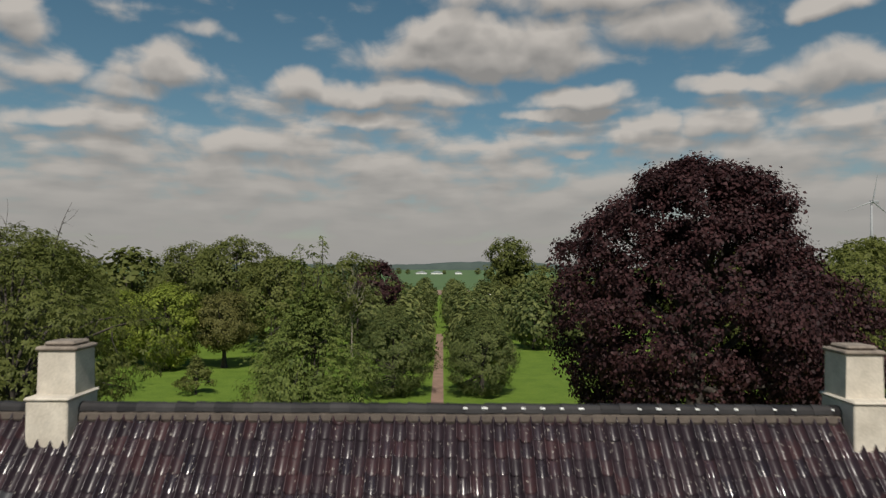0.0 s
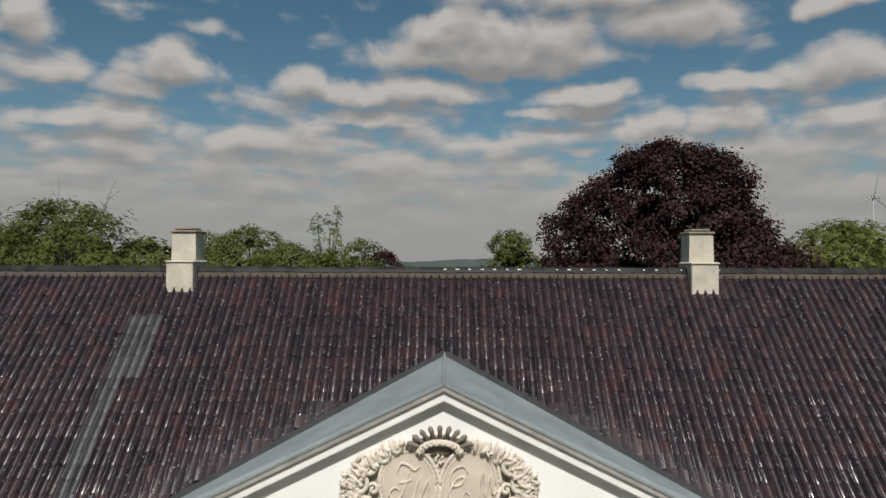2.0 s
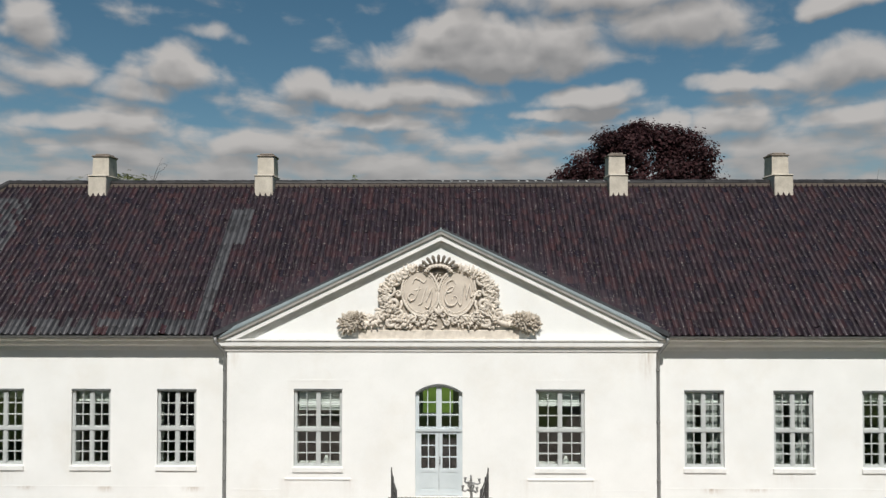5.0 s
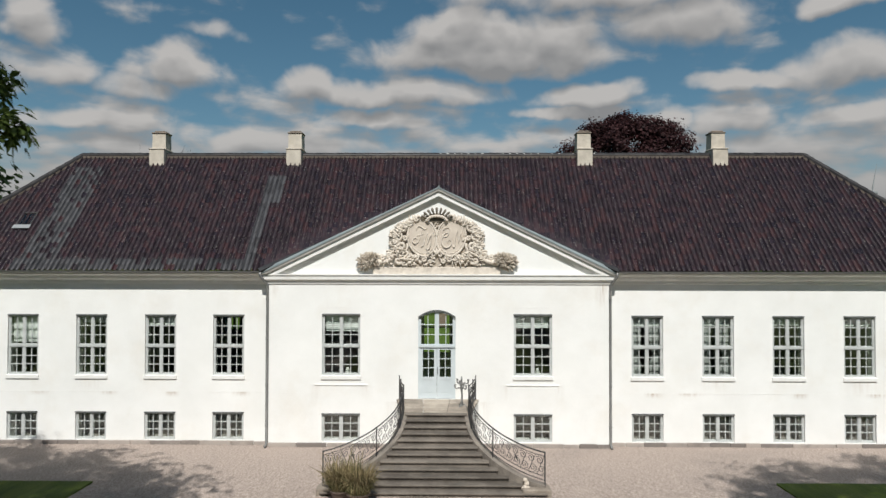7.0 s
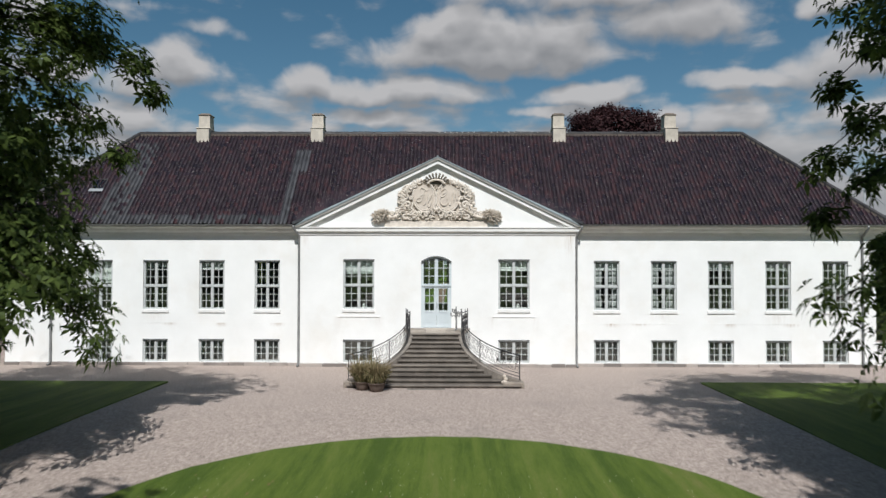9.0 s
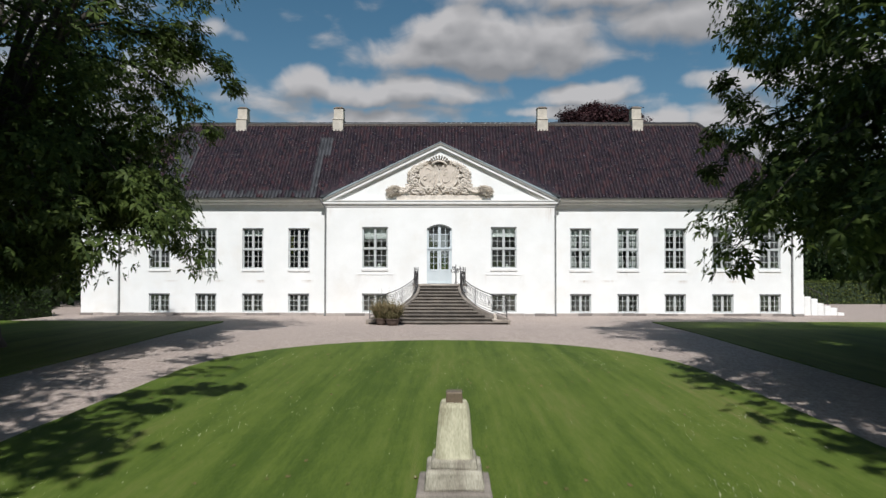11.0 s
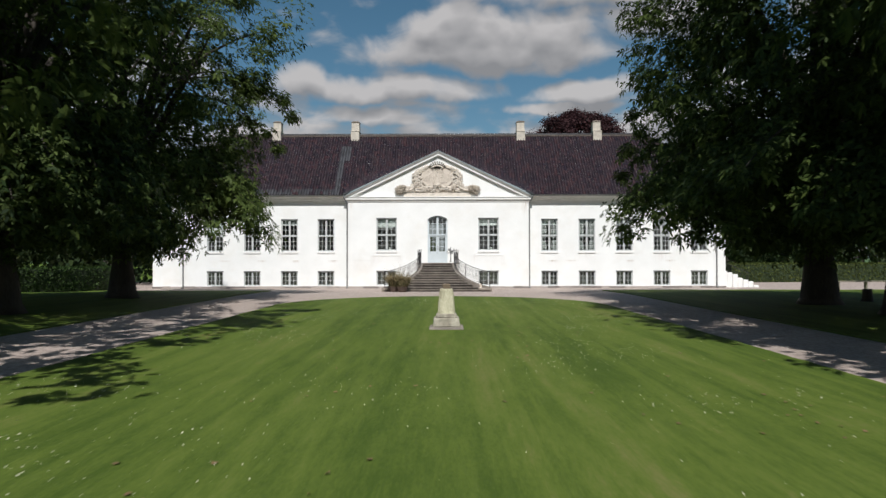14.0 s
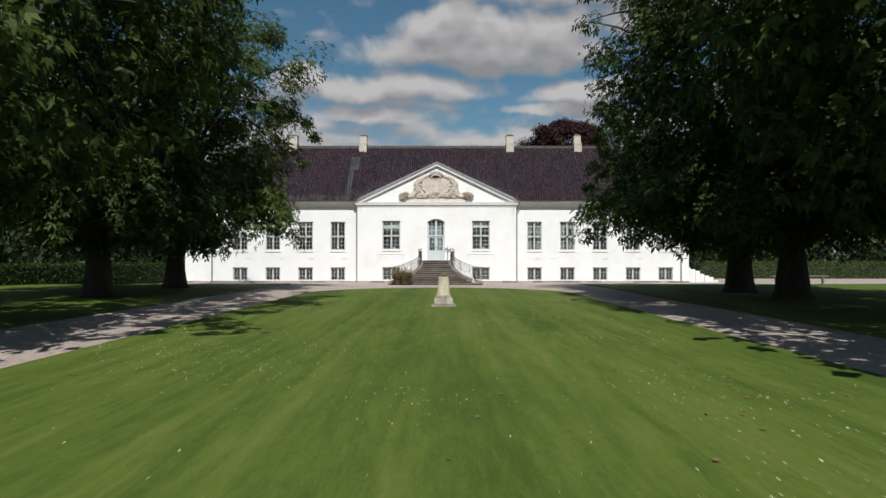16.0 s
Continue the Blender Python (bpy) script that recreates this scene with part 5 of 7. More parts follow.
# ---------------------------------------------------------------- trees
def leaf_cloud(rng, centres, radii, per, size, droop=0.3, leaflets=1, flat=0.75, lift=0.4, wild=0.45):
    """Leaves strewn in clumps. Each leaf is a small bent blade or a fan of leaflets. Returns verts and faces."""
    n = len(centres)
    idx = np.repeat(np.arange(n), per)
    k = len(idx)
    d = rng.normal(size=(k, 3))
    d /= np.linalg.norm(d, axis=1)[:, None]
    r = radii[idx] * rng.random(k) ** 0.45
    p = centres[idx] + d * r[:, None] * np.array([1, 1, flat])
    p[:, 2] -= droop * np.abs(rng.normal(size=k)) * 0.4
    # facing: outward from the clump and upward
    out = centres - np.array([0, 0, centres[:, 2].mean()])
    out /= np.linalg.norm(out, axis=1)[:, None] + 1e-6
    nrm = d * 0.45 + out[idx] * (1.1 - wild) + rng.normal(size=(k, 3)) * wild + np.array([0, 0, lift])
    nrm /= np.linalg.norm(nrm, axis=1)[:, None]
    t = rng.normal(size=(k, 3)) + d * 0.7 + np.array([0, 0, -droop])
    t -= nrm * np.sum(t * nrm, axis=1)[:, None]
    t /= np.linalg.norm(t, axis=1)[:, None] + 1e-9
    b = np.cross(nrm, t)
    s = size * (0.65 + 0.7 * rng.random(k))
    V, F = [], []
    base = 0
    for q in range(leaflets):
        a = 0.0 if leaflets == 1 else (q - (leaflets - 1) / 2) * ((2.2 if leaflets < 5 else 3.6) / max(1, leaflets - 1))
        dirv = t * math.cos(a) + b * math.sin(a)
        sid = -t * math.sin(a) + b * math.cos(a)
        L = s[:, None] * (1.0 if leaflets == 1 else (1.0 - 0.12 * abs(a)))
        w = 0.42 if leaflets == 1 else 0.2 if leaflets < 5 else 0.19
        tip = p + dirv * L - np.array([0, 0, 1.0]) * L * 0.22 * (1 if droop else 0)
        m1 = p + dirv * L * 0.55 + sid * L * w
        m2 = p + dirv * L * 0.55 - sid * L * w
        V.append(np.stack([p, m1, tip, m2], axis=1).reshape(-1, 3))
        F.append(np.arange(4 * k).reshape(-1, 4) + base)
        base += 4 * k
    return np.concatenate(V), np.concatenate(F)


def crown_points(rng, n, rx, ry, z0, z1, belly=0.35, shell=0.55, lumps=0.18, taper=1.0, full=1.0):
    """Clump centres: mostly near the outside of an uneven crown between z0 and z1, widest at the share belly of its height."""
    u = rng.random(n)
    a = rng.random(n) * 2 * math.pi
    h = np.where(u < belly, u / belly, (1 - u) / (1 - belly))
    prof = np.sqrt(np.clip(1 - (1 - h) ** 2, 0, 1)) * 0.9 + 0.1 * h
    prof = prof ** full
    if taper != 1.0:
        prof = np.where(u > belly, h ** taper, prof)
    w = np.array([1 + lumps * 2 * noise.noise(Vector((math.cos(x) * 1.6, math.sin(x) * 1.6, y * 3.1 + rx))) for x, y in zip(a, u)])
    rad = (1 - (1 - shell) * rng.random(n) ** 1.6) * prof * w
    return np.stack([np.cos(a) * rad * rx, np.sin(a) * rad * ry, z0 + (z1 - z0) * u], axis=1)


def limb(bm, a, b, r0, r1, rng, bend=0.06, n=6, sides=6):
    a, b = Vector(a), Vector(b)
    d = b - a
    off = Vector(rng.normal(size=3)) * d.length * bend
    pts, rad = [], []
    for i in range(n + 1):
        t = i / n
        p = a + d * t + off * math.sin(t * math.pi) + Vector((0, 0, d.length * 0.12 * math.sin(t * math.pi)))
        pts.append(p)
        rad.append(r0 + (r1 - r0) * t)
    tube(bm, pts, rad, sides=sides)
    return pts


def make_tree(name, label, seed, height, rx, ry, bottom, trunk_r, mat, clumps=260, per=60, clump_r=1.0, leaf=0.2, leaflets=1, belly=0.35, shell=0.55,
              lumps=0.18, limbs=14, bark=None, droop=0.3, taper=1.0, fork=0.28, flat=0.75, category="tree", lift=0.4, wild=0.28, wander=0.0, full=1.0, spikes=0, skirts=0, sprig=0.0, reach=()):
    rng = np.random.default_rng(seed)
    top = empty(name, label, category)
    cen = crown_points(rng, clumps, rx, ry, bottom, height - clump_r * 0.5, belly, shell, lumps, taper, full)
    rad = clump_r * (0.6 + 0.8 * rng.random(clumps))
    v, f = leaf_cloud(rng, cen, rad, per, leaf, droop, leaflets, flat, lift, wild)
    boughs = []
    if reach:                                                # long low boughs reaching out of the crown
        low, lowr = [], []
        for tip in reach:
            foot = Vector((tip[0] * 0.25, tip[1] * 0.25, min(tip[2] + 2.2, height * 0.6)))
            line = []
            for k in range(8):
                t = k / 7
                p = foot.lerp(Vector(tip), t) + Vector((0, 0, 0.9 * math.sin(t * math.pi)))
                line.append(tuple(p))
                if k > 2:
                    for _ in range(2):
                        low.append(tuple(np.array(p) + rng.normal(0, 0.5, 3) * (1.2 - t)))
                        lowr.append(0.7 - 0.3 * t)
            boughs.append(line)
        v2, f2 = leaf_cloud(rng, np.array(low), np.array(lowr), max(8, per // 2), leaf, droop, leaflets, flat, lift, wild)
        f = np.concatenate([f, f2 + len(v)])
        v = np.concatenate([v, v2])
    if skirts:                                               # boughs hanging out and down round the foot of the crown
        low, lowr = [], []
        for q in range(skirts):
            a = 2 * math.pi * (q + rng.random()) / skirts
            reach, z_a, z_b = 0.94 + 0.13 * rng.random(), bottom + 2.5 + 2.5 * rng.random(), bottom + 0.2 + 1.8 * rng.random()
            line = []
            for k in range(8):
                t = k / 7
                r = 0.45 + (reach - 0.45) * t
                line.append((rx * r * math.cos(a + 0.1 * t), ry * r * math.sin(a + 0.1 * t), z_a + (z_b - z_a) * t ** 1.7))
                if k > 1:
                    low.append(line[-1])
                    lowr.append(1.0 - 0.3 * t)
            boughs.append(line)
        v2, f2 = leaf_cloud(rng, np.array(low), np.array(lowr), max(8, per * 2 // 3), leaf, droop, leaflets, flat, lift, wild)
        f = np.concatenate([f, f2 + len(v)])
        v = np.concatenate([v, v2])
    if sprig:                                                # thin leafy shoots rising above the crown
        low = []
        for q in range(5):
            a, up = 2 * math.pi * q / 5 + rng.random(), height + sprig * (1.0 if q == 0 else 0.15 + 0.65 * rng.random())
            foot = (0.06 * rx * math.cos(a), 0.06 * ry * math.sin(a), height * 0.7)
            tip = (0.14 * rx * math.cos(a), 0.14 * ry * math.sin(a), up)
            line = [tuple(foot[i] + (tip[i] - foot[i]) * k / 7 + (0.1 * rng.normal() if i < 2 else 0) for i in range(3)) for k in range(8)]
            boughs.append(line)
            low += [tuple(c + 0.22 * rng.normal() for c in p) for p in line[3:] for _ in range(2)] + [tip]
        v2, f2 = leaf_cloud(rng, np.array(low), np.full(len(low), 0.26), 7, leaf, droop, leaflets, flat, lift, wild)
        f = np.concatenate([f, f2 + len(v)])
        v = np.concatenate([v, v2])
    crown = raw("crown", v, f, mat, top)
    bm = bmesh.new()
    z_fork = max(bottom * 0.8, height * fork)
    pts, rr = [], []
    for i in range(9):
        t = i / 8
        z = -0.1 + t * height * 0.82
        flare = 1 + 0.75 * math.exp(-max(z, 0) / (trunk_r * 1.1))
        pts.append((wander * math.sin(t * 2.3 + seed), wander * math.cos(t * 1.9 + seed) - wander * math.cos(seed), z))
        rr.append(trunk_r * flare * (1 - 0.86 * t))
    pts.insert(1, (0, 0, 0.25))
    rr.insert(1, trunk_r * 1.35)
    tube(bm, pts, rr, sides=14)
    trunk = part("trunk", bm, bark or BARK, top, smooth=True)
    bm = bmesh.new()
    order = rng.permutation(clumps)[:limbs]
    for q in order:
        z = z_fork * (0.8 + 0.2 * rng.random()) + (cen[q][2] - z_fork) * 0.25
        z = min(max(z, z_fork * 0.7), height * 0.75)
        t = z / (height * 0.82)
        r = trunk_r * (1 - 0.86 * t) * 0.55
        axis = (wander * math.sin(t * 2.3 + seed), wander * math.cos(t * 1.9 + seed) - wander * math.cos(seed), z)
        path = limb(bm, axis, cen[q], r, 0.02, rng)
        for w in range(2):
            near = int(np.argmin(np.linalg.norm(cen - np.array(path[3 + w]) - rng.normal(size=3) * 1.2, axis=1)))
            limb(bm, path[3 + w], cen[near], r * 0.4, 0.012, rng, n=4, sides=5)
    for line in boughs:
        tube(bm, line, [0.07 - 0.0085 * k for k in range(8)], sides=5)
    for q in range(spikes):                                  # dead twigs standing out of the crown
        a = rng.random() * 6.28
        path = limb(bm, (rx * 0.3 * math.cos(a), ry * 0.3 * math.sin(a), height * 0.8), (rx * 0.42 * math.cos(a), ry * 0.42 * math.sin(a), height * (1.0 + 0.1 * rng.random())), 0.03, 0.008, rng)
        for w in (3, 4, 5):
            limb(bm, path[w], path[w] + Vector(rng.normal(size=3)) * 0.5 + Vector((0, 0, 0.6)), 0.012, 0.005, rng, n=3, sides=4)
    part("branchwork", bm, bark or BARK, top, smooth=True)
    return top


def stand(tree, x, y, z=0.0, turn=0.0, scale=1.0, squash=1.0):
    tree.matrix_basis = pose(x, y, z, 0, 0, turn) @ Matrix.Diagonal((scale, scale, scale * squash, 1))
    return tree


def again(tree, x, y, z=0.0, turn=0.0, scale=1.0, squash=1.0):
    ob = copy_thing(tree, Matrix.Identity(4))
    return stand(ob, x, y, z, turn, scale, squash)


# old chestnuts lining the drive before the house
BOUGHS = {3: ((7.5, 2.4, 8.8), (6.9, 2.0, 7.2), (6.6, 3.0, 9.8), (5.5, 2.7, 4.6), (4.9, 3.6, 3.4)),
          5: ((-5.9, 5.6, 5.5), (-5.6, 6.2, 6.8), (-5.2, 6.4, 8.5), (-5.2, 4.6, 4.8))}
OLD = "old horse chestnut with dense drooping dark green crown on the lawn"
for seed, x, y, h, rx, r, per in ((3, -14.35, -16.6, 16.8, 6.6, 0.46, 62), (4, -14.1, -25.6, 20.5, 5.0, 0.46, 62), (5, 14.4, -22.6, 20.5, 7.15, 0.5, 62), (6, 14.35, -27.6, 19.5, 6.5, 0.5, 62),
                                  # seed 17: crown widened beyond view so that its shade reaches the lawn
                                  (17, -15.4, -38.5, 19.5, 12.3, 0.5, 40), (8, 15.2, -37.8, 19.5, 9.4, 0.5, 40),
                                  # seeds 9 and 10: unseen trees, added only to shade drive and crowns
                                  (9, -15.4, -48.0, 14.5, 8.0, 0.5, 30), (10, 15.2, -48.0, 13.0, 8.8, 0.5, 30)):
    stand(make_tree("chestnut_tree", OLD, seed, h, rx, rx * (0.76 if seed == 3 else 1.08 if seed == 5 else 0.95), 2.3, r, LEAF, clumps=410 if x > 14.3 and y > -30 else 470 if per == 40 else 370, per=per, clump_r=1.05,
                    leaf=0.25 if per > 40 else 0.33 if per > 30 else 0.5, leaflets=3 if per > 40 else 4 if per > 30 else 1, lift=0.8, wild=0.42, belly=0.52 if rx < 7.5 else 0.58, shell=0.5, lumps=0.24, limbs=26 if rx < 7.5 else 12, droop=0.25, fork=0.16,
                    full=0.62 if rx < 7.5 else 1.0, skirts=30 if rx < 7.5 else 0, reach=BOUGHS.get(seed, ())), x, y, 0.18)

# copper beech behind the house
stand(make_tree("copper_beech", "huge copper beech with dark purple foliage down to the grass", 21, 21.8, 10.3, 10.3, 0.6, 0.9, LEAF_COPPER, clumps=1350, per=100,
                clump_r=1.0, leaf=0.24, belly=0.34, shell=0.6, lumps=0.27, limbs=26, droop=0.15, wild=0.5), 17.9, 43.0, -0.3)
stand(make_tree("copper_beech", "smaller copper beech with dark purple foliage beside the great one", 22, 14.2, 4.6, 4.6, 0.6, 0.4, LEAF_COPPER, clumps=330, per=50,
                clump_r=0.9, leaf=0.23, belly=0.4, shell=0.6, lumps=0.3, limbs=16, droop=0.15, wild=0.5), 26.6, 46.5, -0.3)

# park trees behind the house
park = make_tree("park_tree", "broad olive-green park tree behind the house", 31, 15.6, 7.2, 7.2, 1.0, 0.4, LEAF_MID, clumps=420, per=30, clump_r=0.95, leaf=0.265, leaflets=3, belly=0.45, shell=0.55, lumps=0.34, limbs=22, spikes=3)
stand(park, -27.0, 36.0, -0.3, 0, 1.06)
again(park, -35, 43, -0.3, 80, 0.95)
park_far = make_tree("park_tree", "broad green park tree farther off", 32, 15.6, 7.4, 7.4, 1.0, 0.4, LEAF_MID, clumps=260, per=15, clump_r=1.2, leaf=0.46, leaflets=3, belly=0.45, shell=0.55, lumps=0.34, limbs=12)
stand(park_far, -42, 62, -0.3, 140, 1.0)
again(park_far, 44, 66, -0.3, 40, 1.1)
again(park_far, -50, 78, -0.3, 200, 1.1)
again(park_far, 54, 78, -0.3, 250, 1.15)
again(park_far, 38, 78, -0.3, 10, 0.95)
again(park_far, -56, 96, -0.3, 300, 0.9)
tall = make_tree("park_tree", "tall rounded green tree in the park", 33, 19.2, 8.2, 8.2, 2.0, 0.5, LEAF_MID, clumps=330, per=44, clump_r=1.25, leaf=0.42, belly=0.5, shell=0.6, lumps=0.32, limbs=14)
stand(tall, -37, 116, -0.3)
again(tall, -27, 104, -0.3, 130, 0.82)
again(tall, -47, 122, -0.3, 70, 0.95)
again(tall, 46, 120, -0.3, 15, 0.8)
tall_far = make_tree("far_tree", "green tree far off in the park", 34, 19.2, 8.2, 8.2, 1.5, 0.5, LEAF_MID, clumps=110, per=13, clump_r=2.1, leaf=1.3, belly=0.5, shell=0.6, lumps=0.32, limbs=6)
stand(tall_far, -62, 130, -0.3, 190, 0.9)
again(tall_far, -75, 128, -0.3, 15, 0.9)
again(tall_far, 62, 140, -0.3, 100, 0.95)
again(tall_far, 78, 120, -0.3, 222, 1.0)
light = make_tree("park_tree", "light green spreading tree on the lawn", 35, 11.5, 4.6, 4.6, 0.8, 0.3, LEAF_LIGHT, clumps=300, per=50, clump_r=0.85, leaf=0.27, belly=0.4, shell=0.6, lumps=0.3, limbs=14)
stand(light, -36.4, 84, -0.3)
again(light, -44.0, 88, -0.3, 90, 0.9)
brown = make_tree("park_tree", "spreading tree with brownish leaves on the lawn", 36, 10.4, 4.3, 4.3, 2.6, 0.32, LEAF_BROWN, clumps=260, per=56, clump_r=0.85, leaf=0.23, belly=0.4, shell=0.6, lumps=0.3, limbs=14)
stand(brown, -29.6, 86, -0.3, 200, 1.0)
slim = make_tree("slender_tree", "loose feathery tree with a thin upright twiggy top", 37, 12.9, 4.9, 4.9, 0.2, 0.2, LEAF_WILLOW, clumps=380, per=30, clump_r=0.8, leaf=0.22, leaflets=3, belly=0.3, shell=0.35, lumps=0.4, limbs=40, taper=0.65, wander=0.3, droop=0.6, sprig=2.6)
stand(slim, -7.6, 31.0, -0.3)
again(slim, -11.5, 40.0, -0.3, 120, 0.72)
sapling = make_tree("young_tree", "small young tree standing alone on the lawn", 39, 4.2, 2.0, 2.0, 0.7, 0.08, LEAF_MID, clumps=60, per=46, clump_r=0.42, leaf=0.2, belly=0.3, shell=0.4, limbs=12, taper=1.2, lumps=0.4)
stand(sapling, -26.6, 67, -0.3)
bare = make_tree("sparse_tree", "half-dead pale tree with a thin crown", 41, 16.0, 4.2, 4.2, 7.0, 0.14, LEAF_MID, clumps=70, per=30, clump_r=0.8, leaf=0.36, belly=0.6, shell=0.4, lumps=0.4, limbs=26, bark=DEADWOOD)
stand(bare, -13.8, 96, -0.3)
purple = make_tree("copper_tree", "small dark purple tree behind the limes", 43, 15.0, 5.2, 5.2, 1.5, 0.35, LEAF_COPPER, clumps=200, per=36, clump_r=1.1, leaf=0.5, belly=0.5, shell=0.65, lumps=0.3)
stand(purple, -15.0, 150, -0.3)
poplar = make_tree("far_tree", "tall ivy-clad tree with an open umbrella crown", 45, 23.0, 5.6, 5.6, 12.0, 0.6, LEAF_MID, clumps=110, per=22, clump_r=1.2, leaf=0.6, belly=0.75, shell=0.5, lumps=0.4, limbs=20)
stand(poplar, 18.8, 205, -0.3)
again(poplar, 22.8, 212, -0.3, 120, 0.96)
ivy = make_tree("ivy_tree", "ivy-covered tree trunk with leaning green foliage", 46, 15.0, 2.4, 2.4, 1.0, 0.5, LEAF_MID, clumps=110, per=30, clump_r=1.0, leaf=0.6, belly=0.5, shell=0.5, lumps=0.4, limbs=6)
stand(ivy, 18.4, 203, -0.3)
again(ivy, 23.2, 210, -0.3, 90, 1.05)

# the lime avenue
lime = make_tree("lime_tree", "clipped round-headed lime tree in the avenue", 51, 9.4, 4.2, 4.2, 0.2, 0.25, LEAF_LIME, clumps=420, per=34, clump_r=0.6, leaf=0.185, leaflets=3, belly=0.36, shell=0.72, lumps=0.16, limbs=10, taper=0.52)
lime_far = make_tree("lime_tree", "clipped round-headed lime tree in the avenue", 52, 9.0, 3.9, 3.9, 0.5, 0.25, LEAF_LIME, clumps=95, per=14, clump_r=1.1, leaf=0.64, belly=0.36, shell=0.72, lumps=0.16, limbs=4, taper=0.52)
rng = np.random.default_rng(8)
used = set()
for k in range(15):
    y = 68 + 13.0 * k
    for s in (-1, 1):
        x = -0.05 - 0.0066 * y + s * (4.8 if k < 1 else 5.0) + 0.15 * rng.normal()
        args = (x, y + rng.normal() * 0.8, -0.3, rng.random() * 360, 0.96 + 0.1 * rng.random())
        which = lime if k < 1 else lime_far
        tagged(which, group="lime avenue")
        again(which, *args) if which in used else stand(which, *args)
        used.add(which)
# second rows of limes outside it
for k in range(8):
    y = 108 + 15.0 * k
    for s, x in ((-1, -14.0), (1, 14.5)):
        again(lime_far, x + 1.5 * rng.normal(), y, -0.3, rng.random() * 360, 0.95 + 0.15 * rng.random())
        again(lime_far, x + s * 10 + 1.5 * rng.normal(), y + 5, -0.3, rng.random() * 360, 0.95 + 0.2 * rng.random())

# dark woodland closing the sides
wood = make_tree("woodland_tree", "dark green woodland tree behind the hedge", 61, 15.0, 6.0, 6.0, 0.3, 0.35, LEAF_DARK, clumps=200, per=18, clump_r=1.35, leaf=0.54, belly=0.35, shell=0.6, lumps=0.3)
spots = [(-27, 8), (-33, 2), (-39, -4), (-46, -10), (-31, 16), (-40, 10), (-52, -2), (29, 20), (34, 18), (41, 19), (47, 18), (54, 17), (38, 25), (31, 27), (62, 16), (25, 25)]
for k, (x, y) in enumerate(spots):
    args = (x, y, -0.3, k * 77, (0.85 if x < 0 else 0.55) + 0.2 * rng.random())
    stand(wood, *args) if k == 0 else again(wood, *args)
# far tree belts
for k in range(46):
    a = -1.0 + 2.0 * k / 45
    d = 190 + 130 * rng.random()
    x, y = math.sin(a * 0.75) * d, math.cos(a * 0.75) * d
    if abs(x) < 24:
        continue
    again(tall_far, x, y, -0.3, rng.random() * 360, 0.65 + 0.25 * rng.random())
for x, y, q in ((-60, 930, 0.5), (-48, 935, 0.4), (48, 940, 0.5), (60, 930, 0.4), (2, 945, 0.35), (80, 930, 0.5), (-90, 900, 0.5)):
    again(tall_far, x, y, -0.3, x * 7, q)

# ---------------------------------------------------------------- the flight of steps before the door
GROUND_Z, RISER, STEPS = -0.15, 0.1475, 12
STEP_Y = [-5.78 + 0.271 * k for k in range(STEPS)]
STEP_HALF = [3.3, 2.62, 2.22, 1.92, 1.66, 1.47, 1.34, 1.2, 1.1, 1.04, 1.02, 1.02]
LANDING_Z = GROUND_Z + RISER * STEPS
SX = -0.03
stairs = empty("outdoor_staircase", "worn grey stone staircase flaring out towards the gravel", "staircase")
rng = np.random.default_rng(17)
for k in range(STEPS):
    y0 = STEP_Y[k]
    y1 = STEP_Y[k + 1] + 0.05 if k < STEPS - 1 else -2.55
    z = GROUND_Z + RISER * (k + 1)
    h = STEP_HALF[k]
    bm = bmesh.new()
    box(bm, SX - h + 0.02, SX + h - 0.02, y0 + 0.06, y1, GROUND_Z - 0.12, z - 0.05)
    box(bm, SX - h - 0.01, SX + h + 0.01, y0, y1, z - 0.055, z, bevel=0.014)
    for v in bm.verts:
        v.co.z += 0.006 * noise.noise(Vector((v.co.x * 2, k, 0)))
    part("step", bm, STONE, stairs)
    if k == 0:
        bm = bmesh.new()
        box(bm, SX - 1.0, SX + 0.45, y0 - 0.32, y0 + 0.02, GROUND_Z - 0.1, GROUND_Z + 0.035, bevel=0.012)
        part("doormat_stone", bm, STONE, stairs)
# landing of pale flags
bm = bmesh.new()
for v in box(bm, -1.5, 1.5, -2.62, RIS_Y - 0.03, GROUND_Z - 0.12, LANDING_Z - 0.07):
    v.co.x = SX + v.co.x * (0.78 if v.co.y < -2 else 1.0)
part("landing_base", bm, PLASTER, stairs)
xs = [-1.18, -0.42, 0.36, 1.18]
ys = [-2.56, -1.85, -1.05, RIS_Y - 0.015]
for i in range(3):
    for j in range(3):
        bm = bmesh.new()
        for v in box(bm, xs[i] + 0.004, xs[i + 1] - 0.004, ys[j] + 0.004, ys[j + 1] - 0.004, LANDING_Z - 0.07, LANDING_Z + 0.006 * rng.random()):
            v.co.x = SX + v.co.x * (1.29 + 0.29 * (v.co.y - RIS_Y) / 2.3)
        part("flagstone", bm, STONE_LIGHT, stairs)

RAIL = [(1.40, -0.42, LANDING_Z), (1.27, -1.4, LANDING_Z), (1.11, -2.35, LANDING_Z - 0.02), (1.09, -2.85, 1.50), (1.16, -3.35, 1.26), (1.32, -3.8, 1.02), (1.58, -4.2, 0.80),
        (1.94, -4.62, 0.58), (2.36, -5.0, 0.40), (2.82, -5.28, 0.25), (3.28, -5.45, 0.14)]


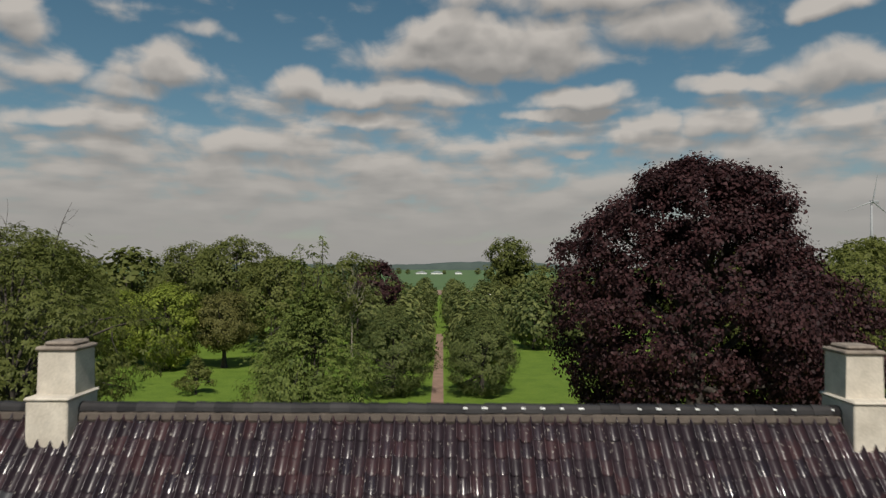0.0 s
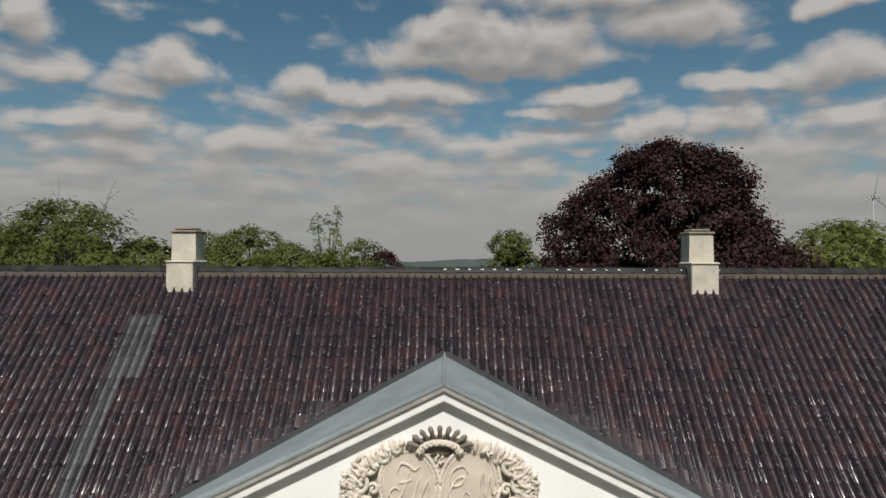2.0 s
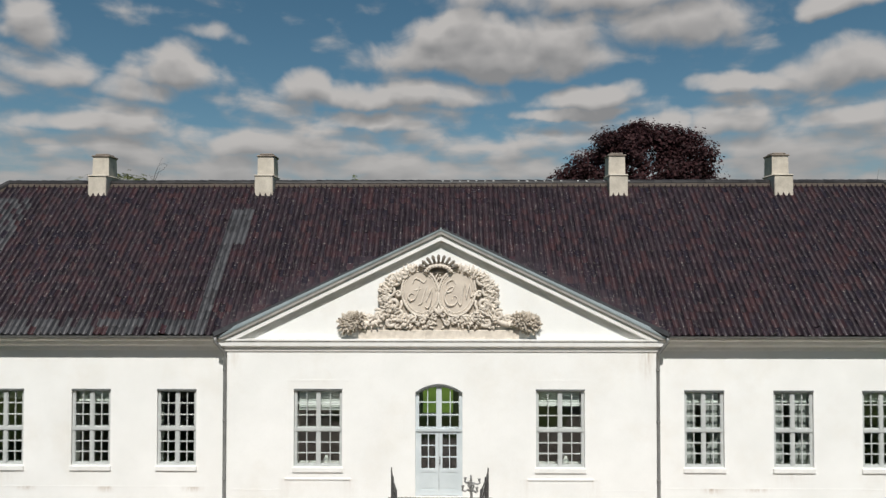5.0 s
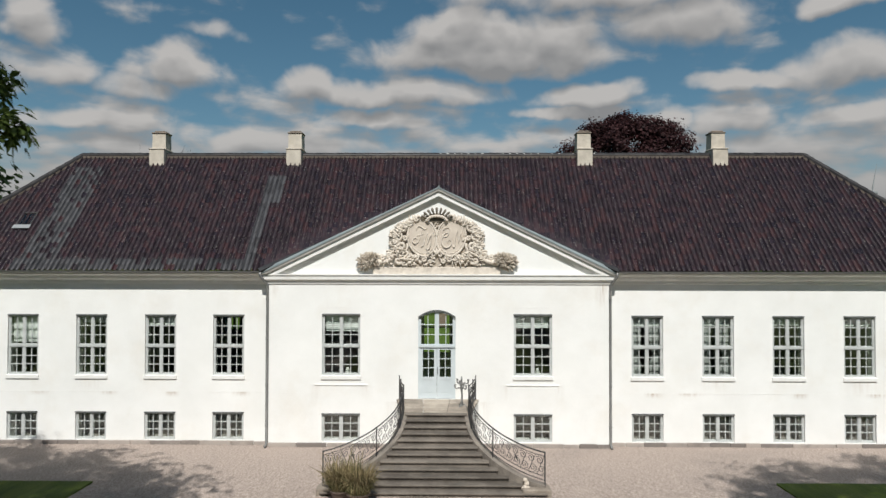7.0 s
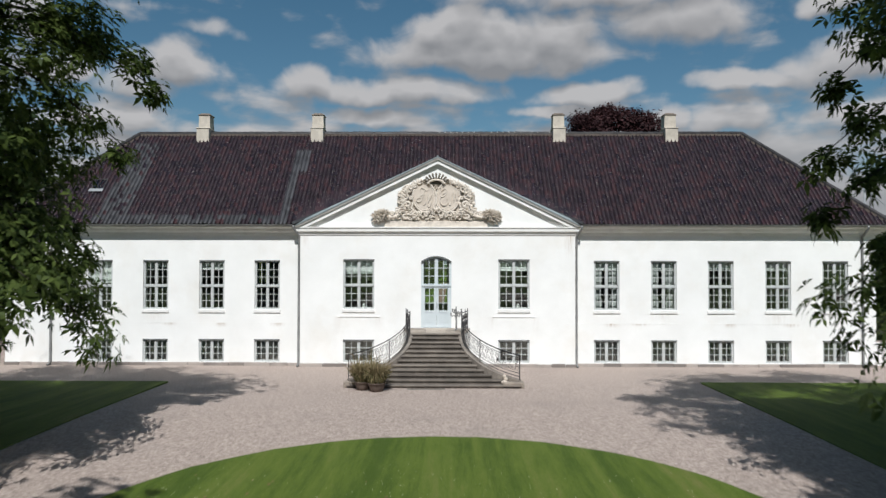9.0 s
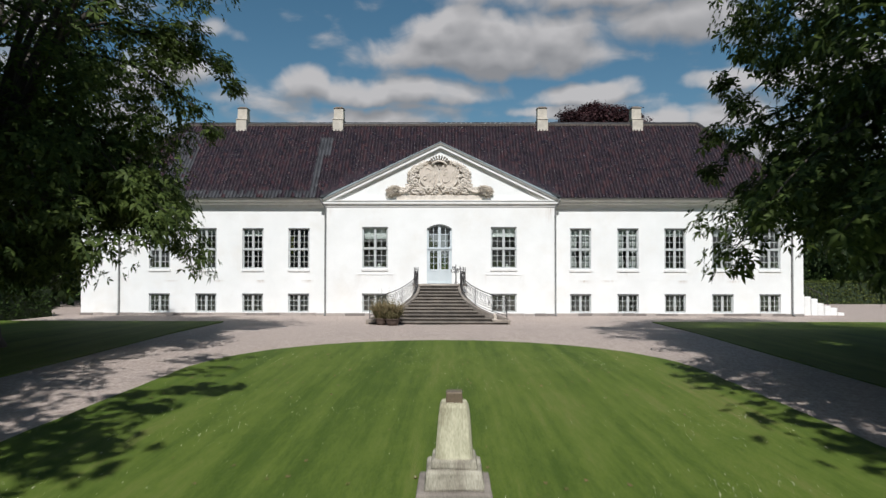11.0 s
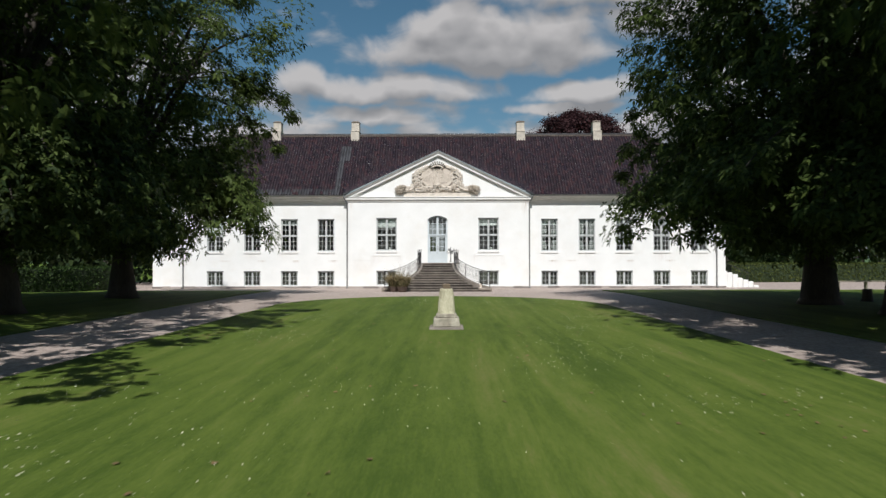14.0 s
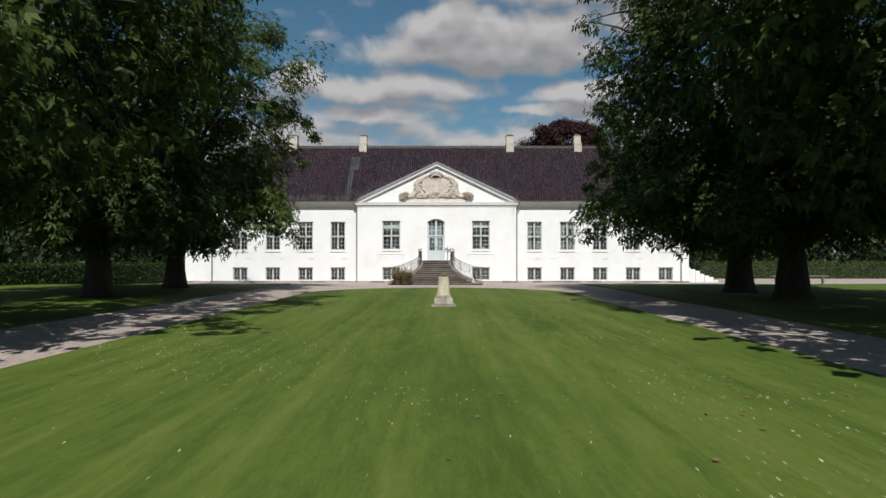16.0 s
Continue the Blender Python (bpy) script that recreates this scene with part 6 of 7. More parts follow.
def glide(points, n):
    """A smooth line through points (Catmull-Rom), n steps a span."""
    P = [Vector(p) for p in points]
    P = [P[0] * 2 - P[1]] + P + [P[-1] * 2 - P[-2]]
    out = []
    for i in range(1, len(P) - 2):
        for k in range(n):
            t = k / n
            a, b, c, d = P[i - 1:i + 3]
            out.append(0.5 * ((2 * b) + (c - a) * t + (2 * a - 5 * b + 4 * c - d) * t * t + (3 * b - a - 3 * c + d) * t ** 3))
    out.append(P[-2])
    return out


def spiral(cx, cy, r, turns, sense=1, start=0.0, n=14, inner=0.15):
    out = []
    for k in range(n + 1):
        t = k / n
        a = start + sense * turns * 2 * math.pi * t
        q = r * (1 - (1 - inner) * t)
        out.append((cx + q * math.cos(a), cy + q * math.sin(a)))
    return out


for s in (-1, 1):
    line = glide([(SX + s * x, y, z) for x, y, z in RAIL[2:]], 5)
    # stone cheek that carries the railing
    bm = bmesh.new()
    prev = None
    for i, p in enumerate(line):
        d = (line[min(i + 1, len(line) - 1)] - line[max(i - 1, 0)]).normalized()
        o = Vector((-d.y, d.x, 0)).normalized() * 0.13
        ring = [bm.verts.new(q) for q in ((p.x + o.x, p.y + o.y, GROUND_Z - 0.12), (p.x + o.x, p.y + o.y, p.z + 0.02), (p.x - o.x, p.y - o.y, p.z + 0.02), (p.x - o.x, p.y - o.y, GROUND_Z - 0.12))]
        if prev:
            for a in range(4):
                b = (a + 1) % 4
                bm.faces.new((prev[a], prev[b], ring[b], ring[a]))
        else:
            bm.faces.new(ring)
        prev = ring
    bm.faces.new(prev[::-1])
    part("cheek", bm, CHEEK, stairs, "brownish curved stone cheek")
    bm = bmesh.new()
    box(bm, SX + s * 3.0 - 0.42, SX + s * 3.0 + 0.42, -5.72, -5.2, GROUND_Z - 0.12, 0.10, bevel=0.03)
    part("end_block", bm, STONE_LIGHT, stairs)

    # wrought iron railing
    rail = empty("iron_railing", "dark wrought iron railing with scrollwork beside the stone steps", "railing", group="stair railings")
    full = glide([(SX + s * x, y, z) for x, y, z in RAIL], 6)
    cum = [0.0]
    for a, b in zip(full, full[1:]):
        cum.append(cum[-1] + (b - a).length)

    def on_rail(d, h):
        """A point d metres along the railing and h above its foot."""
        d = min(max(d, 0.0), cum[-1] - 1e-6)
        i = max(j for j in range(len(cum) - 1) if cum[j] <= d)
        f = (d - cum[i]) / (cum[i + 1] - cum[i])
        p = full[i].lerp(full[i + 1], f)
        return Vector((p.x, p.y, p.z + 0.02 + h * (0.84 + 0.16 * d / cum[-1])))
    total = cum[-1]
    for name, h, r in (("handrail", 0.93, 0.022), ("upper_bar", 0.82, 0.011), ("lower_bar", 0.24, 0.011), ("bottom_bar", 0.12, 0.014)):
        bm = bmesh.new()
        tube(bm, [on_rail(total * k / 44, h) for k in range(45)], r, sides=6)
        part(name, bm, IRON, rail)
    posts = [0.02, 1.0, 2.05, 3.0, 4.45, total - 0.02]
    for i, d in enumerate(posts):
        bm = bmesh.new()
        top = 1.06 if i in (0, 1, 2) else 0.96
        tube(bm, [on_rail(d, -0.03), on_rail(d, top)], 0.02, sides=6)
        part("post", bm, IRON, rail)
    # scrolls in each bay
    for a, b in zip(posts, posts[1:]):
        w = b - a
        count = max(2, round(w / 0.27))
        for c in range(count):
            mid = a + w * (c + 0.5) / count
            hw = w / count / 2
            for up, sense, st in ((0.40, 1, -0.5), (0.66, -1, 0.8)):
                bm = bmesh.new()
                pts = spiral(mid + (0.25 * hw if sense > 0 else -0.25 * hw), up, min(0.15, hw * 0.95), 1.6, sense, st * math.pi)
                tube(bm, [on_rail(x, h) for x, h in pts], 0.010, sides=5)
                part("scroll", bm, IRON, rail)
            bm = bmesh.new()
            tube(bm, [on_rail(mid - hw * 0.9, 0.24), on_rail(mid - hw * 0.3, 0.42), on_rail(mid + hw * 0.3, 0.64), on_rail(mid + hw * 0.9, 0.82)], 0.008, sides=5)
            part("scroll", bm, IRON, rail)
    # flower boss in the lowest bay
    bm = bmesh.new()
    m = on_rail((posts[4] + posts[5]) / 2, 0.5)
    for q in range(4):
        a = q * math.pi / 2 + 0.4
        tube(bm, [m, m + Vector((0.05 * math.cos(a), 0, 0.05 * math.sin(a))), m + Vector((0.085 * math.cos(a), 0, 0.085 * math.sin(a)))], [0.012, 0.024, 0.004], sides=6)
    part("boss", bm, IRON, rail)

# forged stand beside the door
stand_ob = empty("iron_candle_stand", "grey forged iron stand with curled arms beside the front door", "candle stand")
bm = bmesh.new()
cx, cy, cz = 0.84, -1.7, LANDING_Z
tube(bm, [(cx, cy, cz + 0.05), (cx + 0.01, cy, cz + 0.42), (cx - 0.01, cy, cz + 0.80), (cx, cy, cz + 1.08)], [0.045, 0.034, 0.045, 0.022], sides=7)
part("stem", bm, FORGED, stand_ob)
for q in range(3):
    bm = bmesh.new()
    a = q * 2 * math.pi / 3
    tube(bm, [(cx, cy, cz + 0.14), (cx + 0.10 * math.cos(a), cy + 0.10 * math.sin(a), cz + 0.10), (cx + 0.19 * math.cos(a), cy + 0.19 * math.sin(a), cz + 0.012)], 0.013, sides=6)
    part("foot", bm, FORGED, stand_ob)
for q in range(6):
    bm = bmesh.new()
    a = q * math.pi / 3 + 0.2
    zz = cz + (0.64 if q % 2 else 0.80)
    pts = [(cx + r * math.cos(a), cy + r * math.sin(a), zz + dz) for r, dz in ((0.0, 0.0), (0.09, 0.05), (0.18, 0.02), (0.25, 0.06), (0.23, 0.10))]
    tube(bm, pts, [0.034, 0.027, 0.027, 0.025, 0.030], sides=6)
    tube(bm, [pts[-1], (pts[-1][0], pts[-1][1], pts[-1][2] + 0.07)], [0.022, 0.045], sides=8)
    part("arm", bm, FORGED, stand_ob)


# planters with dry ornamental grass at the foot of the steps
def planter(x, y, r, h, seed):
    top = empty("planter", "round weathered clay planter with bushy green and dry grass", "planter", group="planters by the steps")
    rng = np.random.default_rng(seed)
    bm = bmesh.new()
    z0 = gravel_height(x, y)
    prof = [(r * 0.72, 0.0), (r * 0.86, h * 0.5), (r * 0.95, h * 0.86), (r * 1.04, h * 0.88), (r * 1.04, h), (r * 0.9, h), (r * 0.88, h * 0.85)]
    rings = [[bm.verts.new((x + q * math.cos(a), y + q * math.sin(a), z0 + z)) for a in (2 * math.pi * k / 20 for k in range(20))] for q, z in prof]
    for r0, r1 in zip(rings, rings[1:]):
        for k in range(20):
            bm.faces.new((r0[k], r0[(k + 1) % 20], r1[(k + 1) % 20], r1[k]))
    bm.faces.new(rings[0][::-1])
    bm.faces.new(rings[-1])
    part("pot", bm, POT, top, smooth=True)
    n = 3600
    a, q = rng.random(n) * 2 * math.pi, r * 0.85 * np.sqrt(rng.random(n))
    base = np.stack([x + q * np.cos(a), y + q * np.sin(a), np.full(n, z0 + h * 0.85)], 1)
    dry = rng.random(n) > 0.7
    L = np.where(rng.random(n) < 0.006, 1.5, np.where(dry, 0.50 + 0.45 * rng.random(n), 0.32 + 0.32 * rng.random(n)))
    lean = np.stack([np.cos(a), np.sin(a), np.zeros(n)], 1) * (0.10 + 0.55 * rng.random(n) ** 1.5)[:, None] * np.where(L > 1.2, 0.4, 1.0)[:, None] + rng.normal(0, 0.13, (n, 3))
    mid = base + np.array([0, 0, 1.0]) * (L * 0.62)[:, None] + lean * (L * 0.4)[:, None]
    tip = base + np.array([0, 0, 1.0]) * (L * (0.95 - 0.75 * rng.random(n) ** 2))[:, None] + lean * (L * 1.0)[:, None]
    side = np.cross(lean + np.array([0, 0, 1.0]), rng.normal(size=(n, 3)))
    side /= np.linalg.norm(side, axis=1)[:, None]
    w = (0.006 + 0.006 * rng.random(n))[:, None] * side
    V = np.stack([base - w, base + w, mid + w, mid - w, tip], 1).reshape(-1, 3)
    o = np.arange(n)[:, None] * 5
    F = np.concatenate([np.array([0, 1, 2]) + o, np.array([0, 2, 3]) + o, np.array([3, 2, 4]) + o])
    keep = np.concatenate([~dry] * 3)
    raw("grass_tuft", V, F[keep], GREENGRASS, top)
    raw("dry_grass", V, F[~keep], DRYGRASS, top)


planter(-2.66, -6.12, 0.30, 0.32, 1)
planter(-2.12, -6.40, 0.33, 0.32, 2)

# small weathered garden figure on the lowest step, a plain rounded stone shape
bm = bmesh.new()
fx, fy, fz = 2.66, -5.48, GROUND_Z + RISER
for (dx, dy, dz), r in (((0, 0, 0.08), 0.10), ((0.03, 0.02, 0.20), 0.085), ((-0.01, 0, 0.31), 0.065), ((0.08, -0.03, 0.07), 0.06), ((-0.08, -0.02, 0.07), 0.055)):
    bmesh.ops.create_icosphere(bm, subdivisions=2, radius=r, matrix=Matrix.Translation((fx + dx, fy + dy, fz + dz)))
for v in bm.verts:
    v.co += Vector((1, 1, 1)) * 0.012 * noise.noise(v.co * 22)
tagged(part("stone_ornament", bm, SHIELD, smooth=True), "small pale weathered stone ornament on the lowest step", "ornament")

# small white vases standing inside on the window sills
def vase(x, y, z):
    bm = bmesh.new()
    prof = [(0.045, 0.0), (0.085, 0.05), (0.095, 0.11), (0.06, 0.18), (0.04, 0.21), (0.055, 0.24), (0.045, 0.235)]
    rings = [[bm.verts.new((x + q * math.cos(a), y + q * math.sin(a), z + h)) for a in (2 * math.pi * k / 16 for k in range(16))] for q, h in prof]
    for r0, r1 in zip(rings, rings[1:]):
        for k in range(16):
            bm.faces.new((r0[k], r0[(k + 1) % 16], r1[(k + 1) % 16], r1[k]))
    bm.faces.new(rings[0][::-1])
    bm.faces.new(rings[-1])
    tagged(part("vase", bm, WHITE, smooth=True), "small white vase standing inside on the window sill", "vase", group="window sill vases")


vase(-3.42, 0.12, 2.481)
vase(3.70, 0.12, 2.481)

# ---------------------------------------------------------------- carved coat of arms in the pediment
arms = empty("carved_relief", "carved sandstone relief with twin oval shields, crown and scrolling leaves")
arms.parent = house
CX, CY = -0.07, RIS_Y
rng = np.random.default_rng(23)


def lobe(bm, x, z, y, rx, rz, ry, turn):
    """A rounded leaf lobe lying on the wall."""
    m = Matrix.Translation((CX + x, y, z)) @ Matrix.Rotation(-turn, 4, "Y") @ Matrix.Diagonal((rx, ry, rz, 1))
    bmesh.ops.create_icosphere(bm, subdivisions=1, radius=1.0, matrix=m)


def volute(bm, x, z, r, turns, sense, start, thick, y=0.10, n=18):
    pts = spiral(x, z, r, turns, sense, start, n, inner=0.12)
    tube(bm, [(CX + a, CY - y - 0.05 * k / n, b) for k, (a, b) in enumerate(pts)], [thick * (0.55 + 0.6 * math.sin(math.pi * min(1, (k / n) * 0.9 + 0.1))) for k in range(n + 1)], sides=7)


def stroke(bm, pts, r, y):
    line = glide([(CX + x, CY - y, z) for x, z in pts], 6)
    k = len(line) - 1
    tube(bm, line, [r * (0.55 + 0.6 * math.sin(math.pi * i / k)) for i in range(k + 1)], sides=6)


# ledge under the relief
bm = bmesh.new()
box(bm, CX - 2.35, CX + 2.35, CY - 0.10, CY + 0.02, 6.225, 6.50, bevel=0.015)
part("ledge", bm, SANDSTONE, arms)
# backing slab behind the carving
bm = bmesh.new()
half = [(0.0, 8.50), (0.28, 8.44), (0.46, 8.26), (0.82, 8.18), (1.15, 8.02), (1.36, 7.80), (1.46, 7.50), (1.42, 7.15), (1.45, 6.92), (1.55, 6.72), (1.60, 6.60), (1.60, 6.48)]
outline = [(CX + x, z) for x, z in half] + [(CX - x, z) for x, z in half[::-1][:-1]]
prism(bm, outline, CY - 0.045, CY + 0.02)
part("backing", bm, SANDSTONE_DARK, arms)
# oval shields with beaded rims
OZ, ORX, ORZ = 7.60, 0.53, 0.68
for s in (-1, 1):
    bm = bmesh.new()
    rings = []
    for f, y in ((1.0, 0.0), (1.0, 0.10), (0.93, 0.12), (0.86, 0.11), (0.4, 0.14), (0.02, 0.15)):
        rings.append([bm.verts.new((CX + s * 0.535 + ORX * f * math.cos(a) + s * 0.05 * f * math.sin(a), CY - y, OZ + ORZ * f * math.sin(a))) for a in (2 * math.pi * k / 36 for k in range(36))])
    for r0, r1 in zip(rings, rings[1:]):
        for k in range(36):
            bm.faces.new((r0[k], r0[(k + 1) % 36], r1[(k + 1) % 36], r1[k]))
    bm.faces.new(rings[-1])
    part("shield", bm, SHIELD, arms, "smooth oval shield", smooth=True)
    bm = bmesh.new()
    for f, r in ((1.02, 0.034), (0.88, 0.012)):
        tube(bm, [(CX + s * 0.535 + ORX * f * math.cos(a) + s * 0.05 * f * math.sin(a), CY - 0.115, OZ + ORZ * f * math.sin(a)) for a in (2 * math.pi * k / 40 for k in range(41))], r, sides=6)
    part("shield_rim", bm, SANDSTONE, arms, smooth=True)
    bm = bmesh.new()
    for k in range(46):
        a = 2 * math.pi * k / 46
        bmesh.ops.create_icosphere(bm, subdivisions=1, radius=0.026, matrix=Matrix.Translation((CX + s * 0.535 + ORX * 0.97 * math.cos(a) + s * 0.048 * math.sin(a), CY - 0.12, OZ + ORZ * 0.97 * math.sin(a))))
    tagged(part("bead_rim", bm, SANDSTONE, arms), kind="stuff")
# raised script letters F M and C M
bm = bmesh.new()
ox = -0.56
for pts in ([(-0.16, 0.22), (-0.10, 0.34), (0.02, 0.30), (0.10, 0.24), (0.18, 0.30)], [(0.04, 0.28), (-0.02, 0.08), (-0.10, -0.14), (-0.22, -0.20), (-0.28, -0.10), (-0.20, -0.02), (-0.12, -0.06)],
            [(-0.14, 0.05), (-0.04, 0.07), (0.06, 0.10)], [(-0.02, -0.30), (0.06, -0.24), (0.12, -0.02), (0.20, 0.16)], [(0.20, 0.16), (0.18, -0.06), (0.17, -0.22)],
            [(0.17, -0.22), (0.26, 0.0), (0.33, 0.13)], [(0.33, 0.13), (0.30, -0.10), (0.26, -0.28), (0.20, -0.38), (0.14, -0.34)]):
    stroke(bm, [(ox + x * 1.18, OZ + z * 1.2) for x, z in pts], 0.020, 0.152)
part("raised_letters", bm, SANDSTONE, arms)
bm = bmesh.new()
ox = 0.53
for pts in ([(-0.02, 0.20), (-0.10, 0.30), (-0.26, 0.22), (-0.26, 0.02), (-0.12, 0.04), (-0.08, 0.14), (-0.20, 0.10), (-0.30, -0.10), (-0.22, -0.30), (-0.06, -0.30), (0.02, -0.16), (-0.06, -0.08), (-0.12, -0.18)],
            [(0.02, -0.22), (0.10, -0.30), (0.14, -0.05), (0.22, 0.26)], [(0.22, 0.26), (0.23, 0.0), (0.24, -0.16)], [(0.24, -0.16), (0.28, 0.06), (0.33, 0.22)], [(0.33, 0.22), (0.34, 0.0), (0.36, -0.10), (0.42, -0.06)]):
    stroke(bm, [(ox + x * 1.18, OZ + z * 1.2) for x, z in pts], 0.020, 0.152)
part("raised_letters", bm, SANDSTONE, arms)
# crown: a fan of dark clubs over a beaded arch
bm = bmesh.new()
for k in range(9):
    a = math.pi * (0.13 + 0.74 * k / 8)
    c, d = math.cos(a), math.sin(a)
    tip = (CX + 0.62 * c, CY - 0.24, 8.20 + 0.50 * d)
    tube(bm, [(CX + 0.30 * c, CY - 0.06, 8.16 + 0.22 * d), (CX + 0.45 * c, CY - 0.18, 8.18 + 0.36 * d), (CX + 0.57 * c, CY - 0.23, 8.20 + 0.45 * d), tip], [0.055, 0.038, 0.052, 0.022], sides=7)
prism(bm, [(CX + 0.60 * math.cos(math.pi * k / 12), 8.14 + 0.33 * math.sin(math.pi * k / 12)) for k in range(13)], CY - 0.10, CY)
part("crown_carving", bm, CROWNSTONE, arms, "dark weathered carved crown", smooth=True)
bm = bmesh.new()
for y, r, q in ((0.16, 0.035, 1.0), (0.20, 0.028, 0.80)):
    tube(bm, [(CX + 0.40 * q * math.cos(a), CY - y, 8.18 + 0.22 * q * math.sin(a)) for a in (math.pi * k / 14 for k in range(15))], r, sides=6)
for k in range(11):
    a = math.pi * (0.06 + 0.88 * k / 10)
    bmesh.ops.create_icosphere(bm, subdivisions=1, radius=0.034, matrix=Matrix.Translation((CX + 0.36 * math.cos(a), CY - 0.23, 8.18 + 0.20 * math.sin(a))))
part("crown_band", bm, SANDSTONE, arms, smooth=True)
# leaves and scrolls at both sides
for s in (-1, 1):
    bm = bmesh.new()
    for x, z, r, tn, st, th in ((1.28, 7.95, 0.22, 1.5, 0.2, 0.045), (1.45, 7.62, 0.20, 1.4, 1.2, 0.045), (1.30, 7.25, 0.24, 1.6, 2.6, 0.05), (1.62, 7.30, 0.14, 1.3, 0.5, 0.04),
                                (1.02, 8.12, 0.15, 1.4, 0.9, 0.04), (0.78, 8.26, 0.11, 1.3, 0.6, 0.035), (1.42, 7.92, 0.11, 1.2, 1.9, 0.035), (1.12, 6.98, 0.16, 1.4, 3.0, 0.045),
                                (0.80, 6.86, 0.15, 1.5, 2.0, 0.04), (0.48, 6.78, 0.12, 1.4, 0.5, 0.035), (0.25, 6.72, 0.09, 1.3, 2.2, 0.03), (1.42, 6.74, 0.20, 1.2, 1.4, 0.055),
                                (0.14, 6.95, 0.10, 1.2, 1.0, 0.03), (0.30, 7.02, 0.09, 1.3, 2.8, 0.03), (1.75, 6.95, 0.17, 1.5, 0.8, 0.05), (2.02, 6.85, 0.11, 1.4, 0.6, 0.04),
                                (1.68, 7.62, 0.10, 1.2, 2.4, 0.03), (1.18, 7.55, 0.10, 1.3, 0.3, 0.035)):
        volute(bm, s * x, z, r, tn, s, math.pi / 2 - s * (math.pi / 2 - st), th, y=0.08 + 0.05 * rng.random())
    # leaf tongues fanning round the shield
    for k in range(330):
        f = rng.random()
        a = math.pi * (-0.42 + 0.95 * f)
        rr = 0.72 + 0.34 * rng.random()
        x = 0.55 + rr * math.cos(a) * (1.0 + 0.15 * math.cos(a))
        z = 7.52 + rr * 0.92 * math.sin(a)
        if z > 8.45 - 0.45 * (x - 0.5) or z < 6.55 or x < 0.12 or math.hypot((x - 0.535) / 0.55, (z - OZ) / 0.70) < 1.0:
            continue
        lobe(bm, s * x, z, CY - 0.06 - 0.13 * rng.random(), 0.022 + 0.024 * rng.random(), 0.05 + 0.06 * rng.random(), 0.05, (a - math.pi / 2) * s + rng.normal() * 0.5)
    for k in range(90):
        x = 0.1 + 1.65 * rng.random()
        lobe(bm, s * x, 6.56 + 0.36 * rng.random(), CY - 0.08 - 0.06 * rng.random(), 0.02 + 0.025 * rng.random(), 0.045 + 0.045 * rng.random(), 0.045, rng.normal() * 1.2)
    # pointed leaves standing out round the rim, and the S-scroll above the horn
    for k in range(30):
        a = math.pi * (-0.16 + 0.62 * k / 29) + 0.04 * rng.normal()
        c, d = math.cos(a), math.sin(a)
        r0, r1 = 0.80 + 0.1 * rng.random(), 1.02 + 0.14 * rng.random()
        pts = [(0.52 + r * c * 1.02, 7.50 + r * 0.80 * d + up) for r, up in ((r0, 0.0), ((r0 + r1) / 2, 0.02), (r1, 0.09))]
        tube(bm, [(CX + s * x, CY - 0.10 - 0.10 * j / 2, z) for j, (x, z) in enumerate(pts)], [0.04, 0.045, 0.008], sides=6)
    stroke(bm, [(s * x, z) for x, z in ((2.26, 6.98), (2.0, 6.90), (1.76, 6.94), (1.60, 7.10), (1.56, 7.30), (1.64, 7.42), (1.72, 7.34), (1.66, 7.28))], 0.05, 0.12)
    part("leaf_carving", bm, SANDSTONE, arms, smooth=True)
    # horn of plenty
    bm = bmesh.new()
    line = glide([(CX + s * x, CY - 0.12, z) for x, z in ((1.40, 7.20), (1.50, 6.98), (1.72, 6.78), (1.98, 6.68), (2.22, 6.70))], 10)
    n = len(line)
    tube(bm, line, [0.035 + 0.055 * i / n + 0.018 * (i % 4 < 2) for i in range(n)], sides=10)
    for k in range(26):
        t = rng.random() ** 0.8
        p = line[int(t * (n - 1))]
        lobe(bm, p.x - CX, p.z - 0.14 + 0.28 * rng.random(), CY - 0.08 - 0.14 * rng.random(), 0.026, 0.08, 0.05, rng.normal())
    part("horn", bm, SANDSTONE, arms, smooth=True)
    bm = bmesh.new()
    for k in range(300):
        d = Vector(rng.normal(size=3)).normalized()
        d.y = -abs(d.y)
        q = rng.random()
        c = Vector((CX + s * (2.36 + 0.36 * q), CY - 0.06, 6.80 - 0.14 * q)) + Vector((d.x * 0.27, d.y * 0.26, d.z * (0.22 + 0.08 * q)))
        m = Matrix.Translation(c) @ d.to_track_quat("Z", "Y").to_matrix().to_4x4() @ Matrix.Rotation(rng.random() * 6, 4, "Z") @ Matrix.Diagonal((0.045, 0.026, 0.085, 1))
        bmesh.ops.create_icosphere(bm, subdivisions=1, radius=1.0, matrix=m)
    part("flower_carving", bm, FLOWERSTONE, arms, "deeply carved bunch of flowers")
# lily below the shields
bm = bmesh.new()
for a in (-0.6, 0.0, 0.6):
    lobe(bm, 0.12 * math.sin(a), 7.0 + 0.06 * math.cos(a), CY - 0.12, 0.06, 0.17, 0.06, -a)
for k in range(40):
    lobe(bm, 0.05 * rng.normal() * (1 + abs(k - 20) / 10), 7.1 + 0.027 * k, CY - 0.08, 0.025, 0.05, 0.045, rng.normal())
part("lily", bm, SANDSTONE, arms, smooth=True)

# ---------------------------------------------------------------- the park's smaller things
# stone pedestal on the lawn
ped = empty("stone_pedestal", "lichen-covered tapering stone pedestal standing on the lawn", "pedestal")
PX, PY = 0.57, -29.6


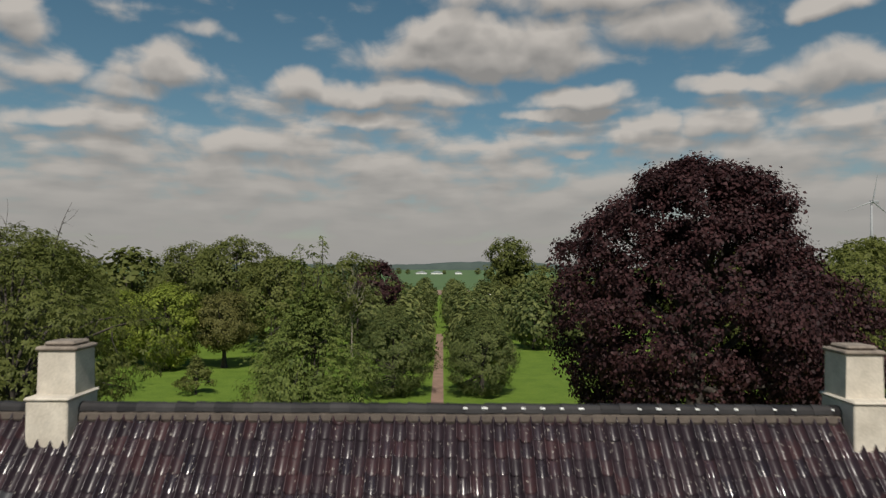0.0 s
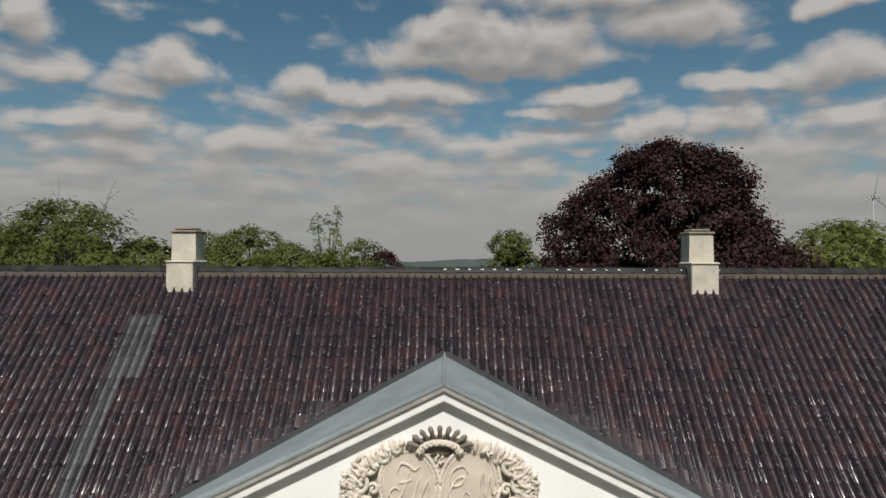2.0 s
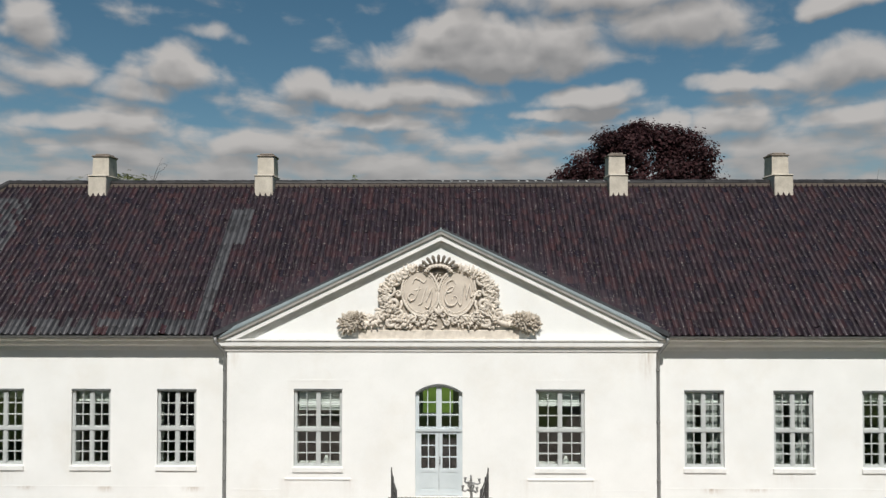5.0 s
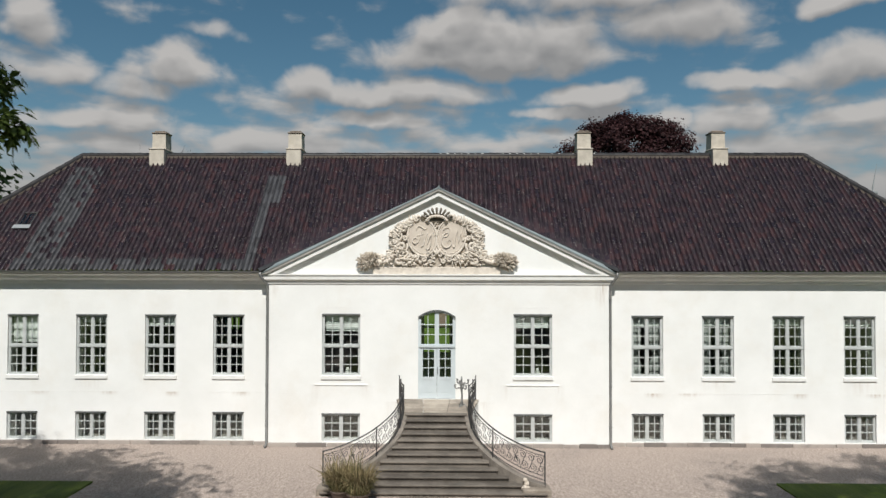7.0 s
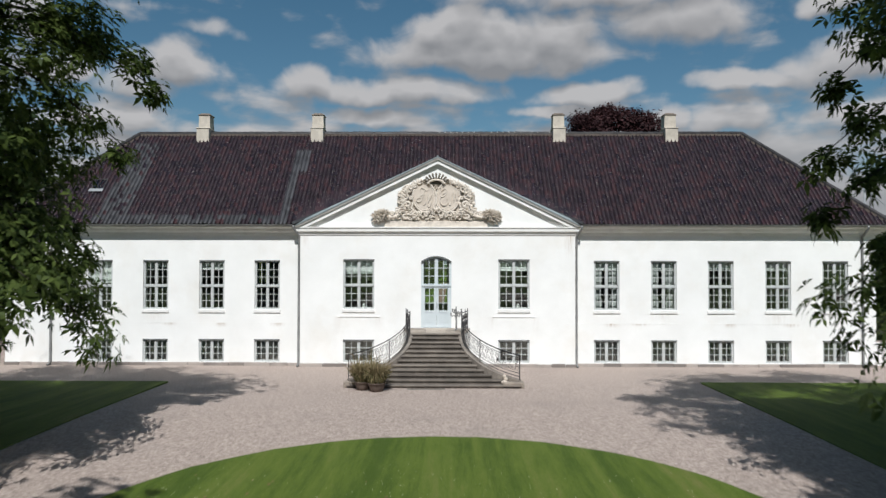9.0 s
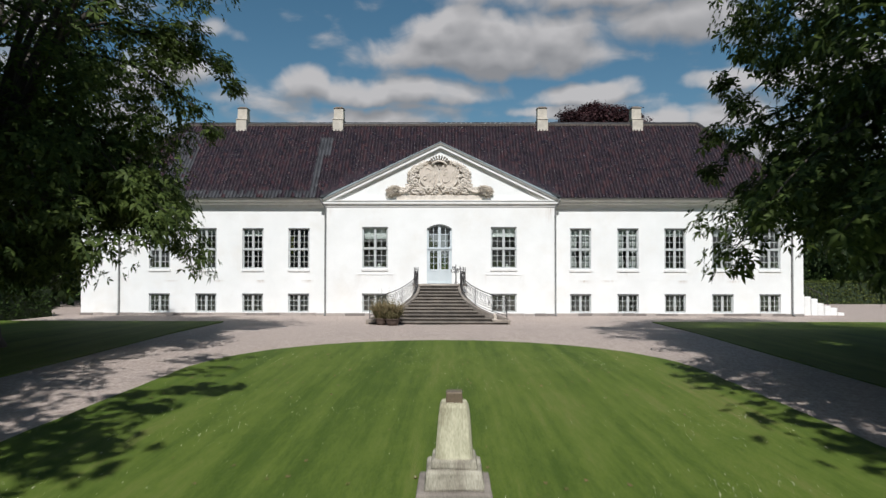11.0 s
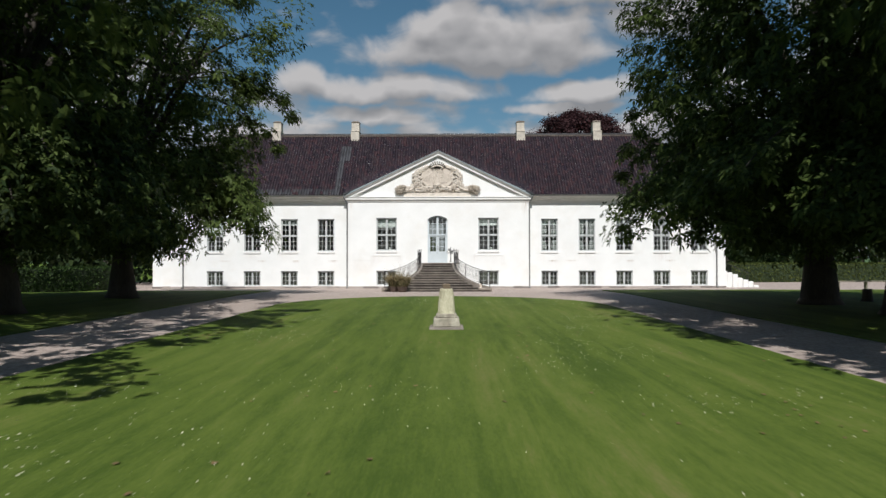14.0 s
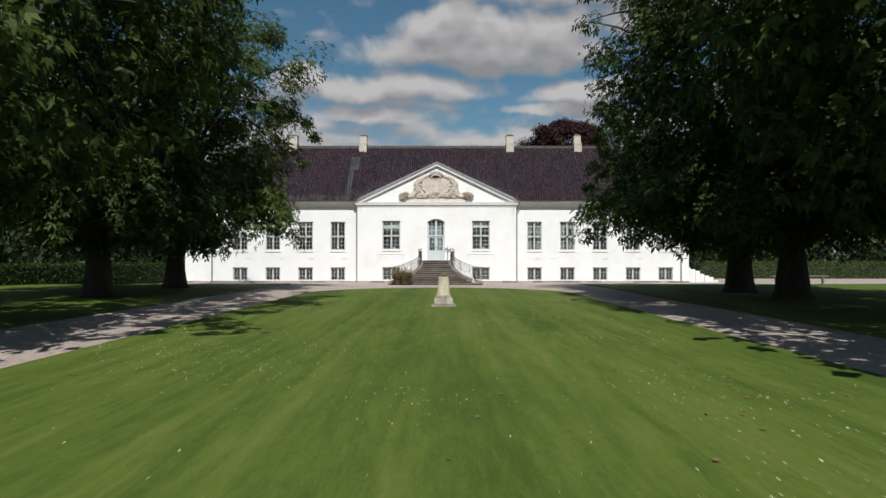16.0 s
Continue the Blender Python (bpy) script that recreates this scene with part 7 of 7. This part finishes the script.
def frustum(bm, cx, cy, z0, z1, w0, w1, bevel=0.01):
    vs = box(bm, -0.5, 0.5, -0.5, 0.5, 0, 1)
    for v in vs:
        w = w1 if v.co.z > 0.5 else w0
        v.co = Vector((cx + v.co.x * w, cy + v.co.y * w, z1 if v.co.z > 0.5 else z0))
    edges = list({e for v in vs for e in v.link_edges})
    bmesh.ops.bevel(bm, geom=edges, offset=bevel, segments=2, affect="EDGES", profile=0.5)


def worn(bm, amount=0.008, scale=9):
    bmesh.ops.subdivide_edges(bm, edges=bm.edges[:], cuts=2, use_grid_fill=True)
    for v in bm.verts:
        v.co += Vector(noise.noise_vector(v.co * scale)) * amount


bm = bmesh.new()
frustum(bm, PX, PY, -0.02, 0.07, 0.93, 0.90, 0.02)
worn(bm)
part("base_slab", bm, CHEEK, ped, "dark damp base slab")
bm = bmesh.new()
frustum(bm, PX, PY, 0.07, 0.31, 0.74, 0.67, 0.03)
worn(bm, 0.014)
part("lower_block", bm, PEDESTAL, ped)
bm = bmesh.new()
frustum(bm, PX, PY, 0.31, 0.42, 0.57, 0.54, 0.025)
worn(bm, 0.012)
part("upper_block", bm, PEDESTAL, ped)
bm = bmesh.new()
rows = []
for z, w in ((0.41, 0.47), (0.70, 0.43), (0.94, 0.385), (1.03, 0.36), (1.08, 0.31)):
    ring = []
    for k in range(32):                                     # square plan with worn flutes
        a = 2 * math.pi * (k + 0.5) / 32
        q = w / 2 / max(abs(math.cos(a)), abs(math.sin(a)))
        q = min(q, w * 0.64) * (1 - 0.035 * (k % 4 == 0))
        ring.append(bm.verts.new((PX + q * math.cos(a), PY + q * math.sin(a), z)))
    rows.append(ring)
for r0, r1 in zip(rows, rows[1:]):
    for k in range(32):
        bm.faces.new((r0[k], r0[(k + 1) % 32], r1[(k + 1) % 32], r1[k]))
bm.faces.new(rows[-1])
for v in bm.verts:
    v.co += Vector(noise.noise_vector(v.co * 9)) * 0.01
part("shaft", bm, LICHEN, ped, "yellowish lichen-covered fluted shaft")
bm = bmesh.new()
frustum(bm, PX, PY, 1.075, 1.21, 0.21, 0.20, 0.012)
part("top_block", bm, BRONZE, ped, "small brown bronze block")


# hedges: a dense skin of small leaves round a core coloured dark as inner shade
def hedge(points, width, height, label, seed, mat=HEDGE):
    rng = np.random.default_rng(seed)
    top = empty("hedge", label, "hedge")
    V, F, base = [], [], 0
    bm = bmesh.new()
    for (x0, y0), (x1, y1) in zip(points, points[1:]):
        L = math.hypot(x1 - x0, y1 - y0)
        d = np.array([(x1 - x0) / L, (y1 - y0) / L, 0])
        o = np.array([-d[1], d[0], 0])
        n = int(L * (width + 2 * height) * 170)
        t = rng.random(n) * L
        side = rng.random(n) * (width + 2 * height)
        off = np.where(side < height, -width / 2, np.where(side < 2 * height, width / 2, (side - 2 * height) - width / 2))
        z = np.where(side < height, side, np.where(side < 2 * height, side - height, height))
        p = np.array([x0, y0, -0.2]) + d * t[:, None] + o * off[:, None] + np.array([0, 0, 1.0]) * z[:, None] + rng.normal(0, 0.05, (n, 3))
        v, f = leaf_cloud(rng, p, np.full(n, 0.06), 1, 0.115, 0.1, 1)
        V.append(v)
        F.append(f + base)
        base += len(v)
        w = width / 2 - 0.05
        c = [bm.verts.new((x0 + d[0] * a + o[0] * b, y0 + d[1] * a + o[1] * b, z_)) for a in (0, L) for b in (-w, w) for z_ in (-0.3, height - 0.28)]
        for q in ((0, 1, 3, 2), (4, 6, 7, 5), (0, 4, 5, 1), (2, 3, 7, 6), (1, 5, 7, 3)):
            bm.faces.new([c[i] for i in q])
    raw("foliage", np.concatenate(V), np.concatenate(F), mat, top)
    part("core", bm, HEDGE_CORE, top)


hedge([(-21.6, -0.8), (-23.0, -8.0), (-25.8, -16.5), (-30.0, -26.0)], 1.0, 1.6, "clipped dark green hedge beside the house", 71)
hedge([(25.0, 11.6), (34.0, 12.0), (56.0, 11.4)], 1.2, 1.65, "long clipped light green hedge behind the gravel path", 72, HEDGE_LIGHT)

# side steps at the end of the house
side = empty("side_staircase", "short pale stone staircase with iron handrail at the gable end", "staircase")
RUN = 0.37
for k in range(7):
    bm = bmesh.new()
    z = gravel_height(0, 0) + 0.17 * (7 - k)
    box(bm, HALF + 0.02 + RUN * k, HALF + 0.04 + RUN * (k + 1), 0.9, 2.6, -0.3, z, bevel=0.015)
    part("step", bm, STONE_LIGHT, side)
    bm = bmesh.new()
    box(bm, HALF + 0.02 + RUN * k, HALF + 0.01 + RUN * (k + 1), 0.64 + 0.03 * (k % 2), 0.9, -0.3, z + 0.05 * (k % 3) - 0.02, bevel=0.025)
    part("cheek_block", bm, TRIM, side)
bm = bmesh.new()
tube(bm, [(HALF + 0.05, 2.5, 2.0), (HALF + 2.65, 2.5, 0.85), (HALF + 2.7, 2.5, -0.1)], 0.02, sides=6)
part("handrail", bm, IRON, side)
for k in range(12):
    bm = bmesh.new()
    x = HALF + 0.12 + 0.22 * k
    tube(bm, [(x, 2.5, 1.0 - 0.10 * k), (x, 2.5, 1.96 - 0.098 * k)], 0.009, sides=5)
    part("baluster", bm, IRON, side)

# garden bench between the trunks
bench = empty("garden_bench", "long low pale wooden bench on the far side of the lawn", "bench")
bm = bmesh.new()
box(bm, 21.6, 25.2, -10.7, -10.4, 0.60, 0.66, bevel=0.01)
part("seat", bm, DEADWOOD, bench)
for x in (21.9, 23.4, 24.9):
    bm = bmesh.new()
    box(bm, x - 0.05, x + 0.05, -10.65, -10.45, 0.02, 0.60, bevel=0.01)
    part("leg", bm, DEADWOOD, bench)

# stump beside the trunks
bm = bmesh.new()
tube(bm, [(17.0, -21.2, 0.1), (17.0, -21.2, 0.22), (17.01, -21.2, 0.4), (17.0, -21.19, 0.68)], [0.30, 0.22, 0.18, 0.17], sides=14)
for v in bm.verts:
    v.co += Vector(noise.noise_vector(v.co * 5)) * 0.02
tagged(part("tree_stump", bm, BARK), "short dark tree stump on the shaded lawn", "stump")

# wind turbine far away
turbine = empty("wind_turbine", "pale wind turbine far off on the plain", "wind turbine")
TX, TY, HUB = 378.0, 600.0, 71.0
bm = bmesh.new()
tube(bm, [(TX, TY, -1), (TX, TY, HUB - 1)], [1.5, 0.8], sides=12)
part("tower", bm, STEEL, turbine, smooth=True)
bm = bmesh.new()
box(bm, TX - 1.2, TX + 6.0, TY - 1.2, TY + 1.2, HUB - 1.3, HUB + 1.3, bevel=0.4)
part("nacelle", bm, STEEL, turbine)
for a in (80, 200, 320):
    bm = bmesh.new()
    d = Vector((math.cos(radians(a)), 0, math.sin(radians(a))))
    tube(bm, [Vector((TX, TY - 2.2, HUB)) + d * r for r in (0.5, 5, 14, 26)], [0.5, 0.7, 0.4, 0.1], sides=6)
    part("blade", bm, STEEL, turbine)


# low white farm buildings on the horizon and white-wrapped bales nearer
def shed(x, y, w, l, h, roof_mat):
    top = empty("farm_building", "low white farm building far away by the field", "building", group="far farm")
    bm = bmesh.new()
    box(bm, x - w / 2, x + w / 2, y, y + l, -0.3, h)
    part("wall", bm, WHITE, top)
    bm = bmesh.new()
    a = [(x - w / 2 - 0.5, h), (x, h + w * 0.16), (x + w / 2 + 0.5, h), (x + w / 2 + 0.5, h - 0.3), (x - w / 2 - 0.5, h - 0.3)]
    prism(bm, a, y - 0.5, y + l + 0.5)
    part("roof", bm, roof_mat, top)


for x, w, h in ((-30, 15, 2.0), (-8, 17, 2.2), (22, 9, 2.6)):
    shed(x, 950, w, 25, h, ZINC if w > 16 else STEEL)
for x, y in ((17.4, 262), (25.0, 268), (32.0, 262)):
    bm = bmesh.new()
    tube(bm, [(x - 1.2, y, 0.9), (x - 1.1, y, 0.9), (x + 1.1, y, 0.9), (x + 1.2, y, 0.9)], [1.0, 1.25, 1.25, 1.0], sides=14)
    tagged(part("wrapped_bale", bm, WHITE, smooth=True), "round white-wrapped bale lying beyond the limes", "bale", group="white bales")

# daisies and fallen leaves strewn over the lawn
rng = np.random.default_rng(77)


def strewn(name, n, size, mat, label, category, height):
    cl = rng.random((60, 2)) * np.array([12, 40]) + np.array([-5.8, -57])
    c = cl[rng.integers(0, 60, n)]
    p = np.where(rng.random((n, 1)) < 0.85, c + rng.normal(0, 0.7, (n, 2)), rng.random((n, 2)) * np.array([12.6, 42]) + np.array([-6.1, -58]))
    p[:, 0] = np.clip(p[:, 0], -6.2, 6.9)
    p[:, 1] = np.minimum(p[:, 1], -16)
    V, F = [], []
    a = rng.random(n) * 6.28
    s = size * (0.6 + 0.8 * rng.random(n))
    for k in range(5):
        V.append(np.stack([p[:, 0] + s * np.cos(a + k * 1.2566), p[:, 1] + s * np.sin(a + k * 1.2566), height + 0.02 * rng.random(n)], 1))
    V = np.stack(V, 1).reshape(-1, 3)
    F = np.arange(5 * n).reshape(-1, 5)
    ob = raw(name, V, F, mat)
    tagged(ob, label, category, kind="stuff")


DAISY = material("daisy_petals", (0.62, 0.62, 0.45), (0.80, 0.80, 0.62), rough=0.8, bump=0)
DEADLEAF = material("dead_leaf", (0.10, 0.06, 0.03), (0.24, 0.15, 0.07), rough=0.8, bump=0)
strewn("daisies", 2600, 0.0065, DAISY, "small pale daisies scattered over the lawn", "flowers", 0.03)
strewn("fallen_leaves", 320, 0.03, DEADLEAF, "brown fallen leaves scattered on the lawn", "leaves", 0.02)

# ---------------------------------------------------------------- the pantiles that the camera passes nearest, laid one by one
tile_mesh = bpy.data.meshes.new("pantile")
tile_mesh.from_pydata([tuple(v) for v in TILE_V], [], [tuple(int(i) for i in f) for f in TILE_F])
tile_mesh.polygons.foreach_set("use_smooth", [True] * len(tile_mesh.polygons))
tile_mesh.materials.append(TILE)
for v in near_tiles:
    o = Vector(v[0])
    across = Vector((1, 0, 0))
    along = (Vector(v[27]) - Vector(v[18]))
    along = (along - across * along.dot(across)).normalized()
    outward = across.cross(along)
    m = Matrix((across, along, outward)).transposed().to_4x4()
    ob = new("pantile", tile_mesh)
    ob.parent = roof
    ob.matrix_basis = Matrix.Translation(o - m.to_3x3() @ Vector(TILE_V[0])) @ m
